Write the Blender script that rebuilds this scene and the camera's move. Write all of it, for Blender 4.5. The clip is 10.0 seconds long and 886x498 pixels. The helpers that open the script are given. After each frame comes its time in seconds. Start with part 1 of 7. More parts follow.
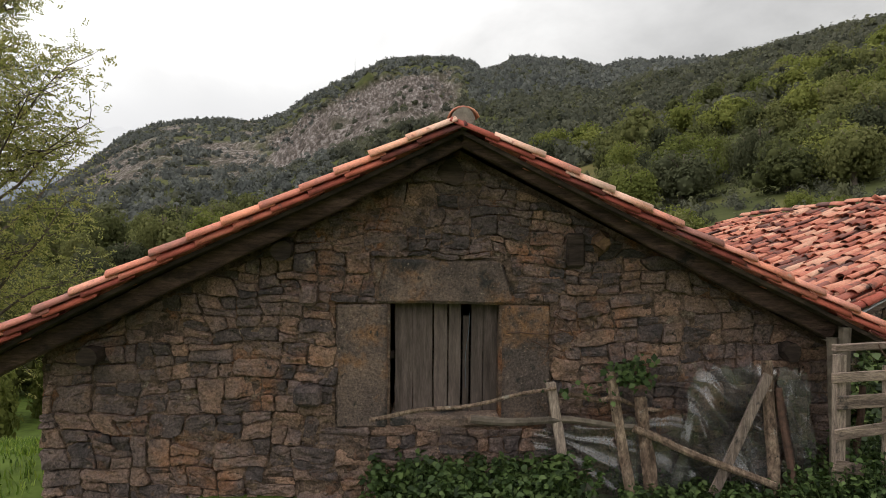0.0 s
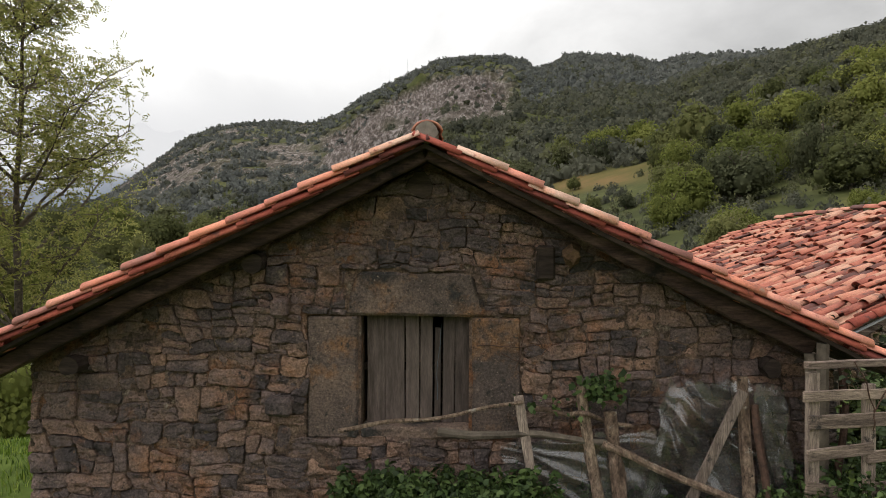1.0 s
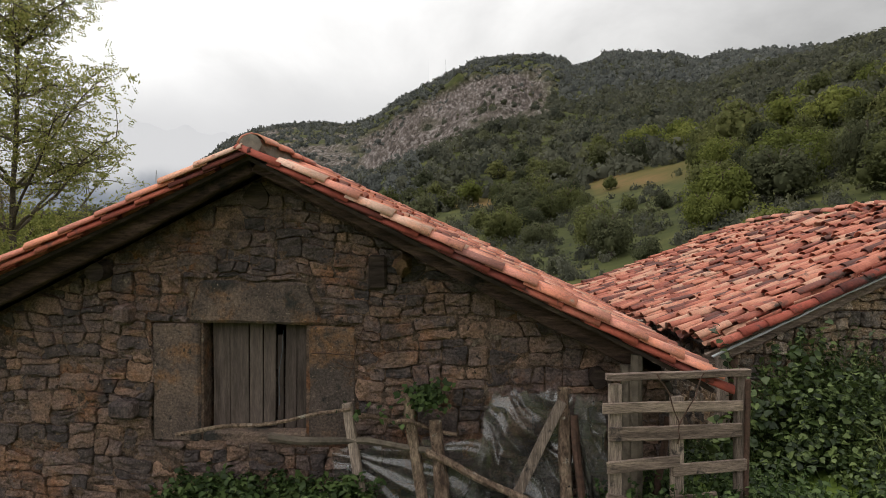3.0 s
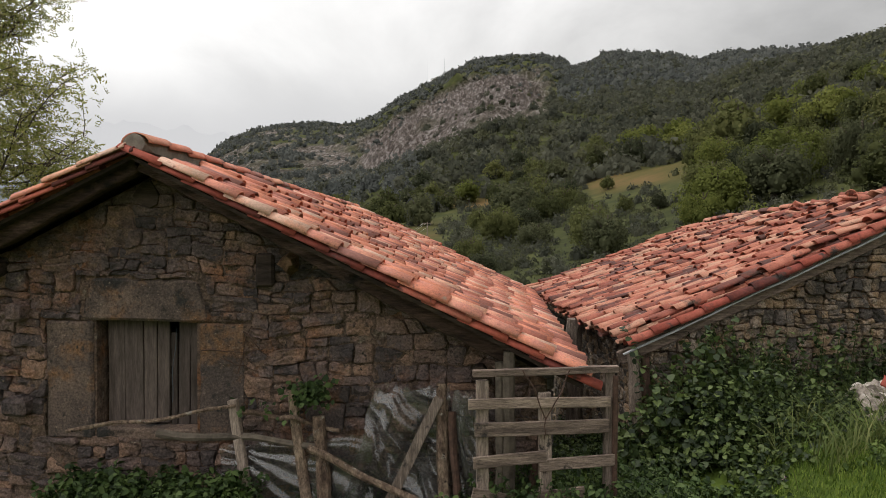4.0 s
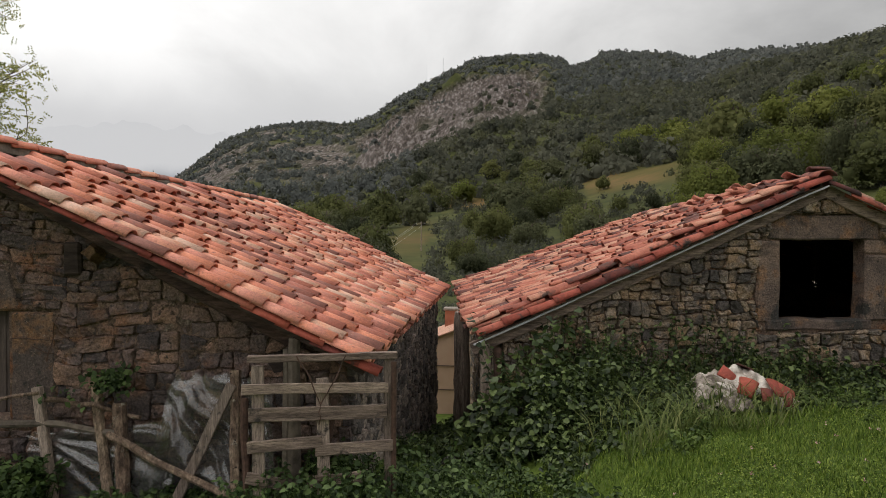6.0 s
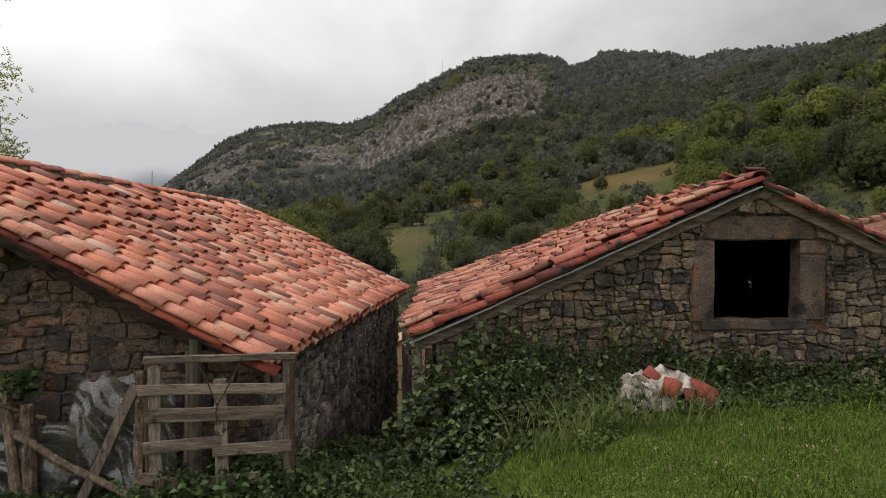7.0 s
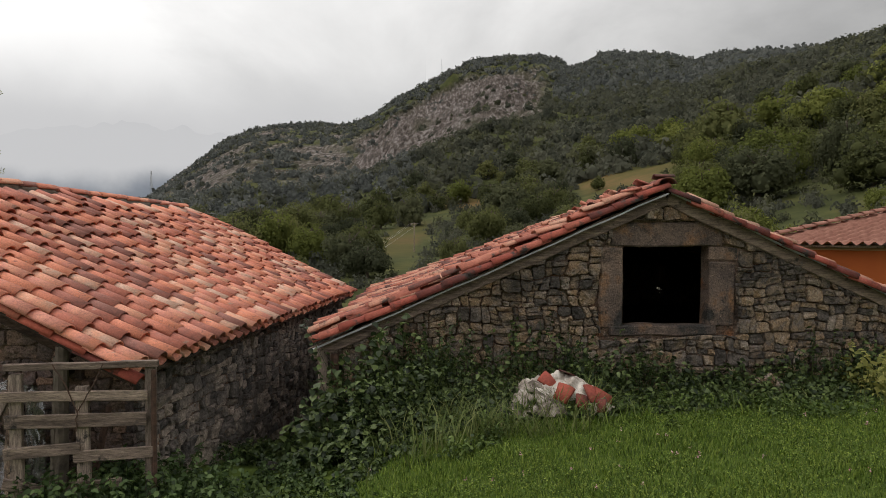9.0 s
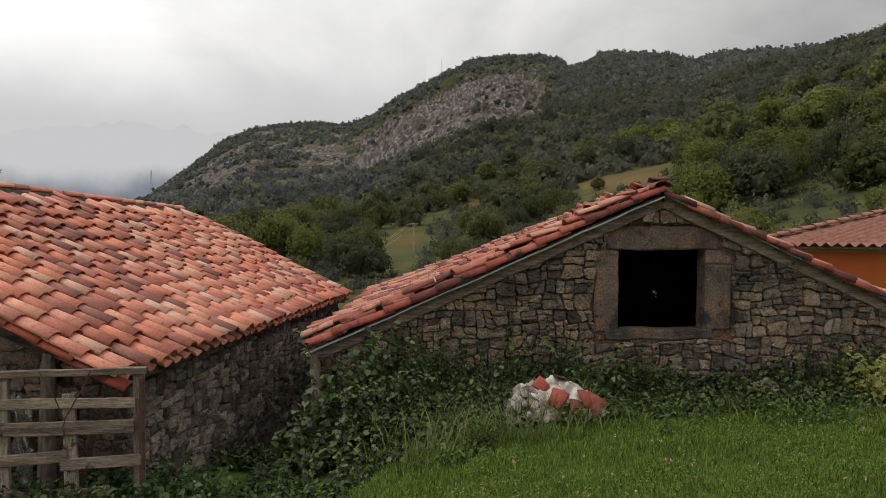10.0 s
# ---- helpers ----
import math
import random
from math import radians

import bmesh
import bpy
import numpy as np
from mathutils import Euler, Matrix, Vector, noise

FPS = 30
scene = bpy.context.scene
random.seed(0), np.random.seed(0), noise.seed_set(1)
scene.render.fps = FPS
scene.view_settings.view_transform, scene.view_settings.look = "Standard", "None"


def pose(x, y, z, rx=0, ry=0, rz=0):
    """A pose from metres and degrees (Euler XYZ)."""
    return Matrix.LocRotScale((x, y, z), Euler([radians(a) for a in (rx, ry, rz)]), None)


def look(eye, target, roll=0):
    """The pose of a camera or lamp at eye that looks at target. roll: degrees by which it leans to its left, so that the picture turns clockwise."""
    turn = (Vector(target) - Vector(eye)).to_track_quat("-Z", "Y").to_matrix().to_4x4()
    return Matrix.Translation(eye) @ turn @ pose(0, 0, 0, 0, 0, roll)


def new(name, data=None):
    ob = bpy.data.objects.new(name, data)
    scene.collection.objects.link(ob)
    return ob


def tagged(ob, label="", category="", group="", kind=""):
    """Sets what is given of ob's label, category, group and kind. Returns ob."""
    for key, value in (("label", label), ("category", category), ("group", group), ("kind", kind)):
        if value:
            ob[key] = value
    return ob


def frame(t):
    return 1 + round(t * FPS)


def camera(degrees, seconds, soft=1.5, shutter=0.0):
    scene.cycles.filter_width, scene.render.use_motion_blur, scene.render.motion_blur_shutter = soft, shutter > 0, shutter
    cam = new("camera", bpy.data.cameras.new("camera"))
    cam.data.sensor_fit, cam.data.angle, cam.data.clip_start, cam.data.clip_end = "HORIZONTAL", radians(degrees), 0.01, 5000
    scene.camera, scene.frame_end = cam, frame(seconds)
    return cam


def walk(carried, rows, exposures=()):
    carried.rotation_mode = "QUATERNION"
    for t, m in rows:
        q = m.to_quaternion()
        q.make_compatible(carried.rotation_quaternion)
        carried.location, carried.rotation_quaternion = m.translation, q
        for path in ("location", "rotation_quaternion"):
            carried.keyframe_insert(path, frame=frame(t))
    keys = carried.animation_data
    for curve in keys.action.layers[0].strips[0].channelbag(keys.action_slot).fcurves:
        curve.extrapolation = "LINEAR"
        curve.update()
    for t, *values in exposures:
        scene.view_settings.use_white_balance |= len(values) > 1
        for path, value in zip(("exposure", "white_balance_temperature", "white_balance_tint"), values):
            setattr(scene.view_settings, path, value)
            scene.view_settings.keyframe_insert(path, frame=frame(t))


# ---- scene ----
cam = camera(64.4, 10.0, soft=0.65)
PATH = [
    (0, (-0.374, 1.184, 2.146), (-0.28, 3.181, 2.101), 0.5),
    (0.5, (-0.056, 1.182, 2.193), (0.006, 3.181, 2.147), 0.4),
    (1, (0.303, 1.161, 2.256), (0.247, 3.159, 2.209), 0.3),
    (1.5, (0.696, 1.134, 2.299), (0.544, 3.128, 2.251), 0.3),
    (2, (1.108, 1.127, 2.323), (0.94, 3.12, 2.275), 0.3),
    (2.5, (1.528, 1.153, 2.346), (1.361, 3.145, 2.298), 0.3),
    (4, (2.911, 1.177, 2.338), (2.747, 3.17, 2.29), 0.3),
    (4.5, (3.348, 1.203, 2.315), (3.184, 3.196, 2.268), 0.3),
    (5, (3.753, 1.226, 2.304), (3.588, 3.218, 2.257), 0.3),
    (5.5, (4.141, 1.244, 2.277), (3.977, 3.236, 2.23), 0.3),
    (6, (4.526, 1.255, 2.254), (4.363, 3.248, 2.206), 0.3),
    (7.5, (5.617, 1.309, 2.286), (5.455, 3.302, 2.239), 0.2),
    (8, (5.912, 1.31, 2.367), (5.749, 3.303, 2.32), 0.2),
    (8.5, (6.143, 1.308, 2.337), (5.981, 3.301, 2.29), 0.2),
    (9, (6.331, 1.301, 2.341), (6.17, 3.294, 2.294), 0.3),
    (9.5, (6.387, 1.316, 2.352), (6.226, 3.309, 2.304), 0.4),
    (10, (6.393, 1.362, 2.386), (6.232, 3.354, 2.338), 0.3),
]
walk(cam, [(t, look(eye, target, roll)) for t, eye, target, roll in PATH],
     exposures=[(0, 0.32), (1.0, 0.28), (2.5, 0.13), (4.5, -0.03), (6.0, -0.1), (7.5, -0.17), (10.0, -0.2)])

# ---- world and light: bright overcast over a mountain valley ----
world = bpy.data.worlds.new("overcast_sky")
scene.world = world
world.use_nodes = True
SUN_EL, SUN_ROT = radians(52), radians(-60)


def build_world():
    nt = world.node_tree
    nt.nodes.clear()
    N, L = nt.nodes.new, nt.links.new
    out = N("ShaderNodeOutputWorld")
    bg = N("ShaderNodeBackground")
    bg.inputs["Strength"].default_value = 0.72
    sky = N("ShaderNodeTexSky")
    sky.sky_type = "NISHITA"
    sky.sun_disc = False
    sky.sun_elevation, sky.sun_rotation = SUN_EL, SUN_ROT
    skys = N("ShaderNodeVectorMath")
    skys.operation = "SCALE"
    skys.inputs["Scale"].default_value = 0.008
    L(sky.outputs[0], skys.inputs[0])
    tc = N("ShaderNodeTexCoord")
    sep = N("ShaderNodeSeparateXYZ")
    L(tc.outputs["Generated"], sep.inputs[0])
    # cloud deck: brighter towards the zenith, soft grey bellies near the hills
    mp = N("ShaderNodeMapping")
    mp.inputs["Scale"].default_value = (1.3, 1.3, 2.4)
    mp.inputs["Location"].default_value = (0.35, 0.1, 0.2)
    L(tc.outputs["Generated"], mp.inputs[0])
    n1 = N("ShaderNodeTexNoise")
    n1.inputs["Scale"].default_value = 1.5
    n1.inputs["Detail"].default_value = 7
    n1.inputs["Roughness"].default_value = 0.56
    n1.inputs["Distortion"].default_value = 0.45
    L(mp.outputs[0], n1.inputs["Vector"])
    r1 = N("ShaderNodeMapRange")
    r1.inputs["From Min"].default_value, r1.inputs["From Max"].default_value = 0.30, 0.62
    r1.inputs["To Min"].default_value, r1.inputs["To Max"].default_value = 0.66, 1.10
    L(n1.outputs[0], r1.inputs[0])
    # towards the light (left of the valley) the deck is thinner
    side = N("ShaderNodeMapRange")
    side.inputs["From Min"].default_value, side.inputs["From Max"].default_value = -0.6, 0.45
    side.inputs["To Min"].default_value, side.inputs["To Max"].default_value = 1.30, 0.75
    L(sep.outputs[0], side.inputs[0])
    zen = N("ShaderNodeMapRange")
    zen.inputs["From Min"].default_value, zen.inputs["From Max"].default_value = 0.05, 0.9
    zen.inputs["To Min"].default_value, zen.inputs["To Max"].default_value = 0.88, 2.1
    L(sep.outputs[2], zen.inputs[0])
    m1 = N("ShaderNodeMath")
    m1.operation = "MULTIPLY"
    L(r1.outputs[0], m1.inputs[0])
    L(side.outputs[0], m1.inputs[1])
    m2 = N("ShaderNodeMath")
    m2.operation = "MULTIPLY"
    L(m1.outputs[0], m2.inputs[0])
    L(zen.outputs[0], m2.inputs[1])
    tint = N("ShaderNodeVectorMath")
    tint.operation = "SCALE"
    tint.inputs[0].default_value = (1.0, 0.985, 0.965)
    L(m2.outputs[0], tint.inputs["Scale"])
    add = N("ShaderNodeVectorMath")
    add.operation = "ADD"
    L(tint.outputs[0], add.inputs[0])
    L(skys.outputs[0], add.inputs[1])
    L(add.outputs[0], bg.inputs["Color"])
    L(bg.outputs[0], out.inputs[0])


build_world()
sun_data = bpy.data.lights.new("sun", "SUN")
sun_data.energy, sun_data.angle, sun_data.color = 0.9, radians(25), (1.0, 0.96, 0.9)
sun = new("sun", sun_data)
sun.matrix_world = look((-20, 10, 40), (2, 8, 0))

# ---- materials ----
MATS = {}


def shader(name, ramp, scale=4.0, detail=6.0, rough=0.85, bump=0.3, bump_scale=None, spread=0.0, islands=False,
           patches=(), translucent=0.0, metal=0.0, stretch=(1, 1, 1), specular=0.3, distance=0.02, objcoords=False, nk=1.0, grain=0.0, grain_scale=60.0, tint=""):
    """A procedural surface: a noise ramp at world size, optional patches (colour, scale, threshold, softness), a value spread
    from piece to piece, and relief."""
    m = bpy.data.materials.new(name)
    m.use_nodes = True
    nt = m.node_tree
    nt.nodes.clear()
    N, L = nt.nodes.new, nt.links.new
    out = N("ShaderNodeOutputMaterial")
    b = N("ShaderNodeBsdfPrincipled")
    b.inputs["Roughness"].default_value = rough
    b.inputs["Metallic"].default_value = metal
    b.inputs["Specular IOR Level"].default_value = specular
    if objcoords:
        pos = N("ShaderNodeTexCoord").outputs["Object"]
    else:
        pos = N("ShaderNodeNewGeometry").outputs["Position"]
    mp = N("ShaderNodeMapping")
    mp.inputs["Scale"].default_value = stretch
    L(pos, mp.inputs[0])
    rnd = None
    if spread > 0 or islands:
        rnd = N("ShaderNodeNewGeometry").outputs["Random Per Island"] if islands else N("ShaderNodeObjectInfo").outputs["Random"]
        off = N("ShaderNodeVectorMath")
        off.operation = "MULTIPLY_ADD"
        comb = N("ShaderNodeCombineXYZ")
        for i in range(3):
            L(rnd, comb.inputs[i])
        off.inputs[1].default_value = (17.0, 31.0, 23.0)
        L(comb.outputs[0], off.inputs[0])
        L(mp.outputs[0], off.inputs[2])
        vec = off.outputs[0]
    else:
        vec = mp.outputs[0]
    n = N("ShaderNodeTexNoise")
    n.inputs["Scale"].default_value = scale
    n.inputs["Detail"].default_value = detail
    n.inputs["Roughness"].default_value = 0.62
    L(vec, n.inputs["Vector"])
    fac = n.outputs[0]
    if rnd is not None:
        mr = N("ShaderNodeMath")
        mr.operation = "MULTIPLY_ADD"
        mr.inputs[1].default_value = spread
        L(rnd, mr.inputs[0])
        sub = N("ShaderNodeMath")
        sub.operation = "SUBTRACT"
        sub.inputs[1].default_value = spread * 0.5 - 0.5 * (1 - nk)
        soft = N("ShaderNodeMath")
        soft.operation = "MULTIPLY"
        soft.inputs[1].default_value = nk
        L(fac, soft.inputs[0])
        L(soft.outputs[0], sub.inputs[0])
        L(sub.outputs[0], mr.inputs[2])
        fac = mr.outputs[0]
    if tint:
        # each tree has a shade of its own
        if tint == "object":
            own = N("ShaderNodeObjectInfo").outputs["Random"]
        else:
            at = N("ShaderNodeAttribute")
            at.attribute_name = tint
            own = at.outputs["Fac"]
        tm = N("ShaderNodeMath")
        tm.operation = "MULTIPLY_ADD"
        tm.inputs[1].default_value = 0.5
        L(own, tm.inputs[0])
        ts = N("ShaderNodeMath")
        ts.operation = "SUBTRACT"
        ts.inputs[1].default_value = 0.25
        L(fac, ts.inputs[0])
        L(ts.outputs[0], tm.inputs[2])
        fac = tm.outputs[0]
    cr = N("ShaderNodeValToRGB")
    els = cr.color_ramp.elements
    while len(els) < len(ramp):
        els.new(0.5)
    for e, (p, c) in zip(els, ramp):
        e.position, e.color = p, (*c, 1)
    L(fac, cr.inputs[0])
    col = cr.outputs[0]
    for k, (pc, ps, pt, pw) in enumerate(patches):
        pn = N("ShaderNodeTexNoise")
        pn.inputs["Scale"].default_value = ps
        pn.inputs["Detail"].default_value = 8
        pn.inputs["Roughness"].default_value = 0.65
        po = N("ShaderNodeVectorMath")
        po.operation = "ADD"
        po.inputs[1].default_value = (7.3 * k + 3.1, 5.7 * k, 11.9 * k)
        L(pos, po.inputs[0])
        L(po.outputs[0], pn.inputs["Vector"])
        pr = N("ShaderNodeMapRange")
        pr.inputs["From Min"].default_value, pr.inputs["From Max"].default_value = pt, pt + pw
        L(pn.outputs[0], pr.inputs[0])
        mx = N("ShaderNodeMix")
        mx.data_type = "RGBA"
        L(pr.outputs[0], mx.inputs["Factor"])
        L(col, mx.inputs["A"])
        mx.inputs["B"].default_value = (*pc, 1)
        col = mx.outputs["Result"]
    if grain:
        gn = N("ShaderNodeTexNoise")
        gn.inputs["Scale"].default_value = grain_scale
        gn.inputs["Detail"].default_value = 6
        gn.inputs["Roughness"].default_value = 0.75
        L(vec, gn.inputs["Vector"])
        gr = N("ShaderNodeMapRange")
        gr.inputs["From Min"].default_value, gr.inputs["From Max"].default_value = 0.32, 0.68
        gr.inputs["To Min"].default_value, gr.inputs["To Max"].default_value = 1 - grain, 1 + grain
        L(gn.outputs[0], gr.inputs[0])
        gm = N("ShaderNodeVectorMath")
        gm.operation = "SCALE"
        L(col, gm.inputs[0])
        L(gr.outputs[0], gm.inputs["Scale"])
        col = gm.outputs[0]
    L(col, b.inputs["Base Color"])
    if bump:
        bn = N("ShaderNodeTexNoise")
        bn.inputs["Scale"].default_value = bump_scale or scale * 4
        bn.inputs["Detail"].default_value = 8
        bn.inputs["Roughness"].default_value = 0.7
        L(vec, bn.inputs["Vector"])
        bp = N("ShaderNodeBump")
        bp.inputs["Strength"].default_value = bump
        bp.inputs["Distance"].default_value = distance
        L(bn.outputs[0], bp.inputs["Height"])
        L(bp.outputs[0], b.inputs["Normal"])
    if translucent:
        tr = N("ShaderNodeBsdfTranslucent")
        L(col, tr.inputs[0])
        mix = N("ShaderNodeMixShader")
        mix.inputs[0].default_value = translucent
        L(b.outputs[0], mix.inputs[1])
        L(tr.outputs[0], mix.inputs[2])
        L(mix.outputs[0], out.inputs[0])
    else:
        L(b.outputs[0], out.inputs[0])
    MATS[name] = m
    return m


STONE = shader("dark_rubble_stone", [(0.18, (0.078, 0.064, 0.064)), (0.38, (0.14, 0.107, 0.099)), (0.52, (0.212, 0.152, 0.134)), (0.66, (0.265, 0.174, 0.134)), (0.85, (0.37, 0.228, 0.156))],
               scale=4, spread=0.5, nk=0.9, bump=1.0, bump_scale=38, distance=0.035, grain=0.6, grain_scale=48,
               patches=[((0.33, 0.15, 0.07), 2.1, 0.54, 0.2), ((0.36, 0.285, 0.235), 44, 0.64, 0.06), ((0.05, 0.046, 0.045), 1.1, 0.54, 0.18), ((0.045, 0.04, 0.038), 13, 0.6, 0.1), ((0.27, 0.215, 0.165), 7, 0.63, 0.1)])
STONE_B = shader("grey_rubble_stone", [(0.12, (0.085, 0.073, 0.065)), (0.34, (0.165, 0.138, 0.118)), (0.46, (0.27, 0.2, 0.135)), (0.56, (0.215, 0.182, 0.158)), (0.7, (0.35, 0.24, 0.145)), (0.9, (0.40, 0.33, 0.27))],
                 scale=4, spread=0.7, bump=1.0, bump_scale=38, distance=0.035, grain=0.6, grain_scale=48,
                 patches=[((0.32, 0.19, 0.095), 2.2, 0.56, 0.16), ((0.42, 0.38, 0.32), 40, 0.65, 0.06), ((0.05, 0.047, 0.044), 1.0, 0.54, 0.16), ((0.05, 0.046, 0.042), 11, 0.61, 0.1)])
# stone toned apart for the shaded side wall; the shade is set in its colour
STONE_D = shader("soot_black_stone", [(0.2, (0.085, 0.076, 0.072)), (0.5, (0.22, 0.185, 0.165)), (0.75, (0.42, 0.34, 0.28))], scale=5, spread=0.5, bump=1.0, bump_scale=24, distance=0.045,
                 grain=0.45, grain_scale=28, patches=[((0.24, 0.15, 0.09), 1.4, 0.62, 0.1), ((0.3, 0.26, 0.2), 34, 0.68, 0.05)])
DRESSED = shader("dressed_sandstone", [(0.3, (0.10, 0.078, 0.068)), (0.5, (0.19, 0.138, 0.112)), (0.75, (0.31, 0.215, 0.16))], scale=3, spread=0.3,
                 bump=1.0, bump_scale=36, distance=0.03, grain=0.6, grain_scale=50, patches=[((0.30, 0.155, 0.072), 2.4, 0.53, 0.14), ((0.052, 0.048, 0.045), 1.9, 0.53, 0.1), ((0.38, 0.30, 0.22), 46, 0.62, 0.06), ((0.05, 0.045, 0.04), 14, 0.6, 0.08)])
MORTAR = shader("earth_mortar", [(0.3, (0.075, 0.053, 0.042)), (0.5, (0.17, 0.115, 0.085)), (0.72, (0.31, 0.215, 0.155))], scale=9, bump=1.0, bump_scale=45, distance=0.04, grain=0.7, grain_scale=50,
                patches=[((0.33, 0.27, 0.21), 5, 0.60, 0.1), ((0.27, 0.12, 0.055), 2.6, 0.55, 0.14), ((0.035, 0.031, 0.029), 1.4, 0.55, 0.14)])
CEMENT = shader("grey_cement", [(0.3, (0.17, 0.145, 0.12)), (0.7, (0.33, 0.285, 0.235))], scale=14, bump=0.6, bump_scale=60)
TILE_RAMP = [(0.06, (0.27, 0.12, 0.095)), (0.24, (0.47, 0.165, 0.115)), (0.42, (0.60, 0.215, 0.135)), (0.56, (0.68, 0.26, 0.155)), (0.7, (0.60, 0.25, 0.185)), (0.84, (0.70, 0.33, 0.21)), (0.97, (0.62, 0.40, 0.30))]
TILE = shader("terracotta_tile", TILE_RAMP, scale=7, spread=0.98, nk=0.55, grain=0.22, grain_scale=55, bump=0.5, bump_scale=70, distance=0.008, rough=0.8,
              patches=[((0.42, 0.33, 0.26), 6, 0.64, 0.1), ((0.20, 0.125, 0.10), 3.4, 0.62, 0.14), ((0.36, 0.15, 0.11), 16, 0.58, 0.1), ((0.50, 0.38, 0.30), 30, 0.66, 0.06)])
TILE_J = shader("terracotta_tile_joined", TILE_RAMP, scale=7, spread=0.98, nk=0.55, grain=0.22, grain_scale=55, islands=True, bump=0.5, bump_scale=70, distance=0.008, rough=0.8,
              patches=[((0.42, 0.33, 0.26), 6, 0.64, 0.1), ((0.20, 0.125, 0.10), 3.4, 0.62, 0.14), ((0.36, 0.15, 0.11), 16, 0.58, 0.1), ((0.50, 0.38, 0.30), 30, 0.66, 0.06)])
OLD_RAMP = [(0.12, (0.115, 0.053, 0.045)), (0.3, (0.26, 0.085, 0.06)), (0.5, (0.39, 0.133, 0.09)), (0.7, (0.48, 0.195, 0.128)), (0.92, (0.50, 0.285, 0.2))]
OLD_TILE = shader("weathered_tile", OLD_RAMP, scale=6, spread=0.9, nk=0.6, grain=0.25, grain_scale=40, bump=0.35, bump_scale=50, distance=0.008, rough=0.85,
                  patches=[((0.10, 0.068, 0.056), 5.5, 0.57, 0.1), ((0.36, 0.29, 0.22), 9, 0.66, 0.06)])
OLD_TILE_J = shader("weathered_tile_joined", OLD_RAMP, scale=6, spread=0.9, nk=0.6, grain=0.25, grain_scale=40, islands=True, bump=0.35, bump_scale=50, distance=0.008, rough=0.85,
                    patches=[((0.10, 0.068, 0.056), 5.5, 0.57, 0.1), ((0.36, 0.29, 0.22), 9, 0.66, 0.06)])
DARK_WOOD = shader("dark_old_timber", [(0.3, (0.016, 0.011, 0.009)), (0.52, (0.05, 0.035, 0.028)), (0.75, (0.125, 0.088, 0.068))], scale=9, stretch=(0.22, 0.5, 1.2), spread=0.2, bump=0.8, bump_scale=30, distance=0.02, grain=0.4, grain_scale=25)
BEAM = shader("dark_brown_gable_timber", [(0.28, (0.026, 0.016, 0.012)), (0.5, (0.082, 0.049, 0.037)), (0.75, (0.185, 0.12, 0.09))], scale=9, spread=0.15, bump=1.0, bump_scale=30, distance=0.03, grain=0.6, grain_scale=40, stretch=(0.22, 0.5, 1.3),
              patches=[((0.015, 0.012, 0.01), 3, 0.54, 0.12)])
GREY_WOOD = shader("weathered_grey_wood", [(0.25, (0.107, 0.0809, 0.0662)), (0.5, (0.238, 0.184, 0.152)), (0.8, (0.428, 0.336, 0.273))], scale=9, spread=0.3, grain=0.6, grain_scale=50, bump=0.9, bump_scale=50, stretch=(2.6, 2.6, 0.3),
                   distance=0.012, patches=[((0.06, 0.05, 0.045), 6, 0.61, 0.08)])
BOARD = shader("weathered_board_along", [(0.22, (0.065, 0.046, 0.038)), (0.45, (0.20, 0.148, 0.12)), (0.75, (0.41, 0.312, 0.245))], scale=9, spread=0.3, grain=0.6, grain_scale=50, bump=0.9, bump_scale=50, stretch=(0.3, 0.6, 3.2),
               distance=0.012, patches=[((0.05, 0.042, 0.038), 5, 0.60, 0.08)])
PLANK = shader("hatch_plank", [(0.25, (0.05, 0.038, 0.032)), (0.5, (0.092, 0.071, 0.061)), (0.75, (0.155, 0.12, 0.102))], scale=7, spread=0.4, grain=0.3, grain_scale=30, bump=0.6, bump_scale=30, distance=0.008, stretch=(4, 4, 0.5))
BARK = shader("bark", [(0.3, (0.05, 0.04, 0.032)), (0.7, (0.19, 0.155, 0.12))], scale=10, spread=0.2, bump=0.8, bump_scale=40, distance=0.015)
STICK = shader("peeled_stick", [(0.3, (0.06, 0.038, 0.027)), (0.5, (0.16, 0.108, 0.078)), (0.72, (0.32, 0.235, 0.17))], scale=14, spread=0.25, grain=0.7, grain_scale=40, bump=1.0, bump_scale=40, distance=0.02, stretch=(1, 1, 0.5),
               patches=[((0.33, 0.29, 0.24), 9, 0.62, 0.05), ((0.03, 0.022, 0.018), 12, 0.62, 0.05)])
TRUNK_WOOD = shader("weathered_log", [(0.3, (0.09, 0.068, 0.054)), (0.5, (0.24, 0.185, 0.148)), (0.72, (0.42, 0.345, 0.285))], scale=8, stretch=(3, 3, 0.35), grain=0.6, grain_scale=40, bump=1.0, bump_scale=30, distance=0.03)
CORD = shader("blue_grey_cord", [(0.3, (0.06, 0.085, 0.11)), (0.7, (0.12, 0.15, 0.18))], scale=30, bump=0)
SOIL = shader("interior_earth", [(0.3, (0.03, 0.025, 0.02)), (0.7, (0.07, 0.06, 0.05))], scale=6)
CREAM = shader("cream_render", [(0.3, (0.45, 0.285, 0.20)), (0.7, (0.54, 0.365, 0.265))], scale=1.2, bump=0.15, bump_scale=60)
ORANGE = shader("orange_render", [(0.3, (0.37, 0.085, 0.02)), (0.7, (0.43, 0.108, 0.026))], scale=1.0, bump=0.1, bump_scale=60)
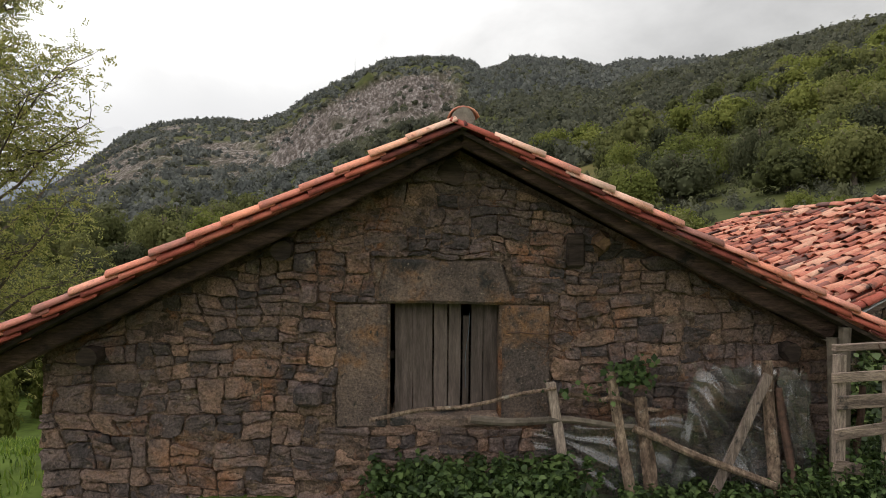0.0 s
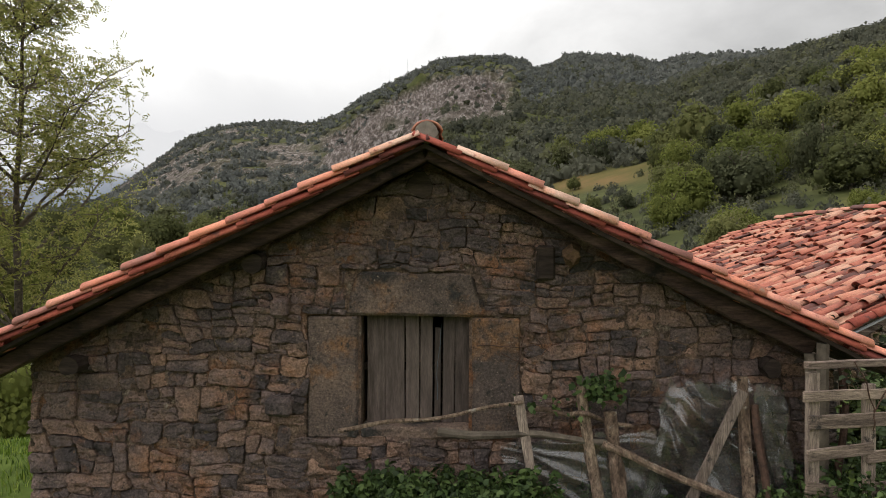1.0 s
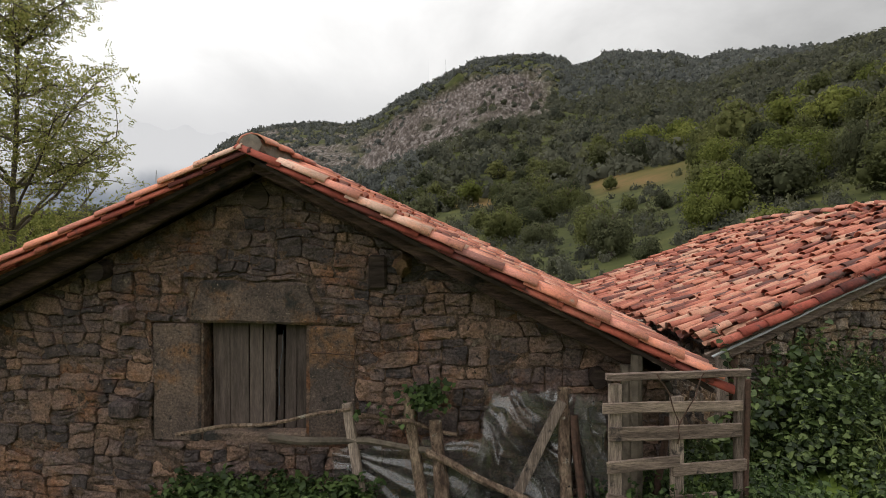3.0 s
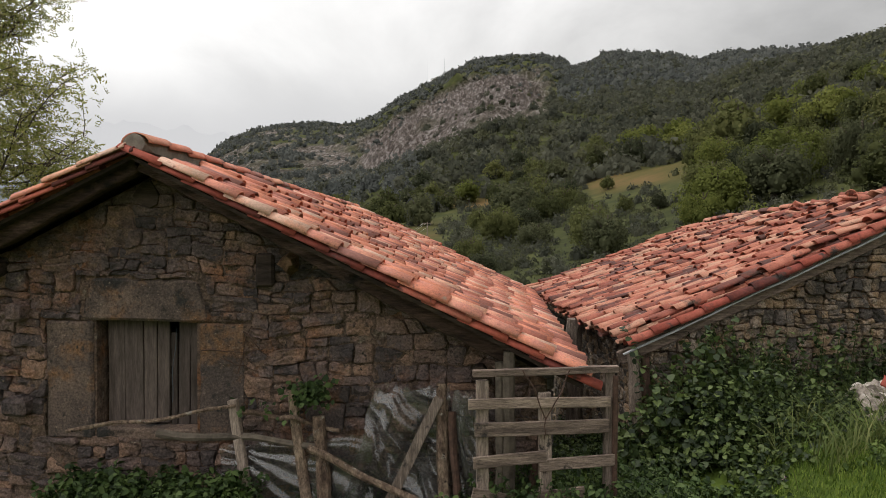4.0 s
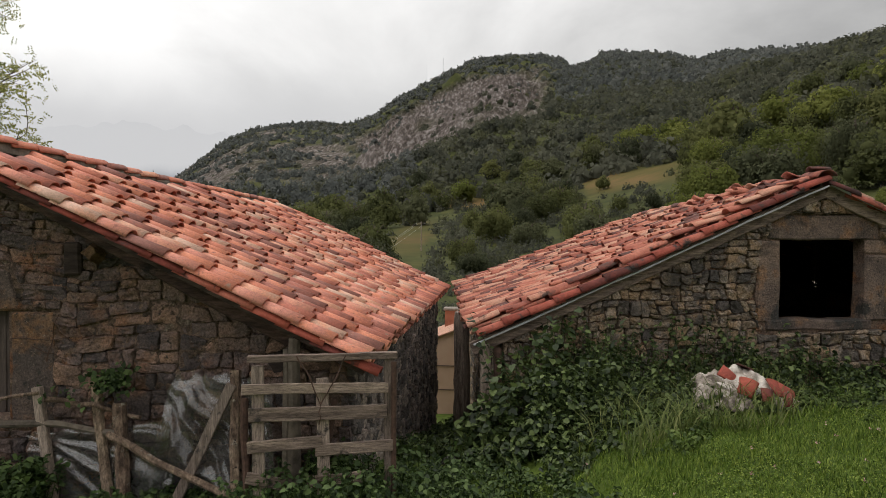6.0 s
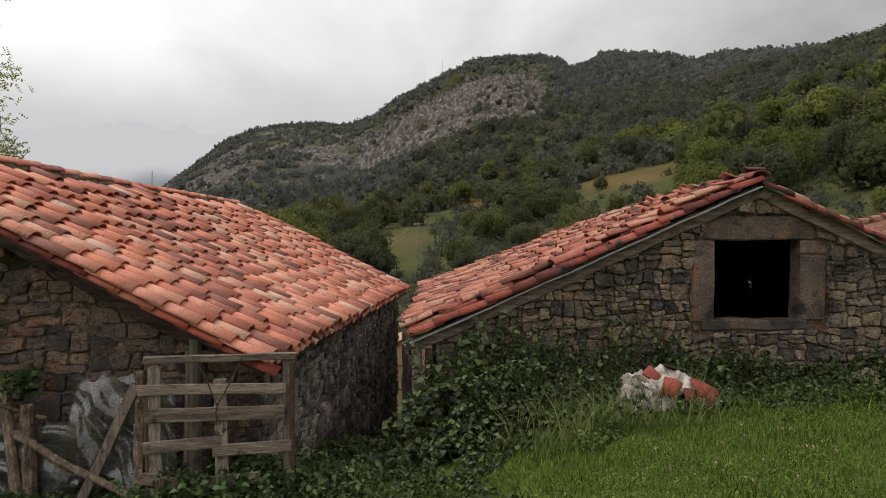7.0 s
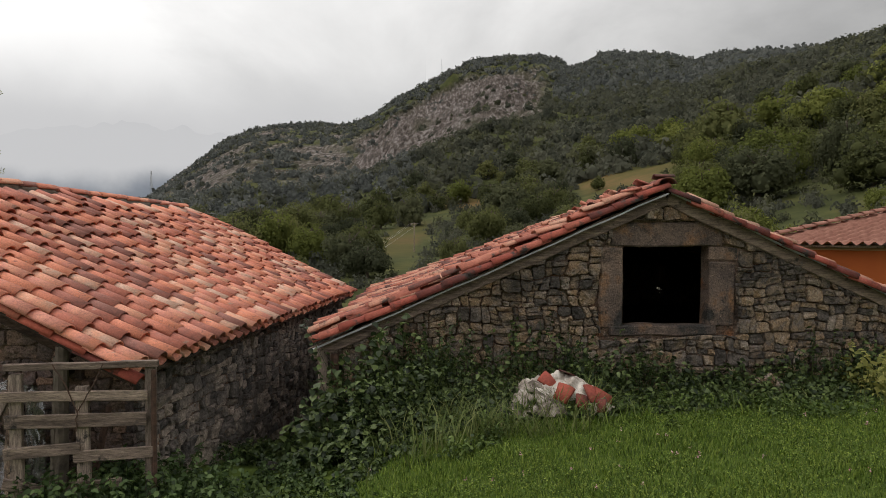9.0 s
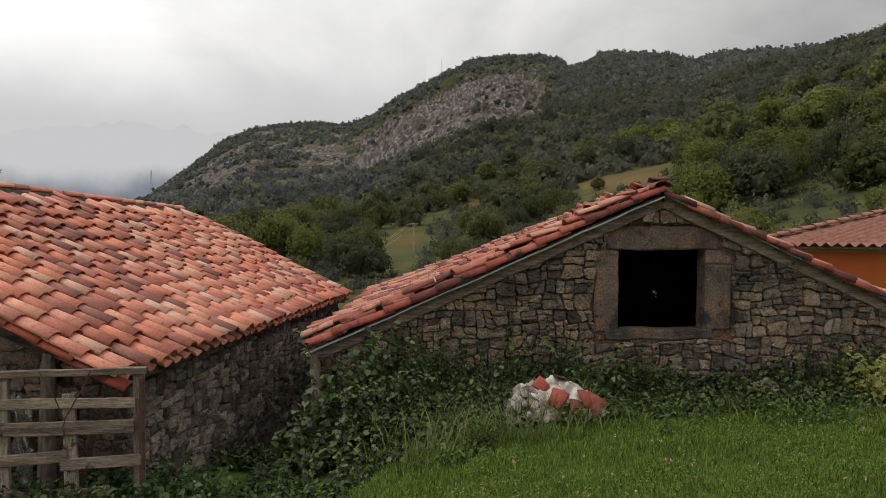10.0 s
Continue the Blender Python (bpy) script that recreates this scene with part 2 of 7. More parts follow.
PINK_TILE = shader("pinkish_concrete_tile", [(0.3, (0.225, 0.0992, 0.072)), (0.7, (0.375, 0.186, 0.138))], scale=6, bump=0.1)
METAL = shader("galvanised_strip", [(0.3, (0.35, 0.36, 0.37)), (0.7, (0.55, 0.56, 0.57))], scale=12, rough=0.55, metal=0.0, bump=0.1)
BROKEN_WOOD = shader("broken_log_end", [(0.3, (0.07, 0.04, 0.022)), (0.7, (0.26, 0.155, 0.085))], scale=14, bump=1.0, bump_scale=40, distance=0.03, grain=0.4)
VERGE_DARK = shader("sooty_red_verge_tile", [(0.15, (0.05, 0.022, 0.02)), (0.4, (0.17, 0.042, 0.031)), (0.65, (0.30, 0.07, 0.046)), (0.9, (0.38, 0.125, 0.085))], scale=5, spread=0.6, nk=0.6, grain=0.3, grain_scale=30, bump=0.4, bump_scale=50, distance=0.01,
                    patches=[((0.05, 0.04, 0.036), 4, 0.55, 0.08)])
VERGE_RED = shader("dark_red_verge_tile", [(0.15, (0.09, 0.03, 0.025)), (0.4, (0.27, 0.062, 0.042)), (0.65, (0.40, 0.10, 0.062)), (0.9, (0.46, 0.17, 0.115))], scale=5, spread=0.6, nk=0.6, grain=0.25, grain_scale=30, bump=0.3, bump_scale=50, distance=0.008,
                    patches=[((0.07, 0.05, 0.045), 4, 0.60, 0.08)])
RUST = shader("rusty_iron", [(0.3, (0.045, 0.028, 0.021)), (0.7, (0.13, 0.072, 0.052))], scale=30, rough=0.8)
LEAF = shader("broad_leaf", [(0.15, (0.02, 0.0338, 0.0125)), (0.5, (0.0575, 0.0863, 0.025)), (0.85, (0.1375, 0.1812, 0.0562))], scale=1.5, spread=0.85, islands=True, bump=0, rough=0.5, translucent=0.3)
NETTLE = shader("nettle_leaf", [(0.15, (0.018, 0.034, 0.009)), (0.5, (0.05, 0.086, 0.022)), (0.85, (0.115, 0.165, 0.05))], scale=2, spread=0.75, islands=True, bump=0, rough=0.6, translucent=0.3)
WEED = shader("weed_leaf", [(0.15, (0.025, 0.046, 0.010)), (0.5, (0.075, 0.12, 0.022)), (0.85, (0.17, 0.225, 0.055))], scale=1.5, spread=0.6, islands=True, bump=0, rough=0.55, translucent=0.3)
ASH = shader("ash_leaf", [(0.2, (0.19, 0.205, 0.06)), (0.5, (0.33, 0.34, 0.10)), (0.8, (0.50, 0.46, 0.165))], scale=0.6, spread=0.5, islands=True, bump=0, rough=0.6, translucent=0.55)
ASH_BROWN = shader("browning_ash_leaf", [(0.2, (0.14, 0.12, 0.04)), (0.5, (0.26, 0.215, 0.072)), (0.8, (0.42, 0.34, 0.125))], scale=0.6, spread=0.5, islands=True, bump=0, rough=0.6, translucent=0.55)
GRASS = shader("grass_blade", [(0.12, (0.034, 0.064, 0.009)), (0.5, (0.115, 0.185, 0.022)), (0.88, (0.27, 0.33, 0.06))], scale=0.9, spread=0.62, islands=True, bump=0, rough=0.6, translucent=0.3)
DRYGRASS = shader("dry_grass", [(0.2, (0.06, 0.09, 0.022)), (0.5, (0.125, 0.155, 0.045)), (0.8, (0.22, 0.23, 0.085))], scale=1.2, spread=0.4, islands=True, bump=0, translucent=0.3)
FOREST = shader("forest_leaf", [(0.15, (0.0504, 0.0576, 0.0336)), (0.5, (0.0924, 0.1006, 0.054)), (0.85, (0.15, 0.1548, 0.0792))], scale=0.02, nk=0.6, spread=0.24, islands=True, bump=0, rough=0.8, translucent=0.46, specular=0.1, tint="object")
# distance haze is put into the far leaf colour: greyer and duller green
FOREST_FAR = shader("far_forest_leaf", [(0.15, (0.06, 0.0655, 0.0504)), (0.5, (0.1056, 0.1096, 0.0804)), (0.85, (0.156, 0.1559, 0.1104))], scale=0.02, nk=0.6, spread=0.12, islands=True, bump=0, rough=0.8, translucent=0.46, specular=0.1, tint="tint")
OAK = shader("oak_leaf", [(0.15, (0.06, 0.0678, 0.03)), (0.5, (0.12, 0.1299, 0.048)), (0.85, (0.2016, 0.2011, 0.0768))], scale=0.05, nk=0.6, spread=0.24, islands=True, bump=0, rough=0.8, translucent=0.46, specular=0.1, tint="object")
# far oak leaves, greyed for haze in the same way
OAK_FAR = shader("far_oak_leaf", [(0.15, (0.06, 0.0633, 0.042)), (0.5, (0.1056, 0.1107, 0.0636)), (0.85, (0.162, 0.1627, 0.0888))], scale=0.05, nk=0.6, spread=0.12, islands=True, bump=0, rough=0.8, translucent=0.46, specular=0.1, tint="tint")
LIME = shader("light_oak_leaf", [(0.15, (0.09, 0.106, 0.03)), (0.5, (0.16, 0.178, 0.045)), (0.85, (0.25, 0.262, 0.075))], scale=0.05, nk=0.6, spread=0.24, islands=True, bump=0, rough=0.8, translucent=0.46, specular=0.1, tint="object")


def plastic_material():
    """Thin clear film, a little dusty: see-through face on, glossy where it turns away."""
    m = bpy.data.materials.new("clear_plastic_sheet")
    m.use_nodes = True
    nt = m.node_tree
    nt.nodes.clear()
    N, L = nt.nodes.new, nt.links.new
    out = N("ShaderNodeOutputMaterial")
    tr = N("ShaderNodeBsdfTransparent")
    tr.inputs[0].default_value = (0.76, 0.76, 0.75, 1)
    df = N("ShaderNodeBsdfDiffuse")
    df.inputs[0].default_value = (0.45, 0.44, 0.42, 1)
    n = N("ShaderNodeTexNoise")
    n.inputs["Scale"].default_value = 4.0
    n.inputs["Detail"].default_value = 9
    n.inputs["Roughness"].default_value = 0.7
    L(N("ShaderNodeNewGeometry").outputs["Position"], n.inputs["Vector"])
    dust = N("ShaderNodeMapRange")
    dust.inputs["From Min"].default_value, dust.inputs["From Max"].default_value = 0.42, 0.72
    dust.inputs["To Min"].default_value, dust.inputs["To Max"].default_value = 0.05, 0.27
    L(n.outputs[0], dust.inputs[0])
    body = N("ShaderNodeMixShader")
    L(dust.outputs[0], body.inputs[0])
    L(tr.outputs[0], body.inputs[1])
    L(df.outputs[0], body.inputs[2])
    gl = N("ShaderNodeBsdfGlossy")
    gl.inputs["Color"].default_value = (0.9, 0.9, 0.9, 1)
    gl.inputs["Roughness"].default_value = 0.1
    fr = N("ShaderNodeFresnel")
    fr.inputs["IOR"].default_value = 1.8
    mix = N("ShaderNodeMixShader")
    L(fr.outputs[0], mix.inputs[0])
    L(body.outputs[0], mix.inputs[1])
    L(gl.outputs[0], mix.inputs[2])
    L(mix.outputs[0], out.inputs[0])
    return m


# woods of the farthest slopes: pale grey-green, the haze set in the colour
HAZED_WOODS = shader("grey_green_holm_oak", [(0.15, (0.088, 0.096, 0.092)), (0.5, (0.135, 0.142, 0.131)), (0.85, (0.185, 0.189, 0.172))], scale=0.012, spread=0.2, islands=True, bump=0, rough=0.9, translucent=0.42, specular=0.05, tint="tint")
PLASTIC = plastic_material()


def ground_material():
    """Grass, woodland floor, meadow and limestone, mixed by the masks that the terrain carries."""
    m = bpy.data.materials.new("valley_ground")
    m.use_nodes = True
    nt = m.node_tree
    nt.nodes.clear()
    N, L = nt.nodes.new, nt.links.new
    out = N("ShaderNodeOutputMaterial")
    b = N("ShaderNodeBsdfPrincipled")
    b.inputs["Roughness"].default_value = 0.95
    b.inputs["Specular IOR Level"].default_value = 0.1
    pos = N("ShaderNodeNewGeometry").outputs["Position"]

    def ramp(scale, stops, detail=8.0, stretch=(1, 1, 1)):
        mp = N("ShaderNodeMapping")
        mp.inputs["Scale"].default_value = stretch
        L(pos, mp.inputs[0])
        n = N("ShaderNodeTexNoise")
        n.inputs["Scale"].default_value = scale
        n.inputs["Detail"].default_value = detail
        n.inputs["Roughness"].default_value = 0.65
        L(mp.outputs[0], n.inputs["Vector"])
        c = N("ShaderNodeValToRGB")
        while len(c.color_ramp.elements) < len(stops):
            c.color_ramp.elements.new(0.5)
        for e, (p, col) in zip(c.color_ramp.elements, stops):
            e.position, e.color = p, (*col, 1)
        L(n.outputs[0], c.inputs[0])
        return c.outputs[0]

    def mix(fac, a, c):
        x = N("ShaderNodeMix")
        x.data_type = "RGBA"
        L(fac, x.inputs["Factor"])
        L(a, x.inputs["A"])
        L(c, x.inputs["B"])
        return x.outputs["Result"]

    def mask(name):
        a = N("ShaderNodeAttribute")
        a.attribute_name = name
        return a.outputs["Fac"]

    lawn = ramp(3.0, [(0.3, (0.038, 0.055, 0.011)), (0.55, (0.07, 0.102, 0.018)), (0.75, (0.10, 0.132, 0.03))])
    wood = ramp(0.08, [(0.3, (0.03, 0.036, 0.013)), (0.55, (0.06, 0.066, 0.022)), (0.75, (0.11, 0.10, 0.035))])
    mead = ramp(0.03, [(0.36, (0.064, 0.064, 0.02)), (0.5, (0.10, 0.082, 0.028)), (0.62, (0.14, 0.092, 0.038))])
    rock_a = ramp(0.035, [(0.34, (0.065, 0.062, 0.05)), (0.44, (0.14, 0.115, 0.098)), (0.54, (0.225, 0.19, 0.172)), (0.68, (0.33, 0.295, 0.277))], 12.0, (1.3, 0.35, 0.9))
    rock_b = ramp(0.24, [(0.40, (0.05, 0.045, 0.038)), (0.48, (0.165, 0.132, 0.114)), (0.54, (0.27, 0.228, 0.208)), (0.62, (0.54, 0.485, 0.46))], 12.0, (1.3, 0.25, 0.8))
    rm = N("ShaderNodeMix")
    rm.data_type = "RGBA"
    rm.inputs["Factor"].default_value = 0.6
    L(rock_a, rm.inputs["A"])
    L(rock_b, rm.inputs["B"])
    rock = rm.outputs["Result"]
    c = mix(mask("near"), wood, lawn)
    c = mix(mask("meadow"), c, mead)
    c = mix(mask("rock"), c, rock)
    L(c, b.inputs["Base Color"])
    bn = N("ShaderNodeTexNoise")
    bn.inputs["Scale"].default_value = 0.09
    bn.inputs["Detail"].default_value = 14
    bn.inputs["Roughness"].default_value = 0.7
    L(pos, bn.inputs["Vector"])
    bp = N("ShaderNodeBump")
    bp.inputs["Strength"].default_value = 0.9
    bp.inputs["Distance"].default_value = 24.0
    mul = N("ShaderNodeMath")
    mul.operation = "MULTIPLY"
    L(bn.outputs[0], mul.inputs[0])
    L(mask("rock"), mul.inputs[1])
    L(mul.outputs[0], bp.inputs["Height"])
    L(bp.outputs[0], b.inputs["Normal"])
    L(b.outputs[0], out.inputs[0])
    return m


GROUND = ground_material()

# ---- mesh helpers ----
rng = np.random.default_rng(7)


def mesh_of(name, verts, faces, mat=None, smooth=False):
    """A mesh from arrays; faces: an (n, k) array or a list of tuples."""
    me = bpy.data.meshes.new(name)
    verts = np.asarray(verts, dtype=np.float32).reshape(-1, 3)
    if isinstance(faces, np.ndarray):
        n, k = faces.shape
        me.vertices.add(len(verts))
        me.vertices.foreach_set("co", verts.ravel())
        me.loops.add(n * k)
        me.loops.foreach_set("vertex_index", faces.astype(np.int32).ravel())
        me.polygons.add(n)
        me.polygons.foreach_set("loop_start", np.arange(0, n * k, k, dtype=np.int32))
        me.update(calc_edges=True)
        me.validate()
    else:
        me.from_pydata([tuple(v) for v in verts], [], faces)
        me.update()
    if smooth:
        me.polygons.foreach_set("use_smooth", [True] * len(me.polygons))
    if mat:
        me.materials.append(mat)
    return me


def part(name, data, material, parent, label="", m=None):
    """Links a mesh or bmesh as ONE mesh object under a thing or a part."""
    if isinstance(data, bmesh.types.BMesh):
        me = bpy.data.meshes.new(name)
        data.to_mesh(me)
        data.free()
    else:
        me = data
    if material and not me.materials:
        me.materials.append(material)
    ob = new(name, me)
    ob.parent = parent
    if m is not None:
        ob.matrix_basis = m
    if label:
        tagged(ob, label)
    return ob


def thing(name, label, category, at=(0, 0, 0), group="", kind=""):
    ob = new(name)
    ob.location = at
    ob.empty_display_size = 0.2
    return tagged(ob, label, category, group, kind)


def add_box(bm, size, m=Matrix(), bevel=0.0, cuts=0, wobble=0.0, seed=0):
    """A box of that size about m's origin, with bevelled edges, cut along its longest side and made uneven."""
    r = random.Random(seed)
    b = bmesh.new()
    bmesh.ops.create_cube(b, size=1.0)
    bmesh.ops.scale(b, vec=size, verts=b.verts)
    if cuts:
        ax = max(range(3), key=lambda i: size[i])
        es = [e for e in b.edges if abs((e.verts[0].co - e.verts[1].co)[ax]) > 1e-6]
        bmesh.ops.subdivide_edges(b, edges=es, cuts=cuts)
    if bevel:
        bmesh.ops.bevel(b, geom=[e for e in b.edges if e.calc_face_angle(0) > 1.0], offset=bevel, segments=1, affect="EDGES", profile=0.6)
    if wobble:
        ax = max(range(3), key=lambda i: size[i])
        for v in b.verts:
            k = v.co[ax] * 3.0
            d = noise.noise_vector(Vector((k + seed * 7.1, seed * 3.3, 0.5)))
            e = noise.noise_vector(v.co * 9 + Vector((seed, 0, 0)))
            v.co += d * wobble + e * wobble * 0.35
    bmesh.ops.transform(b, matrix=m, verts=b.verts)
    me = bpy.data.meshes.new("tmp")
    b.to_mesh(me)
    b.free()
    bm.from_mesh(me)
    bpy.data.meshes.remove(me)
    return bm


def beam_between(a, b, w, h, bevel=0.008, cuts=6, wobble=0.006, seed=0, up=(0, 0, 1)):
    """A squared timber from a to b: w across, h in the direction of up."""
    a, b = Vector(a), Vector(b)
    x = (b - a).normalized()
    y = Vector(up).cross(x).normalized()
    z = x.cross(y)
    m = Matrix((x, y, z)).transposed().to_4x4()
    m.translation = (a + b) / 2
    return add_box(bmesh.new(), ((b - a).length, w, h), m, bevel, cuts, wobble, seed)


def tube(points, radii, sides=8, wobble=0.0, seed=0, caps=True):
    """Arrays of a tapered round limb along points."""
    pts = [Vector(p) for p in points]
    vs, fs = [], []
    for i, p in enumerate(pts):
        d = (pts[min(i + 1, len(pts) - 1)] - pts[max(i - 1, 0)]).normalized()
        u = d.orthogonal().normalized() if abs(d.z) > 0.95 else d.cross(Vector((0, 0, 1))).normalized()
        w = d.cross(u)
        for k in range(sides):
            a = 2 * math.pi * k / sides
            r = radii[i] * (1 + wobble * noise.noise(Vector((p.x * 6 + math.cos(a) * 1.3 + seed, p.y * 6 + math.sin(a) * 1.3, p.z * 4))))
            vs.append(p + (u * math.cos(a) + w * math.sin(a)) * r)
    n = len(pts)
    for i in range(n - 1):
        for k in range(sides):
            k2 = (k + 1) % sides
            fs.append((i * sides + k, i * sides + k2, (i + 1) * sides + k2, (i + 1) * sides + k))
    if caps:
        fs.append(tuple(reversed(range(sides))))
        fs.append(tuple((n - 1) * sides + k for k in range(sides)))
    return vs, fs


def bent(a, b, n, sag, seed):
    """Points of a crooked line from a to b."""
    a, b = Vector(a), Vector(b)
    out = []
    for i in range(n + 1):
        t = i / n
        p = a.lerp(b, t)
        d = noise.noise_vector(Vector((t * 2.5 + seed * 5.3, seed * 1.7, 0.0)))
        out.append(p + d * sag * min(1, 4 * t * (1 - t) + 0.15))
    return out


def unit(v):
    return v / np.maximum(np.linalg.norm(v, axis=-1, keepdims=True), 1e-9)


def leaf_arrays(c, nrm, size, r, aspect=0.6, droop=0.15, folded=True):
    """Leaves at c facing nrm: each a diamond bent along its rib. Arrays of verts and quads."""
    n = len(c)
    t = unit(np.cross(nrm, r.normal(size=(n, 3))))
    s = np.cross(nrm, t)
    L = np.asarray(size).reshape(-1, 1)
    base = c - t * L * 0.5
    tip = c + t * L * 0.5 - nrm * L * droop
    a = c + s * L * aspect * 0.5 + nrm * L * (0.08 if folded else 0)
    b = c - s * L * aspect * 0.5 + nrm * L * (0.08 if folded else 0)
    v = np.stack([base, a, tip, b], axis=1).reshape(-1, 3)
    f = np.arange(4 * n).reshape(n, 4)
    return v, f


def join_arrays(chunks):
    vs, fs, o = [], [], 0
    for v, f in chunks:
        vs.append(v)
        fs.append(f + o)
        o += len(v)
    return np.concatenate(vs), np.concatenate(fs)


# ---- terrain: one sheet from the lawn to the far ridges ----
def vnoise(x, y, seed=0):
    """Smooth value noise on arrays, -1 to 1."""
    xi, yi = np.floor(x).astype(np.int64), np.floor(y).astype(np.int64)
    fx, fy = x - xi, y - yi
    fx, fy = fx * fx * (3 - 2 * fx), fy * fy * (3 - 2 * fy)

    def h(a, b):
        n = (a * 374761393 + b * 668265263 + seed * 982451653) & 0x7FFFFFFF
        n = ((n ^ (n >> 13)) * 1274126177) & 0x7FFFFFFF
        return ((n ^ (n >> 16)) & 0xFFFF) / 32767.5 - 1

    return (h(xi, yi) * (1 - fx) + h(xi + 1, yi) * fx) * (1 - fy) + (h(xi, yi + 1) * (1 - fx) + h(xi + 1, yi + 1) * fx) * fy


def fbm(x, y, seed=0, octaves=4):
    s, a = 0, 1.0
    for o in range(octaves):
        s = s + a * vnoise(x * 2 ** o, y * 2 ** o, seed + o)
        a *= 0.5
    return s / 1.9


def step(x, a, b):
    t = np.clip((x - a) / (b - a), 0, 1)
    return t * t * (3 - 2 * t)


CX, CY = 4.0, 1.0
# the ridge line that closes the valley: bearing and rise, in degrees
RIDGE_A = [-180, -70, -45, -33, -29, -27.1, -25.9, -23, -21.8, -20.1, -17.5, -14.8, -12.1, -10.1, -8.5, -6.7, -4.4, -2.5, 0.7, 3.4, 4.8, 5.7, 6.8, 7.9, 9.6,
           13, 14.7, 17.5, 22.1, 25.3, 27.6, 35, 60, 180]
RIDGE_E = [6, 4, 1, 0.8, 1.6, 2.6, 3.7, 6.0, 7.0, 7.8, 8.4, 8.6, 8.6, 9.3, 10.6, 11.5, 12.6, 13.55, 13.95, 13.95, 13.5, 12.95, 13.2, 13.85, 13.85, 13.5, 12.9,
           13.3, 12.9, 13.0, 13.4, 14.4, 10, 6]
RIDGE_R = ([-180, -45, -27, -12, -8, 3, 7, 16, 28, 40, 180], [900, 1200, 1500, 1500, 1350, 1350, 1150, 1000, 620, 450, 900])


def ground_z(x, y):
    x, y = np.asarray(x, float), np.asarray(y, float)
    dx, dy = x - CX, y - CY
    r, az = np.hypot(dx, dy), np.degrees(np.arctan2(dx, dy))
    # round the barns: lawn, the dip in front of the first barn, the lane that falls away between them
    lawn = 0.5 + 0.03 * vnoise(x * 0.9, y * 0.9, 3)
    low = 0.0 + 0.03 * vnoise(x * 1.1, y * 1.1, 5)
    near = low + (lawn - low) * step(x + 0.25 * (y - 7), 4.4, 6.2)
    fall = -0.27 * np.maximum(y - 8.0, 0) * (1 - step(x, 4.6, 5.6)) - 0.24 * np.maximum(y - 10.6, 0) * step(x, 4.6, 5.6)
    near = near + np.maximum(fall, -6)
    rc = np.interp(az, *RIDGE_R)
    zc = 2.3 + rc * np.tan(np.radians(np.interp(az, RIDGE_A, RIDGE_E)))
    z90 = np.interp(az, [-180, -40, 10, 40, 180], [0, -10, -10, -3, 0])
    z200 = np.interp(az, [-180, -60, -35, -15, 0, 8, 15, 25, 40, 180], [10, -6, -7, -3, -3, 3, 9, 16, 25, 10])
    z350 = np.interp(az, [-180, -60, -35, -15, -5, 5, 12, 25, 40, 180], [40, 5, 0, 6, 15, 24, 36, 62, 85, 40])
    z350 = np.minimum(z350, 0.7 * zc + 5)
    k = [np.zeros_like(r), 30 + 0 * r, 90 + 0 * r, 200 + 0 * r, 350 + 0 * r, rc, rc * 1.3, rc * 2.2, 6000 + 0 * r]
    zz = [0 * r, -3.5 + 0 * r, z90, z200, z350, zc, zc * 0.9, zc * 0.5, zc * 0.3]
    far = np.zeros_like(r)
    for i in range(8):
        t = np.clip((r - k[i]) / (k[i + 1] - k[i]), 0, 1)
        far = np.where((r >= k[i]) & (r <= k[i + 1]), zz[i] + (zz[i + 1] - zz[i]) * t, far)
    crest = np.clip(np.abs(r - rc) / (0.35 * rc), 0, 1)
    far = far + fbm(x / 130, y / 130, 11) * 16 * step(r, 150, 500) * crest
    rockish = step(az, -14, -9) * (1 - step(az, 2, 6)) * step(r, 450, 800) * crest
    far = far + rockish * (np.abs(fbm(x / 60, y / 60, 23)) * 40 - 12 + np.abs(fbm(x / 19, y / 19, 27)) * 15)
    return near + (far - near) * step(r, 15, 30)


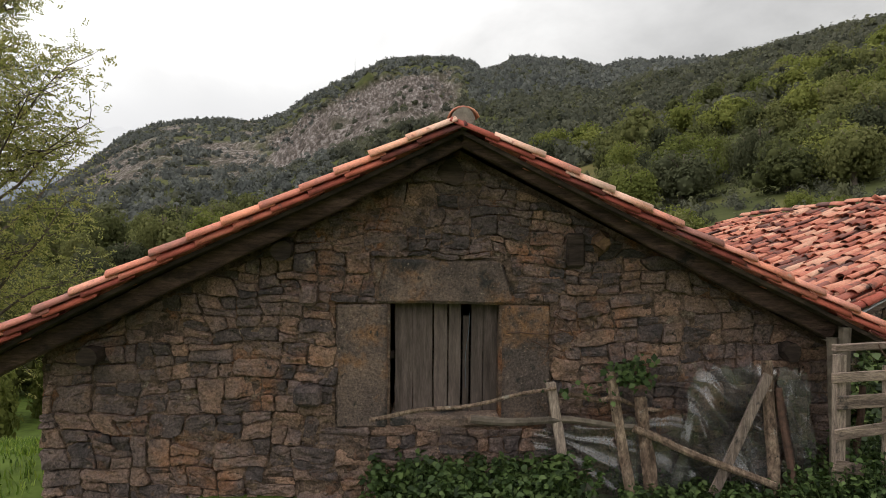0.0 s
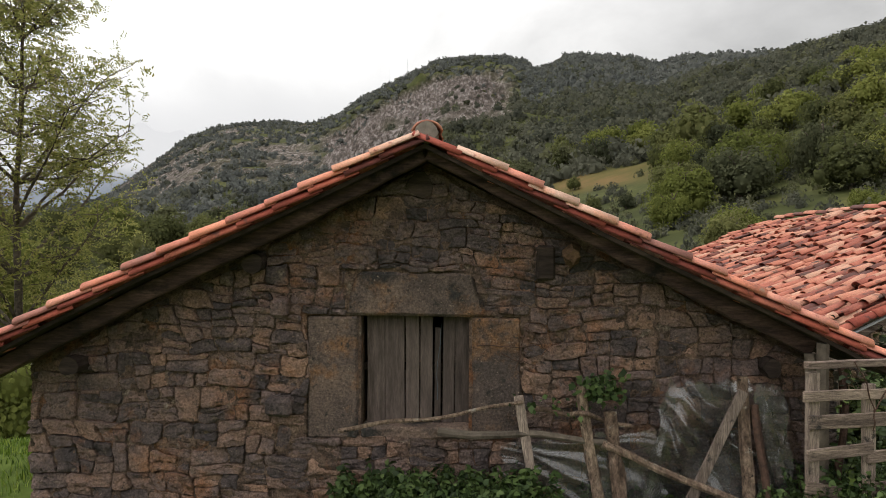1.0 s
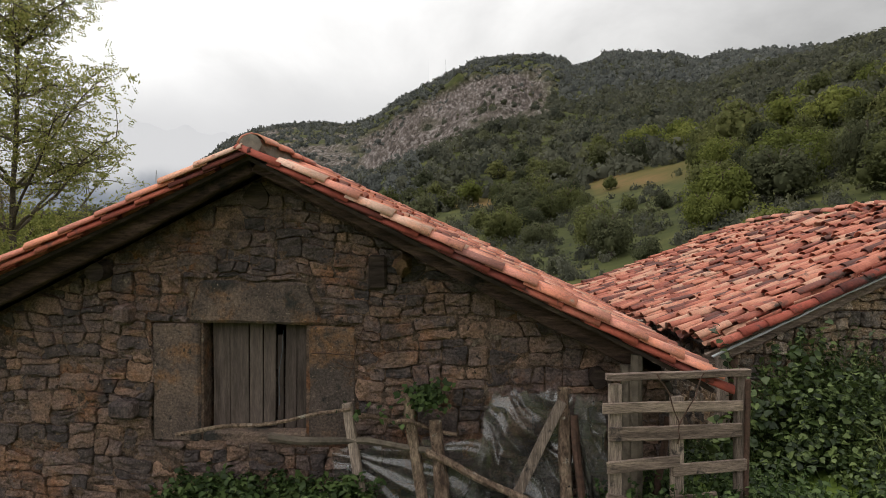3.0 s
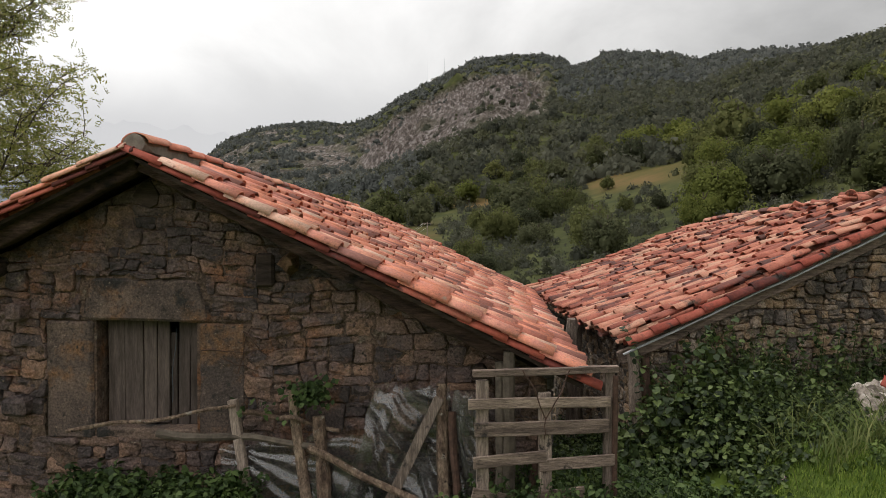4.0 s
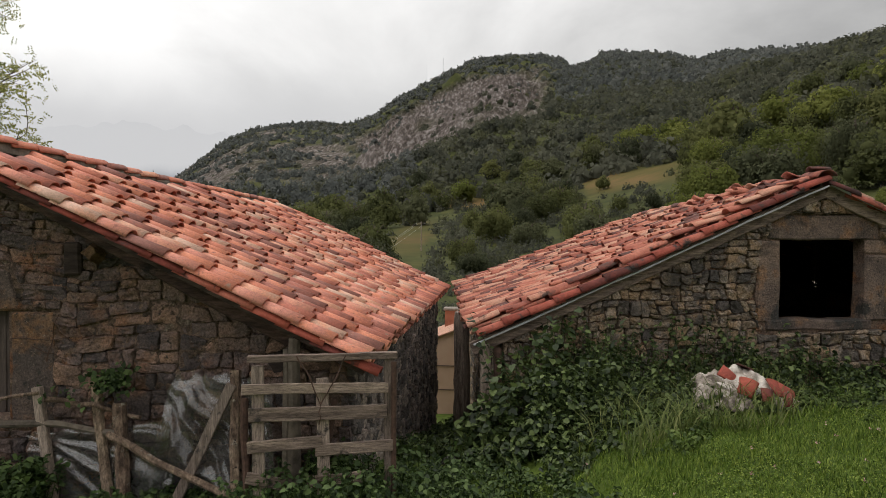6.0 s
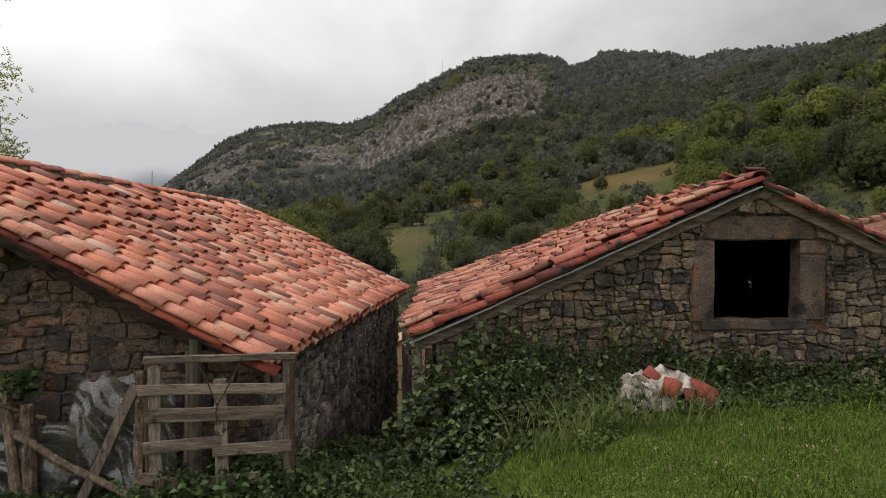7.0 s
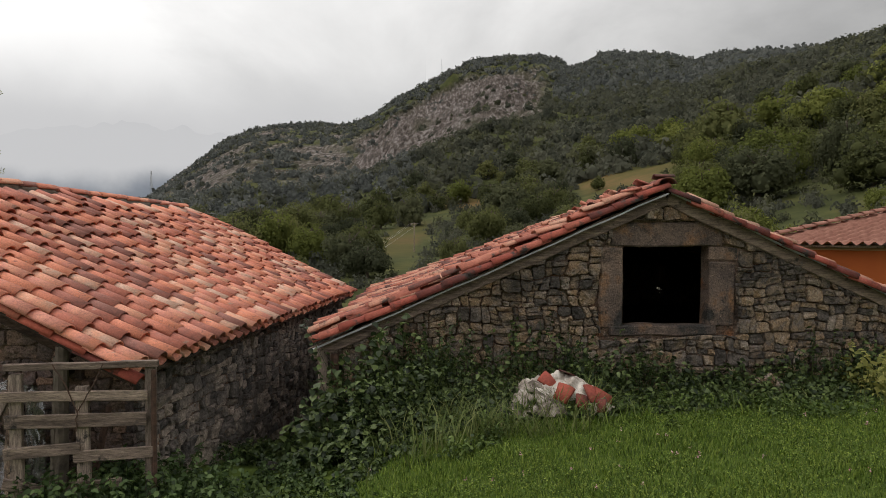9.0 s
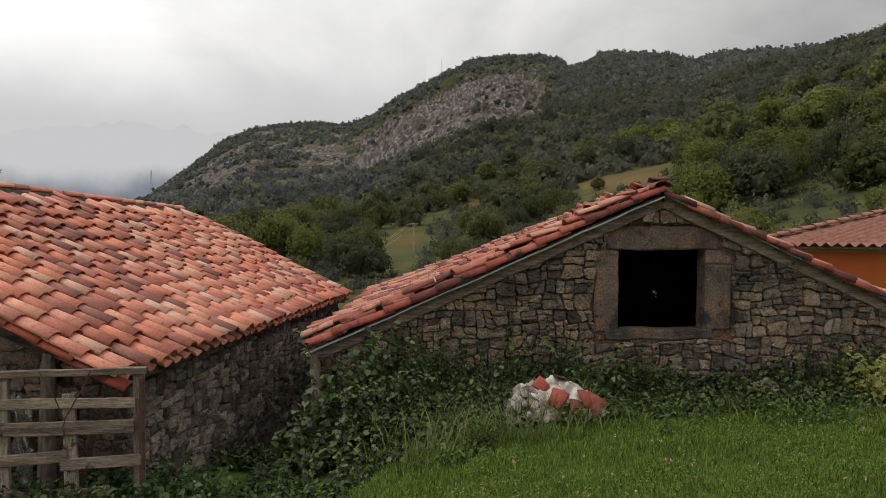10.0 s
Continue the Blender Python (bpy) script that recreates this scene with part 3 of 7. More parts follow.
def masks(x, y):
    """How far the ground is lawn, meadow, bare limestone."""
    z = ground_z(x, y)
    dx, dy = x - CX, y - CY
    r, az = np.hypot(dx, dy), np.degrees(np.arctan2(dx, dy))
    el = np.degrees(np.arctan2(z - 2.3, r))
    top = np.interp(az, RIDGE_A, RIDGE_E)
    edge = 4.6 + (az + 11) * 0.33
    n = fbm(x / 70, y / 70, 31)
    rock = step(az + 2 * n, -13, -10.5) * (1 - step(az + 3 * n, 2.0, 4.5)) * step(el + 0.8 * n, edge - 0.5, edge + 0.5) * (1 - step(el + 0.5 * n, top - 1.6, top - 0.7))
    left = step(az, -30, -27) * (1 - step(az, -13, -11)) * step(fbm(x / 55, y / 90, 37) + 0.35 * (1 - np.abs(el - 4.8) / 3), -0.15, 0.3)
    rock = np.clip(np.maximum(rock * step(n, -0.75, -0.3), left * 0.85), 0, 1) * step(r, 400, 600)
    m1 = step(az + 2 * n, 5.5, 6.5) * (1 - step(az + 2 * n, 14.0, 15.5)) * step(el, 2.8 + 0.16 * (az - 7), 3.2 + 0.16 * (az - 7)) * (1 - step(el, 4.2 + 0.16 * (az - 7), 4.6 + 0.16 * (az - 7)))
    m2 = step(az + 2 * n, -9.4, -8.8) * (1 - step(az + 2 * n, -6.2, -5.5)) * step(el, -2.2, -1.8) * (1 - step(el + 0.5 * n, 0.3, 0.9))
    m3 = step(az + 2 * n, -4.8, -4.2) * (1 - step(az + 2 * n, 0.4, 1.2)) * step(el + 0.3 * n, 1.9, 2.2) * (1 - step(el + 0.3 * n, 2.7, 3.0))
    mead = np.clip(m1 + 0.65 * m2 + m3, 0, 1) * step(r, 120, 160) * (1 - step(r, 380, 420))
    near = 1 - step(r, 40, 70)
    return near, mead, rock


def build_terrain():
    az = np.radians(np.concatenate([np.arange(-180, -48, 4.0), np.arange(-48, 48, 0.36), np.arange(48, 180, 4.0)]))
    rr = np.concatenate([np.linspace(0.4, 4, 10)[:-1], np.geomspace(4, 380, 110), np.geomspace(390, 1650, 210), np.geomspace(1700, 5200, 24)])
    A, R = np.meshgrid(az, rr)
    X, Y = CX + R * np.sin(A), CY + R * np.cos(A)
    Z = ground_z(X, Y)
    n, k = len(rr), len(az)
    i, j = np.meshgrid(np.arange(n - 1), np.arange(k), indexing="ij")
    j2 = (j + 1) % k
    f = np.stack([i * k + j, i * k + j2, (i + 1) * k + j2, (i + 1) * k + j], axis=-1).reshape(-1, 4)[:, ::-1]
    me = mesh_of("ground", np.stack([X, Y, Z], -1), f, GROUND, smooth=True)
    bm = bmesh.new()
    bm.from_mesh(me)
    bm.verts.ensure_lookup_table()
    bm.faces.new([bm.verts[q] for q in range(k)])
    bmesh.ops.recalc_face_normals(bm, faces=bm.faces)
    bm.to_mesh(me)
    bm.free()
    for name, arr in zip(("near", "meadow", "rock"), masks(X.ravel(), Y.ravel())):
        at = me.attributes.new(name, "FLOAT", "POINT")
        at.data.foreach_set("value", arr.astype(np.float32))
    return tagged(new("ground", me), "green lawn falling into a wooded mountain valley", "ground", kind="structure")


ground = build_terrain()


# ---- walls of rubble ----
def frame_of(origin, u, out):
    u, out = Vector(u).normalized(), Vector(out).normalized()
    m = Matrix((u, out, Vector((0, 0, 1)))).transposed().to_4x4()
    m.translation = origin
    return m


def prism(bm, poly, m, d0, d1):
    """A slab with the outline poly (u, z) from depth d0 to d1 (outwards positive)."""
    a = [bm.verts.new(m @ Vector((u, d0, z))) for u, z in poly]
    b = [bm.verts.new(m @ Vector((u, d1, z))) for u, z in poly]
    n = len(poly)
    bm.faces.new(a)
    bm.faces.new(list(reversed(b)))
    for i in range(n):
        bm.faces.new((a[i], b[i], b[(i + 1) % n], a[(i + 1) % n]))


def clip_poly(poly, nx, nz, c):
    """The part of a polygon where nx * u + nz * z <= c."""
    out = []
    for i in range(len(poly)):
        a, b = poly[i - 1], poly[i]
        da, db = nx * a[0] + nz * a[1] - c, nx * b[0] + nz * b[1] - c
        if (da <= 0) != (db <= 0):
            w = da / (da - db)
            out.append((a[0] + (b[0] - a[0]) * w, a[1] + (b[1] - a[1]) * w))
        if db <= 0:
            out.append(b)
    return out


def rubble_cells(u0, u1, z0, z1, seed, size, edges, zones, long=1.9):
    """Squared rubble without running courses: tall bands are cut again and again, each cut a little askew, until the stones are
    small enough. size: the stones' usual area. edges: half-planes (nu, nz, c) that bound the wall; zones: boxes that the stones go round."""
    r = random.Random(seed)
    quads = []

    def mix(a, b, w):
        return (a[0] + (b[0] - a[0]) * w, a[1] + (b[1] - a[1]) * w)

    def cut(q):
        a, b, c, d = q
        w = ((b[0] - a[0]) + (c[0] - d[0])) / 2
        h = ((d[1] - a[1]) + (c[1] - b[1])) / 2
        if w * h < size * math.exp(r.gauss(0.0, 0.55)) or (w < 0.11 and h < 0.11):
            quads.append(q)
            return
        k = r.uniform(0.3, 0.7)
        e = r.uniform(-0.07, 0.07)
        if w > long * h * r.uniform(0.75, 1.35):
            p, t = mix(a, b, k + e), mix(d, c, k - e)
            cut((a, p, t, d))
            cut((p, b, c, t))
        else:
            e *= 0.8
            p, t = mix(a, d, k + e), mix(b, c, k - e)
            cut((a, b, t, p))
            cut((p, t, c, d))

    z = z0
    while z < z1:
        h = r.uniform(0.24, 0.46)
        u = u0 - r.uniform(0, 0.5)
        while u < u1:
            w = h * r.uniform(1.0, 2.6)
            cut(((u, z), (u + w, z), (u + w, z + h), (u, z + h)))
            u += w
        z += h
    cells = []
    for q in quads:
        poly = list(q)
        u, z = sum(p[0] for p in q) / 4, sum(p[1] for p in q) / 4
        for nu, nz, c in edges:
            poly = clip_poly(poly, nu, nz, c) if len(poly) > 2 else poly
        for a0, a1, b0, b1 in zones:
            if len(poly) < 3:
                break
            if max(p[0] for p in poly) > a0 and min(p[0] for p in poly) < a1 and max(p[1] for p in poly) > b0 and min(p[1] for p in poly) < b1:
                gaps = ((a0 - u, (1, 0, a0)), (u - a1, (-1, 0, -a1)), (b0 - z, (0, 1, b0)), (z - b1, (0, -1, -b1)))
                poly = clip_poly(poly, *max(gaps)[1])
        if len(poly) < 3:
            continue
        area = abs(sum(poly[k - 1][0] * poly[k][1] - poly[k][0] * poly[k - 1][1] for k in range(len(poly)))) / 2
        if area > 0.001:
            cells.append(poly)
    return cells


def stone_arrays(poly, m, r, proud=0.03, joint=0.004, round_off=0.3, n=20):
    """One rough stone in its many-sided cell of a wall: worn corners, ragged outline, uneven split face."""
    cut = []
    for i in range(len(poly)):
        a, b = poly[i - 1], poly[i]
        w = round_off * r.uniform(0.15, 1.0) * 0.5
        cut += [(a[0] + (b[0] - a[0]) * w, a[1] + (b[1] - a[1]) * w), (b[0] + (a[0] - b[0]) * w, b[1] + (a[1] - b[1]) * w)]
    poly = cut
    seg = [math.hypot(poly[i][0] - poly[i - 1][0], poly[i][1] - poly[i - 1][1]) for i in range(len(poly))]
    total = sum(seg)
    cu, cz = sum(p[0] for p in poly) / len(poly), sum(p[1] for p in poly) / len(poly)
    ring, i, at = [], 0, 0.0
    for k in range(n):
        want = total * k / n
        while at + seg[i] < want and i < len(poly) - 1:
            at += seg[i]
            i += 1
        w = (want - at) / max(seg[i], 1e-6)
        a, b = poly[i - 1], poly[i]
        ring.append((a[0] + (b[0] - a[0]) * w - cu, a[1] + (b[1] - a[1]) * w - cz))
    j = min(math.hypot(x, y) for x, y in ring)
    ring = [(x * k, y * k) for (x, y), k in zip(ring, [1 - (joint + r.uniform(0, 0.13) * j) / max(math.hypot(*p), 0.01) for p in ring])]
    d = proud * r.uniform(0.3, 1.0)
    tx, ty = r.gauss(0, 0.06), r.gauss(0, 0.09)
    off = Vector((r.uniform(0, 90), r.uniform(0, 90), 0))

    def bend(uu, zz):
        q = Vector((uu * 1.5, zz * 2.0, 4.0))
        w = noise.noise_vector(q) * 0.06 + noise.noise_vector(q * 3.1) * 0.03 + noise.noise_vector(q * 10.0) * 0.010
        return uu + w.x, zz + w.y

    vs, fs = [], []
    for depth, k in ((-0.05, 1.0), (d - 0.010, 1.0), (d - 0.001, 0.95), (d, 0.74), (d + 0.003, 0.40)):
        for x, y in ring:
            bu, bz = bend(cu + x * k, cz + y * k)
            dd = depth
            if depth > -0.04:
                rough = noise.noise(Vector((bu * 14, bz * 18, 0)) + off) * 0.018 + noise.noise(Vector((bu * 38, bz * 46, 3)) + off) * 0.010
                dd += rough + max(-0.02, min(0.02, x * tx + y * ty))
            vs.append(m @ Vector((bu, dd, bz)))
    for lv in range(4):
        for k in range(n):
            k2 = (k + 1) % n
            fs.append((lv * n + k, (lv + 1) * n + k, (lv + 1) * n + k2, lv * n + k2))
    mid = len(vs)
    bu, bz = bend(cu, cz)
    vs.append(m @ Vector((bu, d + r.uniform(-0.004, 0.010), bz)))
    for k in range(n):
        fs.append((4 * n + k, mid, 4 * n + (k + 1) % n))
    area = sum(ring[k - 1][0] * ring[k][1] - ring[k][0] * ring[k - 1][1] for k in range(n))
    return vs, (fs if area > 0 else [tuple(reversed(f)) for f in fs])


def mortar_face(m, u0, u1, z0, z1, keep, parent, seed, lo, hi, cell=0.016):
    """Rough mortar between and over the edges of the stones: an uneven sheet from depth lo to hi."""
    nu, nz = int((u1 - u0) / cell), int((z1 - z0) / cell)
    U, Z = np.meshgrid(np.linspace(u0, u1, nu + 1), np.linspace(z0, z1, nz + 1))
    q = 0.5 + 0.5 * fbm(U * 5.0, Z * 6.0, seed) + 0.28 * vnoise(U * 26, Z * 30, seed + 9)
    D = lo + (hi - lo) * np.clip(q, -0.1, 1.1) + 0.004 * vnoise(U * 70, Z * 70, seed + 11)
    a = np.array(m)
    v = np.stack([U, D, Z], -1).reshape(-1, 3) @ a[:3, :3].T + a[:3, 3]
    ok = np.array([[keep(u, z) for u in (U[0, :-1] + cell / 2)] for z in (Z[:-1, 0] + cell / 2)])
    i, j = np.nonzero(ok)
    k = nu + 1
    f = np.stack([i * k + j, (i + 1) * k + j, (i + 1) * k + j + 1, i * k + j + 1], -1)
    part("mortar", mesh_of("mortar", v, f, MORTAR), None, parent, "crumbling earthy mortar")


def lay_stones(cells, m, parent, mat, seed, singles, proud=0.03, joint=0.004, round_off=0.24, n=20):
    """Stones in their cells: the first ones as pieces, the rest joined."""
    r = random.Random(seed)
    jv, jf = [], []
    for i, quad in enumerate(cells):
        vs, fs = stone_arrays(quad, m, r, proud, joint, round_off, n)
        if i < singles:
            part("stone", mesh_of("stone", vs, fs, mat), mat, parent)
        else:
            o = len(jv)
            jv += vs
            jf += [tuple(q + o for q in f) for f in fs]
    if jf:
        ob = part("stonework", mesh_of("stonework", jv, jf, MATS[mat.name + "_joined"]), None, parent)
        tagged(ob, kind="stuff")


def holed_wall(m, u0, u1, zb, rake_z, top, a0, a1, b0, b1, d0, d1):
    """A gable wall in one piece with an opening a0..a1, b0..b1 through it."""
    bm = bmesh.new()
    prism(bm, [(u0, zb), (a0, zb), (a0, b0), (a0, b1), (a0, rake_z(a0)), (u0, rake_z(u0))], m, d0, d1)
    prism(bm, [(a1, zb), (u1, zb), (u1, rake_z(u1)), (a1, rake_z(a1)), (a1, b1), (a1, b0)], m, d0, d1)
    prism(bm, [(a0, zb), (a1, zb), (a1, b0), (a0, b0)], m, d0, d1)
    prism(bm, [(a0, b1), (a1, b1), (a1, rake_z(a1)), (top, rake_z(top)), (a0, rake_z(a0))], m, d0, d1)
    bmesh.ops.remove_doubles(bm, verts=bm.verts, dist=1e-4)
    bm.verts.index_update()
    twins = {}
    for f in bm.faces:
        twins.setdefault(frozenset(v.index for v in f.verts), []).append(f)
    bmesh.ops.delete(bm, geom=[f for fs in twins.values() if len(fs) > 1 for f in fs], context="FACES_ONLY")
    bmesh.ops.recalc_face_normals(bm, faces=bm.faces)
    return bm


def block(name, parent, m, size, at, mat, seed, bevel=0.015, label="", taper=0.0):
    """A dressed stone: size (u, depth, z), centre at (u, d, z) of the wall frame."""
    bm = bmesh.new()
    add_box(bm, size, Matrix.Translation(at), bevel, 9, 0.018, seed)
    if taper:
        for v in bm.verts:
            k = (v.co.z - at[2]) / size[2] + 0.5
            v.co.x = at[0] + (v.co.x - at[0]) * (1 - taper * max(0, k - 0.45))
    bmesh.ops.transform(bm, matrix=m, verts=bm.verts)
    return part(name, bm, mat, parent, label)


# ---- roofs of barrel tiles ----
def tile_arrays(length=0.40, r0=0.092, r1=0.074, thick=0.013, segs=7, convex=True):
    """A barrel tile: x across, y down the slope, z out of the roof; the wide end lies down the slope when convex."""
    vs, fs = [], []
    wide, narrow = (r0, r1)
    for layer in (0.0, thick):
        for y, r in ((-length / 2, narrow if convex else wide), (length / 2, wide if convex else narrow)):
            for k in range(segs + 1):
                a = math.pi * (0.06 + 0.88 * k / segs)
                rr = r - layer
                zz = (math.sin(a) * rr * 0.82) if convex else -(math.sin(a) * rr * 0.82)
                vs.append((-math.cos(a) * rr, y, zz))
    n = segs + 1
    for k in range(segs):
        fs.append((k, k + 1, n + k + 1, n + k))
        fs.append((2 * n + k + 1, 2 * n + k, 3 * n + k, 3 * n + k + 1))
        fs.append((n + k, n + k + 1, 3 * n + k + 1, 3 * n + k))
        fs.append((k + 1, k, 2 * n + k, 2 * n + k + 1))
    fs.append((0, n, 3 * n, 2 * n))
    fs.append((n + segs, segs, 2 * n + segs, 3 * n + segs))
    return np.array(vs), np.array(fs)


COVER = tile_arrays(convex=True)
PAN = tile_arrays(convex=False, segs=5)


class Slope:
    """A bilinear roof plane from ridge to eave, front to back, with a little sag."""

    def __init__(self, ra, rb, ea, eb, sag=0.03, seed=0):
        self.p = [Vector(q) for q in (ra, rb, ea, eb)]
        self.sag, self.seed = sag, seed
        self.len_s = ((self.p[2] - self.p[0]).length + (self.p[3] - self.p[1]).length) / 2
        self.len_t = ((self.p[1] - self.p[0]).length + (self.p[3] - self.p[2]).length) / 2

    def flat(self, s, t):
        ra, rb, ea, eb = self.p
        return ra.lerp(rb, t).lerp(ea.lerp(eb, t), s)

    def local(self, s, t, lift=0.0):
        ds = (self.flat(s + 0.01, t) - self.flat(s - 0.01, t)).normalized()
        dt = (self.flat(s, t + 0.01) - self.flat(s, t - 0.01)).normalized()
        nrm = ds.cross(dt)
        if nrm.z < 0:
            nrm = -nrm
        nrm.normalize()
        x = ds.cross(nrm).normalized()
        p = self.flat(s, t)
        w = noise.noise(Vector((s * 2.3 + self.seed, t * 3.1, self.seed * 1.7))) * self.sag * 1.4 - self.sag * math.sin(math.pi * min(max(t, 0), 1)) * math.sin(math.pi * min(max(s, 0), 1))
        m = Matrix((x, ds, nrm)).transposed().to_4x4()
        m.translation = p + nrm * (lift + w)
        return m


def lay_tiles(slope, roof, mat, matj, near, singles, gap=0.212, course=0.295, mess=1.0, seed=1, first=0):
    """Pans, then covers, eave to ridge. The covers nearest to the point near are pieces; the rest is joined."""
    r = random.Random(seed)
    cols = int(slope.len_t / gap)
    rows = int(slope.len_s / course)
    covers, pans = [], []
    for c in range(cols + 1):
        slip = r.uniform(-0.085, 0.085)
        for i in range(rows + 1):
            s = 1 - ((i + 0.5) * course + 0.05 + slip * min(1, i)) / slope.len_s
            if s < 0.052:
                continue
            for pan in (False, True):
                t = (c + (0.5 if pan else 0.0)) / cols
                if (pan and c == cols) or (not pan and c < first):
                    continue
                ss = s + r.uniform(-0.022, 0.022) * mess / slope.len_s
                m = slope.local(ss, t, 0.055 if pan else 0.062)
                odd = 1.0 if r.random() > 0.05 * mess else 3.0
                m = m @ pose(r.uniform(-0.008, 0.008) * mess * odd, 0, r.uniform(-0.004, 0.006) * mess, 3.3 + r.uniform(-1.0, 1.0) * mess, r.uniform(-2.5, 2.5) * mess * odd, r.uniform(-1.8, 1.8) * mess * odd)
                m = m @ Matrix.Diagonal((r.uniform(0.95, 1.06), r.uniform(0.97, 1.04), r.uniform(0.94, 1.08), 1))
                (pans if pan else covers).append(m)
    near = Vector(near)
    covers.sort(key=lambda q: (q.translation - near).length)
    me = mesh_of("tile", *COVER, mat, smooth=True)
    for m in covers[:singles]:
        part("tile", me, mat, roof, m=m)
    chunks = []
    for src, ms in ((COVER, covers[singles:]), (PAN, pans)):
        for m in ms:
            a = np.array(m)
            chunks.append((src[0] @ a[:3, :3].T + a[:3, 3], src[1]))
    v, f = join_arrays(chunks)
    tagged(part("tiling", mesh_of("tiling", v, f, matj, smooth=True), None, roof), kind="stuff")


def deck_mesh(slope, d0, d1, ns=8, nt=16, t0=0.0, t1=1.0):
    """The boarding under the tiles."""
    vs, fs = [], []
    for lay in (d0, d1):
        for i in range(ns + 1):
            for j in range(nt + 1):
                vs.append(slope.local(i / ns, t0 + (t1 - t0) * j / nt, lay).translation)
    k, o = nt + 1, (ns + 1) * (nt + 1)
    for i in range(ns):
        for j in range(nt):
            q = (i * k + j, i * k + j + 1, (i + 1) * k + j + 1, (i + 1) * k + j)
            fs.append(q)
            fs.append(tuple(o + x for x in reversed(q)))
    for i in range(ns):
        for j in (0, nt):
            a, b = i * k + j, (i + 1) * k + j
            fs.append((a, b, o + b, o + a) if j == 0 else (b, a, o + a, o + b))
    for j in range(nt):
        for i in (0, ns):
            a, b = i * k + j, i * k + j + 1
            fs.append((b, a, o + a, o + b) if i == 0 else (a, b, o + b, o + a))
    return mesh_of("roof", vs, fs)


for base in (STONE, STONE_B, STONE_D):
    m2 = base.copy()
    m2.name = base.name + "_joined"
    for nd in m2.node_tree.nodes:
        if nd.bl_idname == "ShaderNodeObjectInfo":
            links = [(l.to_socket) for l in nd.outputs["Random"].links]
            geo = m2.node_tree.nodes.new("ShaderNodeNewGeometry")
            for s in links:
                m2.node_tree.links.new(geo.outputs["Random Per Island"], s)
    MATS[m2.name] = m2


# ---- the first barn: dark stone, low gable, plank hatch ----
HX0, HX1, HZ0, HZ1 = -0.53, 0.36, 0.66, 1.57
barn = thing("stone_barn", "dark stone barn with terracotta tiled gable roof and plank hatch", "barn")
FR = frame_of((0, 6.9, 0), (1, 0, 0), (0, -1, 0))
SIDE = frame_of((3.3, 6.9, 0), (0, 1, 0), (1, 0, 0))


def rake(u, drop=0.26):
    return 3.08 - 0.5 * abs(u - 0.02) - drop


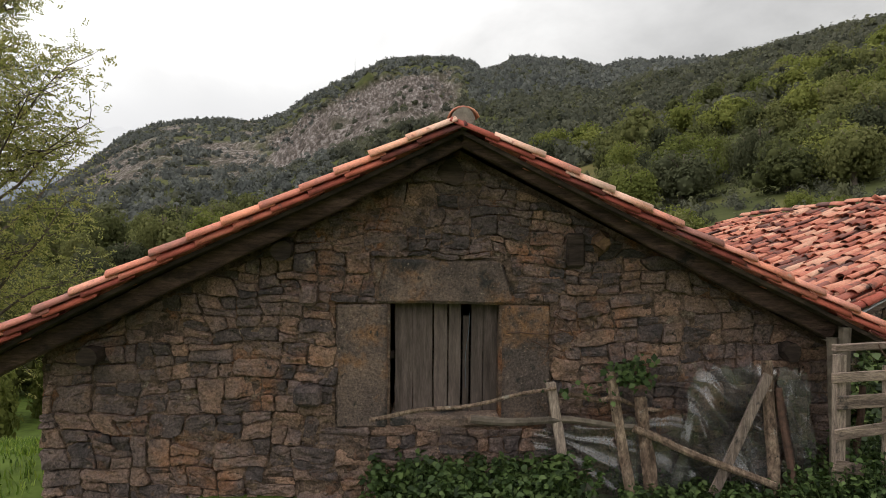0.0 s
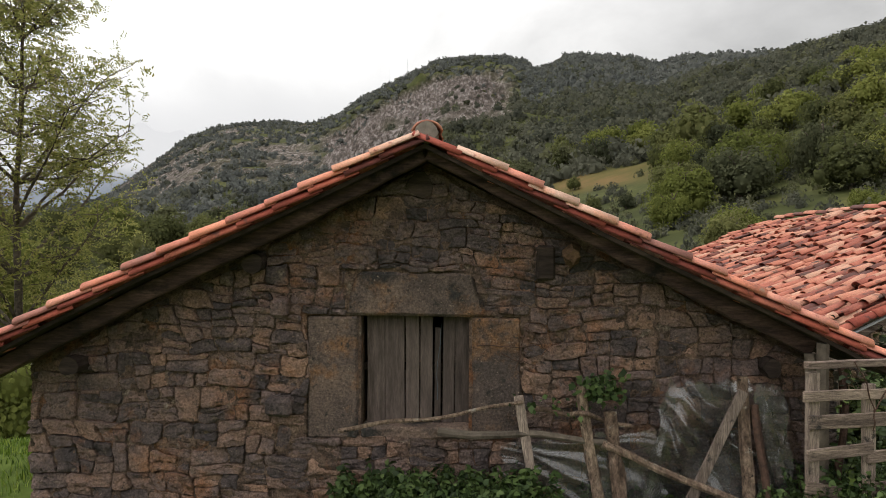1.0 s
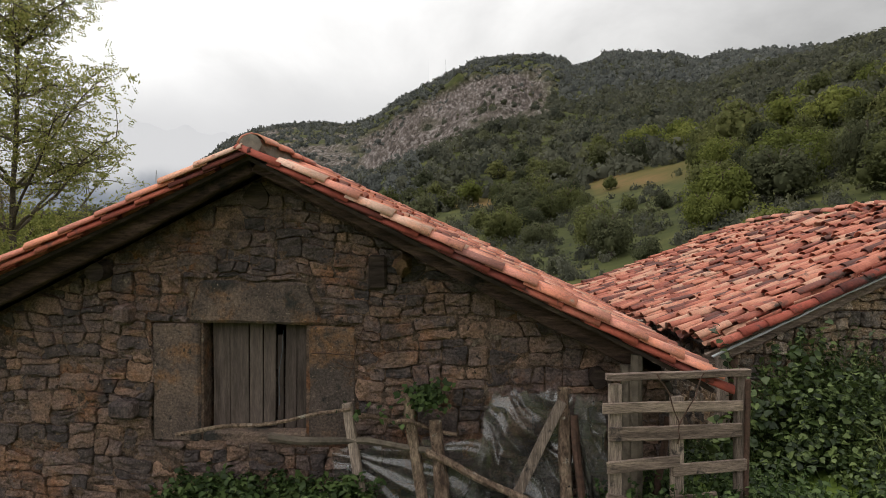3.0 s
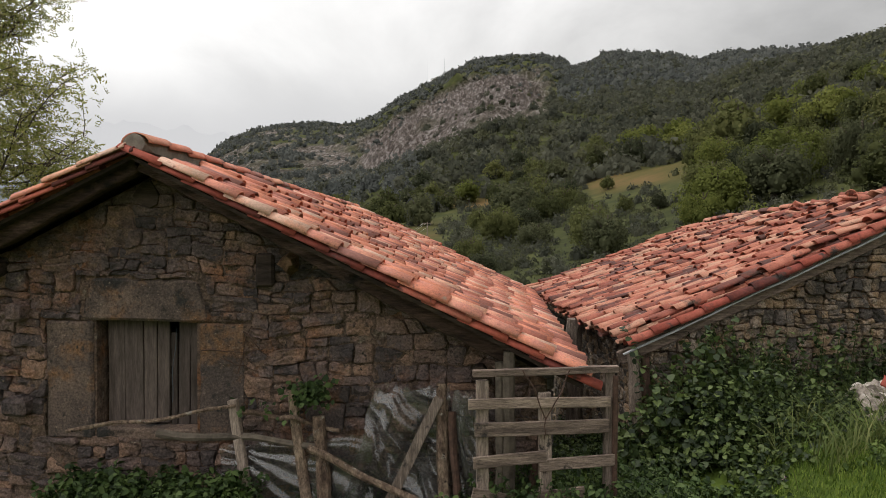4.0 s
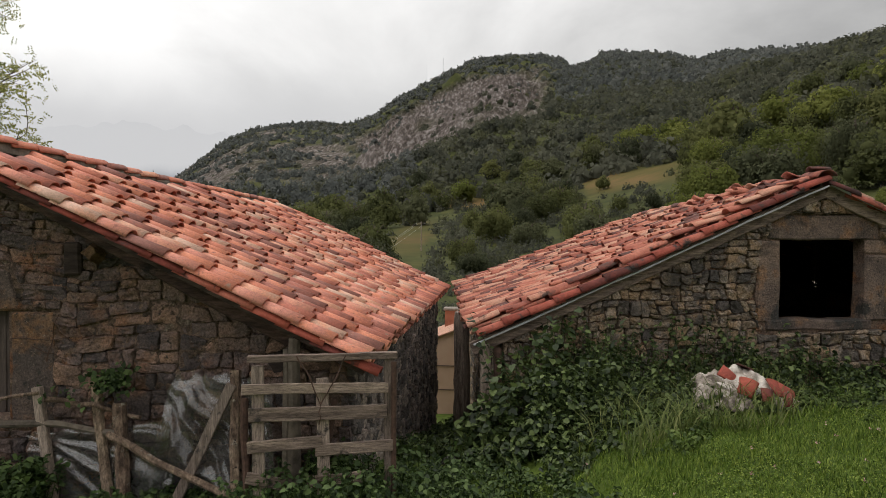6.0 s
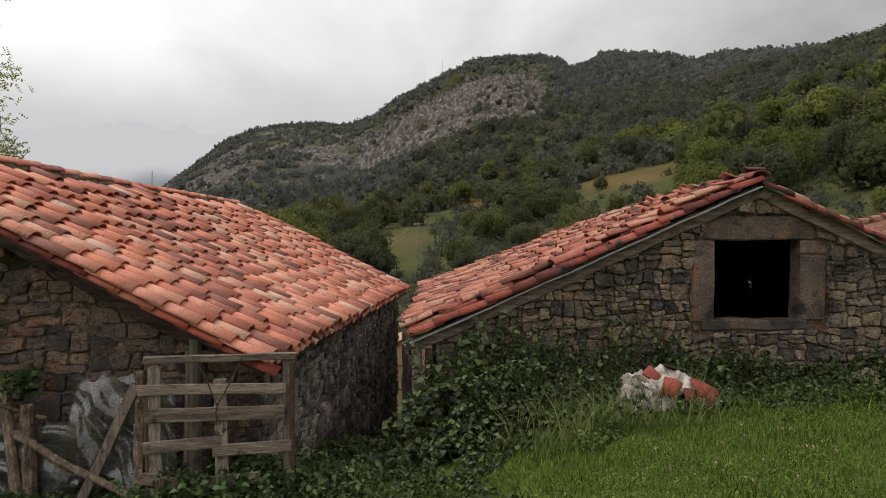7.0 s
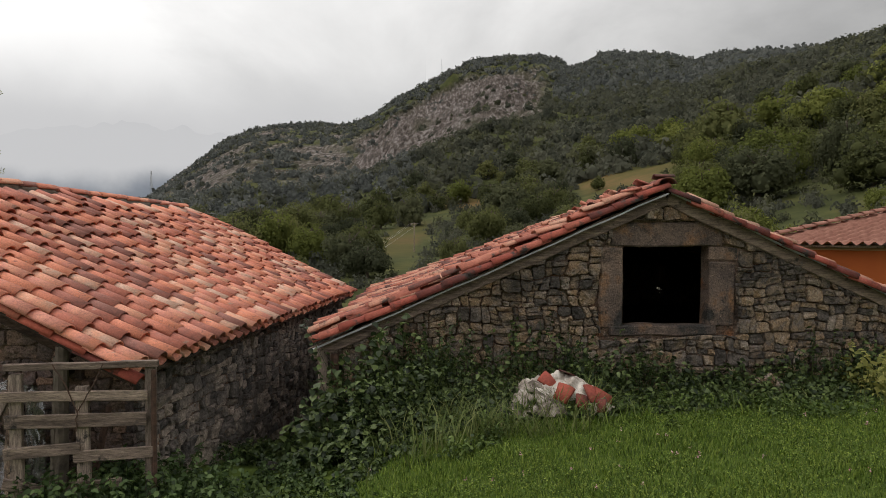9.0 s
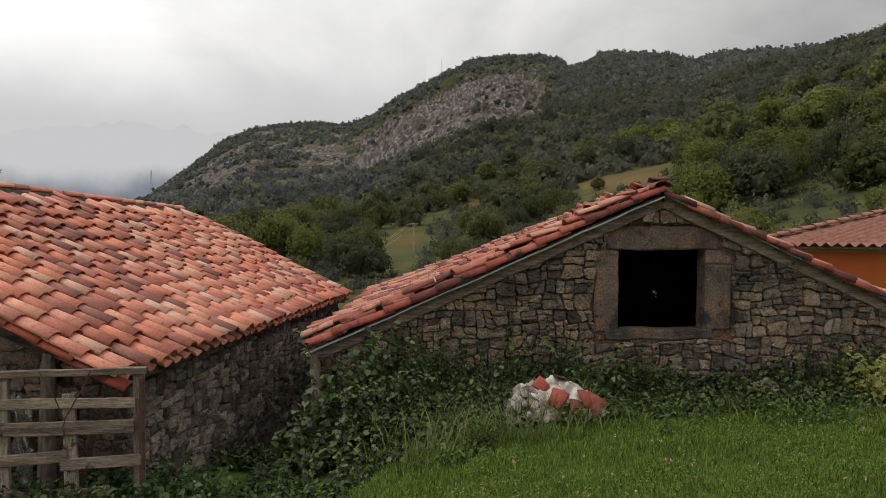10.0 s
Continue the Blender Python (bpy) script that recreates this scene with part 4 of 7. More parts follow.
def barn_one():
    bm = holed_wall(FR, -3.28, 3.29, -0.6, rake, 0.02, HX0, HX1, HZ0 - 0.02, HZ1 + 0.02, -0.5, -0.01)
    front = part("front_wall", bm, MORTAR, barn, "dark rubble stone gable wall with earthy mortar")
    bm = bmesh.new()
    prism(bm, [(0.02, -2.6), (7.7, -2.6), (7.7, 1.22), (0.02, 1.22)], SIDE, -0.5, -0.01)
    side = part("side_wall", bm, MORTAR, barn, "shaded rubble stone side wall")
    bm = bmesh.new()
    prism(bm, [(0.5, -2.6), (7.7, -2.6), (7.7, 1.22), (0.5, 1.22)], frame_of((-3.28, 6.9, 0), (0, 1, 0), (-1, 0, 0)), -0.5, 0)
    part("side_wall", bm, MORTAR, barn)
    bm = bmesh.new()
    prism(bm, [(-2.78, -2.6), (2.8, -2.6), (2.8, rake(2.8)), (0.02, rake(0)), (-2.78, rake(-2.78))], frame_of((0, 14.6, 0), (1, 0, 0), (0, 1, 0)), -0.5, 0)
    part("back_wall", bm, MORTAR, barn)

    def keep(u, z):
        if z > rake(u, 0.30):
            return False
        if HX0 - 0.44 < u < HX1 + 0.42 and 0.56 < z < 1.58:
            return False
        if -0.62 + 0.35 * max(0, z - 1.75) < u < 0.44 - 0.35 * max(0, z - 1.75) and 1.5 < z < 1.90:
            return False
        return True

    cells = rubble_cells(-3.28, 3.3, -0.08, 2.86, 41, 0.034, [(-1, 0, 3.27), (1, 0, 3.29), (0.5, 1, 2.79), (-0.5, 1, 2.77)], [(HX0 - 0.44, HX1 + 0.42, 0.56, 1.58), (-0.64, 0.46, 1.5, 1.92)])
    cells.sort(key=lambda c: -max(p[1] for p in c))
    lay_stones(cells, FR, front, STONE, 5, 300, proud=0.05, joint=0.003, round_off=0.24)
    mortar_face(FR, -3.28, 3.29, -0.08, 2.84, lambda u, z: z < rake(u, 0.27) and keep(u, z), front, 51, -0.018, 0.040)
    cells = rubble_cells(0.0, 7.7, -2.4, 1.2, 42, 0.026, [(-1, 0, 0.0), (1, 0, 7.7), (0, 1, 1.2)], [])
    lay_stones(cells, SIDE, side, STONE_D, 6, 0, proud=0.05, joint=0.005, n=12)
    mortar_face(SIDE, 0.02, 7.7, -2.0, 1.2, lambda u, z: True, side, 52, -0.03, 0.026, 0.026)
    # dressed stones round the hatch
    block("lintel", front, FR, (1.14, 0.40, 0.36), (-0.09, -0.175, 1.75), DRESSED, 3, 0.025, "long reddish-grey sandstone lintel", taper=0.35)
    block("jamb", front, FR, (0.42, 0.40, 1.0), (-0.755, -0.18, 1.06), DRESSED, 5, 0.02)
    block("jamb", front, FR, (0.40, 0.40, 0.98), (0.58, -0.185, 1.07), DRESSED, 8, 0.02)
    block("sill", front, FR, (0.9, 0.36, 0.10), (-0.08, -0.16, 0.605), DRESSED, 9, 0.02)
    # hatch of upright planks, set back
    hatch = part("hatch", beam_between((HX0, 7.09, 1.12), (HX1, 7.09, 1.12), 0.03, 0.07, seed=2), DARK_WOOD, barn, "closed hatch of grey weathered upright planks")
    r = random.Random(3)
    xs = [HX0 + 0.035, -0.34, -0.17, -0.05, 0.06, 0.135, 0.24, HX1 + 0.01]
    for i in range(len(xs) - 1):
        w = xs[i + 1] - xs[i] - (0.022 if i == 4 else 0.007)
        top = HZ1 + 0.01 - (0.12 if i == 4 else 0)
        bm = beam_between(((xs[i] + xs[i + 1]) / 2, 7.045 + r.uniform(-0.008, 0.008), HZ0 + r.uniform(-0.02, 0.01)), ((xs[i] + xs[i + 1]) / 2 + r.uniform(-0.008, 0.008), 7.045, top),
                          w, 0.028, 0.004, 8, 0.004, i + 20, up=(0, 1, 0))
        part("plank", bm, PLANK, hatch)
    # roof
    global slope_r, slope_l
    slope_r = Slope((0.02, 6.52, 2.94), (0.04, 15.0, 2.76), (3.53, 6.40, 1.225), (3.50, 14.75, 1.10), 0.03, 2)
    slope_l = Slope((0.02, 6.52, 2.94), (0.04, 15.0, 2.76), (-3.56, 6.40, 1.20), (-3.56, 14.8, 1.20), 0.03, 3)
    roof = part("roof", deck_mesh(slope_r, -0.03, 0.0, t0=-0.002), DARK_WOOD, barn, "gable roof of salmon-red barrel tiles")
    roof_l = part("roof", deck_mesh(slope_l, -0.03, 0.0, t0=-0.002), DARK_WOOD, barn)
    lay_tiles(slope_r, roof, TILE, TILE_J, (3.4, 6.4, 1.3), 300, seed=11)
    lay_tiles(slope_l, roof_l, TILE, TILE_J, (-3.4, 6.4, 1.3), 0, seed=12)
    # second layer at the verge, half a course lower
    r = random.Random(8)
    lower = mesh_of("verge_tile", *COVER, VERGE_RED, smooth=True)
    for sl, rf in ((slope_r, roof), (slope_l, roof_l)):
        k = int(sl.len_s / 0.295)
        for i in range(-1, k):
            s = 1 - max(i + 0.85, 0.3) * 0.295 / sl.len_s
            m = sl.local(s, -0.001, 0.004) @ pose(0, 0, 0, 3.0, r.uniform(-2, 2), r.uniform(-1, 1)) @ Matrix.Diagonal((1.0, 1, 1.0, 1))
            part("verge_tile", lower, VERGE_RED, rf, m=m)
    # ridge
    n = 22
    rm = mesh_of("ridge_tile", *tile_arrays(0.46, 0.125, 0.105, 0.014, 8), TILE, smooth=True)
    for i in range(n):
        y = 6.73 + (i + 0.1) * (8.35 / n)
        p = Vector((0.02 + r.uniform(-0.012, 0.012), y, 3.025 - 0.225 * i / n - 0.03 * math.sin(math.pi * i / n) + r.uniform(-0.006, 0.006)))
        part("ridge_tile", rm, TILE, roof, m=Matrix.Translation(p) @ pose(0, 0, 0, -2.0 + r.uniform(-1, 1), 0, 180 + r.uniform(-2, 2)))
    vs, fs = tube([(0.02, 6.515, 3.015), (0.02, 6.7, 3.01), (0.03, 10.8, 2.87), (0.04, 14.9, 2.785)], [0.086, 0.09, 0.09, 0.085], 12, 0.22, 3)
    part("ridge_mortar", mesh_of("ridge_mortar", vs, fs), CEMENT, roof, "pale cement bedding under the ridge tiles")
    # timbers
    for i, sx in enumerate((-1, 1)):
        end = 3.62 if sx < 0 else 2.95
        a, b = Vector((0.02 + sx * 0.02, 6.64, 2.875)), Vector((0.02 + sx * end, 6.62, 2.865 - 0.503 * end))
        part("barge_beam", beam_between(a, b, 0.12, 0.14 if sx < 0 else 0.13, 0.012, 24, 0.02, i + 31), BEAM, barn, "thick blackened timber along the gable")
    for i, (x, z, rad) in enumerate(((-1.38, 2.0, 0.085), (1.18, 2.07, 0.09), (-0.05, 2.63, 0.11), (-2.86, 1.16, 0.08), (2.75, 1.2, 0.08))):
        vs, fs = tube([(x, (6.72, 6.74, 6.84, 6.70, 6.74)[i], z), (x, 6.9, z), (x, 8.0, z)], [rad * (0.6 if i == 1 else 0.95), rad, rad], 8 if i == 1 else 10, 0.9 if i == 1 else 0.3, i)
        part("purlin", mesh_of("purlin", vs, fs, smooth=False), BROKEN_WOOD if i == 1 else DARK_WOOD, barn, "round log purlin end")
    block("wall_stub", barn, FR, (0.15, 0.3, 0.28), (0.98, -0.06, 2.02), DARK_WOOD, 6, 0.02)
    for i, (u, z, w, h) in enumerate(((-1.18, 1.64, 0.13, 0.16), (-1.17, 0.84, 0.22, 0.15))):
        block("corbel", front, FR, (w, 0.30, h), (u, 0.02, z), STONE, 40 + i, 0.03, "projecting corbel stone")


barn_one()

# ---- the second barn: grey rubble, open loft window, old tiles ----
barn2 = thing("old_stone_barn", "old grey rubble barn with open loft window and weathered tile roof", "barn")
GA = radians(11.3)
FR2 = frame_of((8.28, 9.876, 0), (math.cos(GA), math.sin(GA), 0), (math.sin(GA), -math.cos(GA), 0))


def rake2(u, drop=0.2):
    return 2.96 - 0.437 * abs(u) - drop


def barn_two():
    W0, W1, Z0, Z1 = -0.50, 0.57, 1.25, 2.18
    zb = -3.0
    bm = holed_wall(FR2, -3.8, 3.8, zb, rake2, 0, W0, W1, Z0 - 0.02, Z1 + 0.02, -0.2, -0.01)
    front = part("front_wall", bm, MORTAR, barn2, "grey-brown rubble stone gable wall")
    c0, c1 = FR2 @ Vector((-3.8, 0, 0)), FR2 @ Vector((3.8, 0, 0))
    back = Vector((-0.087, 0.996, 0))
    bm = bmesh.new()
    fl = frame_of(c0 + back * 0.02, back, (-0.996, -0.087, 0))
    prism(bm, [(0, zb), (7.6, zb), (7.6, 1.12), (0, 1.12)], fl, -0.5, 0)
    side = part("side_wall", bm, MORTAR, barn2)
    bm = bmesh.new()
    prism(bm, [(0, zb), (7.6, zb), (7.6, 1.12), (0, 1.12)], frame_of(c1 + back * 0.02, back, (0.996, 0.087, 0)), -0.5, 0)
    part("side_wall", bm, MORTAR, barn2)
    bm = bmesh.new()
    fb = frame_of(FR2 @ Vector((0, 0, 0)) + back * 7.6, (math.cos(GA), math.sin(GA), 0), (-math.sin(GA), math.cos(GA), 0))
    prism(bm, [(-3.8, zb), (3.8, zb), (3.8, 1.13), (0, 2.5), (-3.8, 1.13)], fb, -0.5, 0)
    part("back_wall", bm, MORTAR, barn2)
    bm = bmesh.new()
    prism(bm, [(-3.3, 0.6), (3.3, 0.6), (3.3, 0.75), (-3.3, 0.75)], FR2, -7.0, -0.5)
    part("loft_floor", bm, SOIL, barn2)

    def keep(u, z):
        if z > rake2(u, 0.22) or z < 0.2:
            return False
        if W0 - 0.32 < u < W1 + 0.34 and 1.22 < z < 2.2:
            return False
        if W0 - 0.2 < u < W1 + 0.2 and 2.1 < z < 2.5:
            return False
        return True

    cells = rubble_cells(-3.8, 3.8, 0.2, 2.8, 43, 0.024, [(-1, 0, 3.79), (1, 0, 3.79), (0.437, 1, 2.74), (-0.437, 1, 2.74)], [(W0 - 0.30, W1 + 0.34, 1.10, 2.2), (W0 - 0.2, W1 + 0.2, 2.1, 2.49)], long=1.35)
    cells.sort(key=lambda c: -max(p[1] for p in c))
    lay_stones(cells, FR2, front, STONE_B, 15, 300, proud=0.075, joint=0.005, round_off=0.42)
    mortar_face(FR2, -3.79, 3.79, 0.2, 2.75, lambda u, z: keep(u, z), front, 53, -0.034, 0.026)
    cells = rubble_cells(0, 7.6, -2.2, 1.1, 44, 0.026, [(-1, 0, 0), (1, 0, 7.6), (0, 1, 1.1)], [])
    lay_stones(cells, fl, side, STONE_B, 16, 0, proud=0.035, n=10)
    block("lintel", front, FR2, (1.40, 0.24, 0.29), (0.03, -0.10, 2.33), DRESSED, 13, 0.02, "grey sandstone lintel")
    block("jamb", front, FR2, (0.29, 0.24, 0.96), (W0 - 0.145, -0.10, 1.70), DRESSED, 15, 0.02)
    block("jamb", front, FR2, (0.33, 0.24, 0.78), (W1 + 0.165, -0.10, 1.62), DRESSED, 18, 0.02)
    block("jamb", front, FR2, (0.36, 0.24, 0.17), (W1 + 0.18, -0.10, 2.10), DRESSED, 21, 0.02)
    block("sill", front, FR2, (1.34, 0.24, 0.13), (0.0, -0.10, 1.18), DRESSED, 19, 0.02)
    ap = FR2 @ Vector((0, 0.12, 0))
    el_, er = FR2 @ Vector((-4.1, 0.12, 0)), FR2 @ Vector((4.1, 0.12, 0))
    rb = ap + back * 8.0
    lb = Vector((3.55, 16.9, 0))
    rbb = er + back * 8.0
    sl = Slope((ap.x, ap.y, 2.86), (rb.x, rb.y, 2.55), (el_.x, el_.y, 1.08), (lb.x, lb.y, 1.02), 0.05, 5)
    sr = Slope((ap.x, ap.y, 2.86), (rb.x, rb.y, 2.55), (er.x, er.y, 1.08), (rbb.x, rbb.y, 1.0), 0.05, 6)
    roof = part("roof", deck_mesh(sl, -0.03, 0.0, t0=0.02), DARK_WOOD, barn2, "uneven roof of weathered, mossy barrel tiles")
    roof_r = part("roof", deck_mesh(sr, -0.03, 0.0, t0=0.02), DARK_WOOD, barn2)
    lay_tiles(sl, roof, OLD_TILE, OLD_TILE_J, (5.0, 9.1, 1.5), 300, gap=0.215, course=0.27, mess=3.8, seed=21, first=1)
    lay_tiles(sr, roof_r, OLD_TILE, OLD_TILE_J, (12, 10.5, 1.2), 0, gap=0.215, course=0.29, mess=2.6, seed=22, first=1)
    r = random.Random(5)
    edge = mesh_of("verge_tile", *COVER, OLD_TILE, smooth=True)
    red = mesh_of("verge_tile", *COVER, VERGE_DARK, smooth=True)
    for s_, rf in ((sl, roof), (sr, roof_r)):
        for i in range(int(s_.len_s / 0.31)):
            m = s_.local(1 - (i + 0.7) * 0.31 / s_.len_s, -0.002, -0.038) @ pose(0, 0, r.uniform(-0.006, 0.006), 2.5, r.uniform(-4, 4), r.uniform(-1.5, 1.5)) @ Matrix.Diagonal((0.95, 1.05, 1.3, 1))
            part("verge_tile", red, VERGE_DARK, rf, m=m)
    rm = mesh_of("ridge_tile", *tile_arrays(0.46, 0.12, 0.10, 0.014, 8), OLD_TILE, smooth=True)
    for i in range(20):
        p = ap.lerp(rb, (i + 0.45) / 20) + Vector((r.uniform(-0.03, 0.03), 0, 2.915 - 0.31 * i / 20 + r.uniform(-0.015, 0.015)))
        part("ridge_tile", rm, OLD_TILE, roof, m=Matrix.Translation(p) @ pose(0, 0, 0, -3 + r.uniform(-2, 2), r.uniform(-5, 5), 185 + r.uniform(-5, 5)))
    for i, sx in enumerate((-1, 1)):
        a, b = FR2 @ Vector((sx * 0.01, 0.05, 2.755)), FR2 @ Vector((sx * 4.15, 0.05, 2.755 - 4.14 * 0.434))
        part("barge_board", beam_between(a, b, 0.06, 0.15, 0.008, 24, 0.012, i + 51), BOARD, barn2, "weathered grey barge board")
        a, b = FR2 @ Vector((sx * 0.02, 0.16, 2.815)), FR2 @ Vector((sx * 4.15, 0.16, 2.815 - 4.13 * 0.434))
        part("verge_strip", beam_between(a, b, 0.04, 0.018, 0.003, 20, 0.012, i + 61), METAL, barn2, "bent metal verge strip")
    for i in range(26):
        w = r.uniform(0.0, 0.42)
        p = ap.lerp(rb, w) + Vector((r.uniform(-0.5, 0.1), 0, 0))
        p.z = 2.97 - 0.31 * w - 0.43 * abs(p.x - ap.lerp(rb, w).x) + r.uniform(0.0, 0.05)
        part("slipped_tile", edge, OLD_TILE, roof, m=Matrix.Translation(p) @ pose(0, 0, 0, r.uniform(-25, 25), r.uniform(-30, 30), r.uniform(0, 360)) @ Matrix.Diagonal((0.9, 0.6, 0.9, 1)))
    vs, fs = tube([FR2 @ Vector((0, 0.02, 2.60)), FR2 @ Vector((0, -0.6, 2.60))], [0.09, 0.1], 10, 0.2, 4)
    part("ridge_beam", mesh_of("ridge_beam", vs, fs), DARK_WOOD, barn2)


barn_two()


# ---- trees ----
def crown_template(n, seed, lobes=9, height=1.15, clump=0.42, flat=0.38, blob=0.0):
    """Leaf clumps of a unit crown: uneven lobes, denser outside, open below."""
    r = np.random.default_rng(seed)
    lc = unit(r.normal(size=(lobes, 3))) * r.uniform(0.25, 0.75, (lobes, 1))
    lc[:, 2] = np.abs(lc[:, 2]) * height * 0.9 + 0.15
    lr = r.uniform(0.28, 0.5, lobes)
    k = r.integers(0, lobes, n)
    d = unit(r.normal(size=(n, 3)) + np.array([0, 0, 0.35]))
    c = lc[k] + d * (lr[k] * r.uniform(0.75, 1.08, n))[:, None]
    nrm = unit(d + r.normal(size=(n, 3)) * flat)
    leaves = leaf_arrays(c, nrm, clump * r.uniform(0.6, 1.3, n), r, 0.85, 0.2)
    if not blob:
        return leaves
    return join_arrays([leaves] + [lump(lc[i], lr[i] * blob, seed + i) for i in range(lobes)])


def lump(c, rad, seed):
    """The dense inside of one lobe of a crown."""
    rows, k = 3, 5
    vs, fs = [], []
    for i in range(rows + 1):
        e = -1.2 + (math.pi / 2 + 1.2) * i / rows
        for j in range(k):
            a = 2 * math.pi * (j + 0.5 * (i % 2)) / k
            d = Vector((math.cos(e) * math.cos(a), math.cos(e) * math.sin(a), math.sin(e)))
            q = rad * (1 + 0.3 * noise.noise(d * 2.2 + Vector((seed * 3.1, 0, 0))))
            vs.append((c[0] + d.x * q, c[1] + d.y * q, c[2] + d.z * q))
    for i in range(rows):
        for j in range(k):
            fs.append((i * k + j, i * k + (j + 1) % k, (i + 1) * k + (j + 1) % k, (i + 1) * k + j))
    return np.array(vs), np.array(fs)


def core_template(seed, height=0.95):
    """A low lumpy core that closes the crown behind its leaf clumps."""
    r = np.random.default_rng(seed)
    vs, fs = [], []
    rows, k = 2, 7
    for i in range(rows + 1):
        e = -0.35 + (math.pi / 2 + 0.35) * i / rows
        for j in range(k):
            a = 2 * math.pi * (j + 0.5 * (i % 2)) / k
            q = 0.66 * r.uniform(0.72, 1.1)
            vs.append((math.cos(e) * math.cos(a) * q, math.cos(e) * math.sin(a) * q, 0.42 + math.sin(e) * q * height))
    for i in range(rows):
        for j in range(k):
            fs.append((i * k + j, i * k + (j + 1) % k, (i + 1) * k + (j + 1) % k, (i + 1) * k + j))
    return np.array(vs), np.array(fs)


def spot(bearing, rise, r0=60.0):
    """The first place in a bearing (degrees) where the ground shows at that rise (degrees)."""
    rr = np.geomspace(r0, 1600, 700)
    x, y = CX + rr * math.sin(radians(bearing)), CY + rr * math.cos(radians(bearing))
    e = np.degrees(np.arctan2(ground_z(x, y) - 2.3, rr))
    i = int(np.argmax(e >= rise)) if (e >= rise).any() else len(rr) - 1
    return float(x[i]), float(y[i]), float(rr[i])


CROWNS = []
for i in range(6):
    b = core_template(200 + i)
    CROWNS.append([join_arrays([crown_template(n, 100 + i, 20 + 3 * i, clump=c, blob=0.45, flat=0.36), (b[0] * 0.45, b[1])]) for n, c in ((3300, 0.088), (1200, 0.135))])
CROWN_MESHES = {}
TRUNKS = []
for i in range(3):
    vs, fs = tube(bent((0, 0, -0.2), (0.05, 0.03, 0.75), 5, 0.04, i), [0.055, 0.045, 0.04, 0.034, 0.026, 0.015], 7, 0.2, i)
    o = len(vs)
    for k in range(4):
        a = k * 1.7 + i
        v2, f2 = tube(bent((0.02, 0.01, 0.28 + 0.08 * k), (0.24 * math.cos(a), 0.24 * math.sin(a), 0.62 + 0.05 * k), 4, 0.03, k + 9), [0.022, 0.018, 0.014, 0.01, 0.005], 5)
        vs, fs = vs + v2, fs + [tuple(q + len(vs) for q in f) for f in f2]
    TRUNKS.append(mesh_of("trunk", vs, fs, BARK))


def hill_tree(x, y, height, width, mat, seed, label):
    r = random.Random(seed)
    k = r.randrange(6)
    level = 0 if math.hypot(x - CX, y - CY) < 270 else 1
    key = (k, level, mat.name)
    if key not in CROWN_MESHES:
        CROWN_MESHES[key] = mesh_of("crown", *CROWNS[k][level], mat, smooth=True)
    z = float(ground_z(x, y))
    t = thing("tree", label, "tree", (x, y, z - 0.3), group="trees on the valley side")
    part("trunk", TRUNKS[seed % 3], BARK, t, m=Matrix.Diagonal((height, height, height, 1)))
    part("crown", CROWN_MESHES[key], mat, t, m=pose(0, 0, height * 0.12, 0, 0, r.uniform(0, 360)) @ Matrix.Diagonal((width / 2, width / 2 * r.uniform(0.9, 1.1), height * 0.62, 1)))


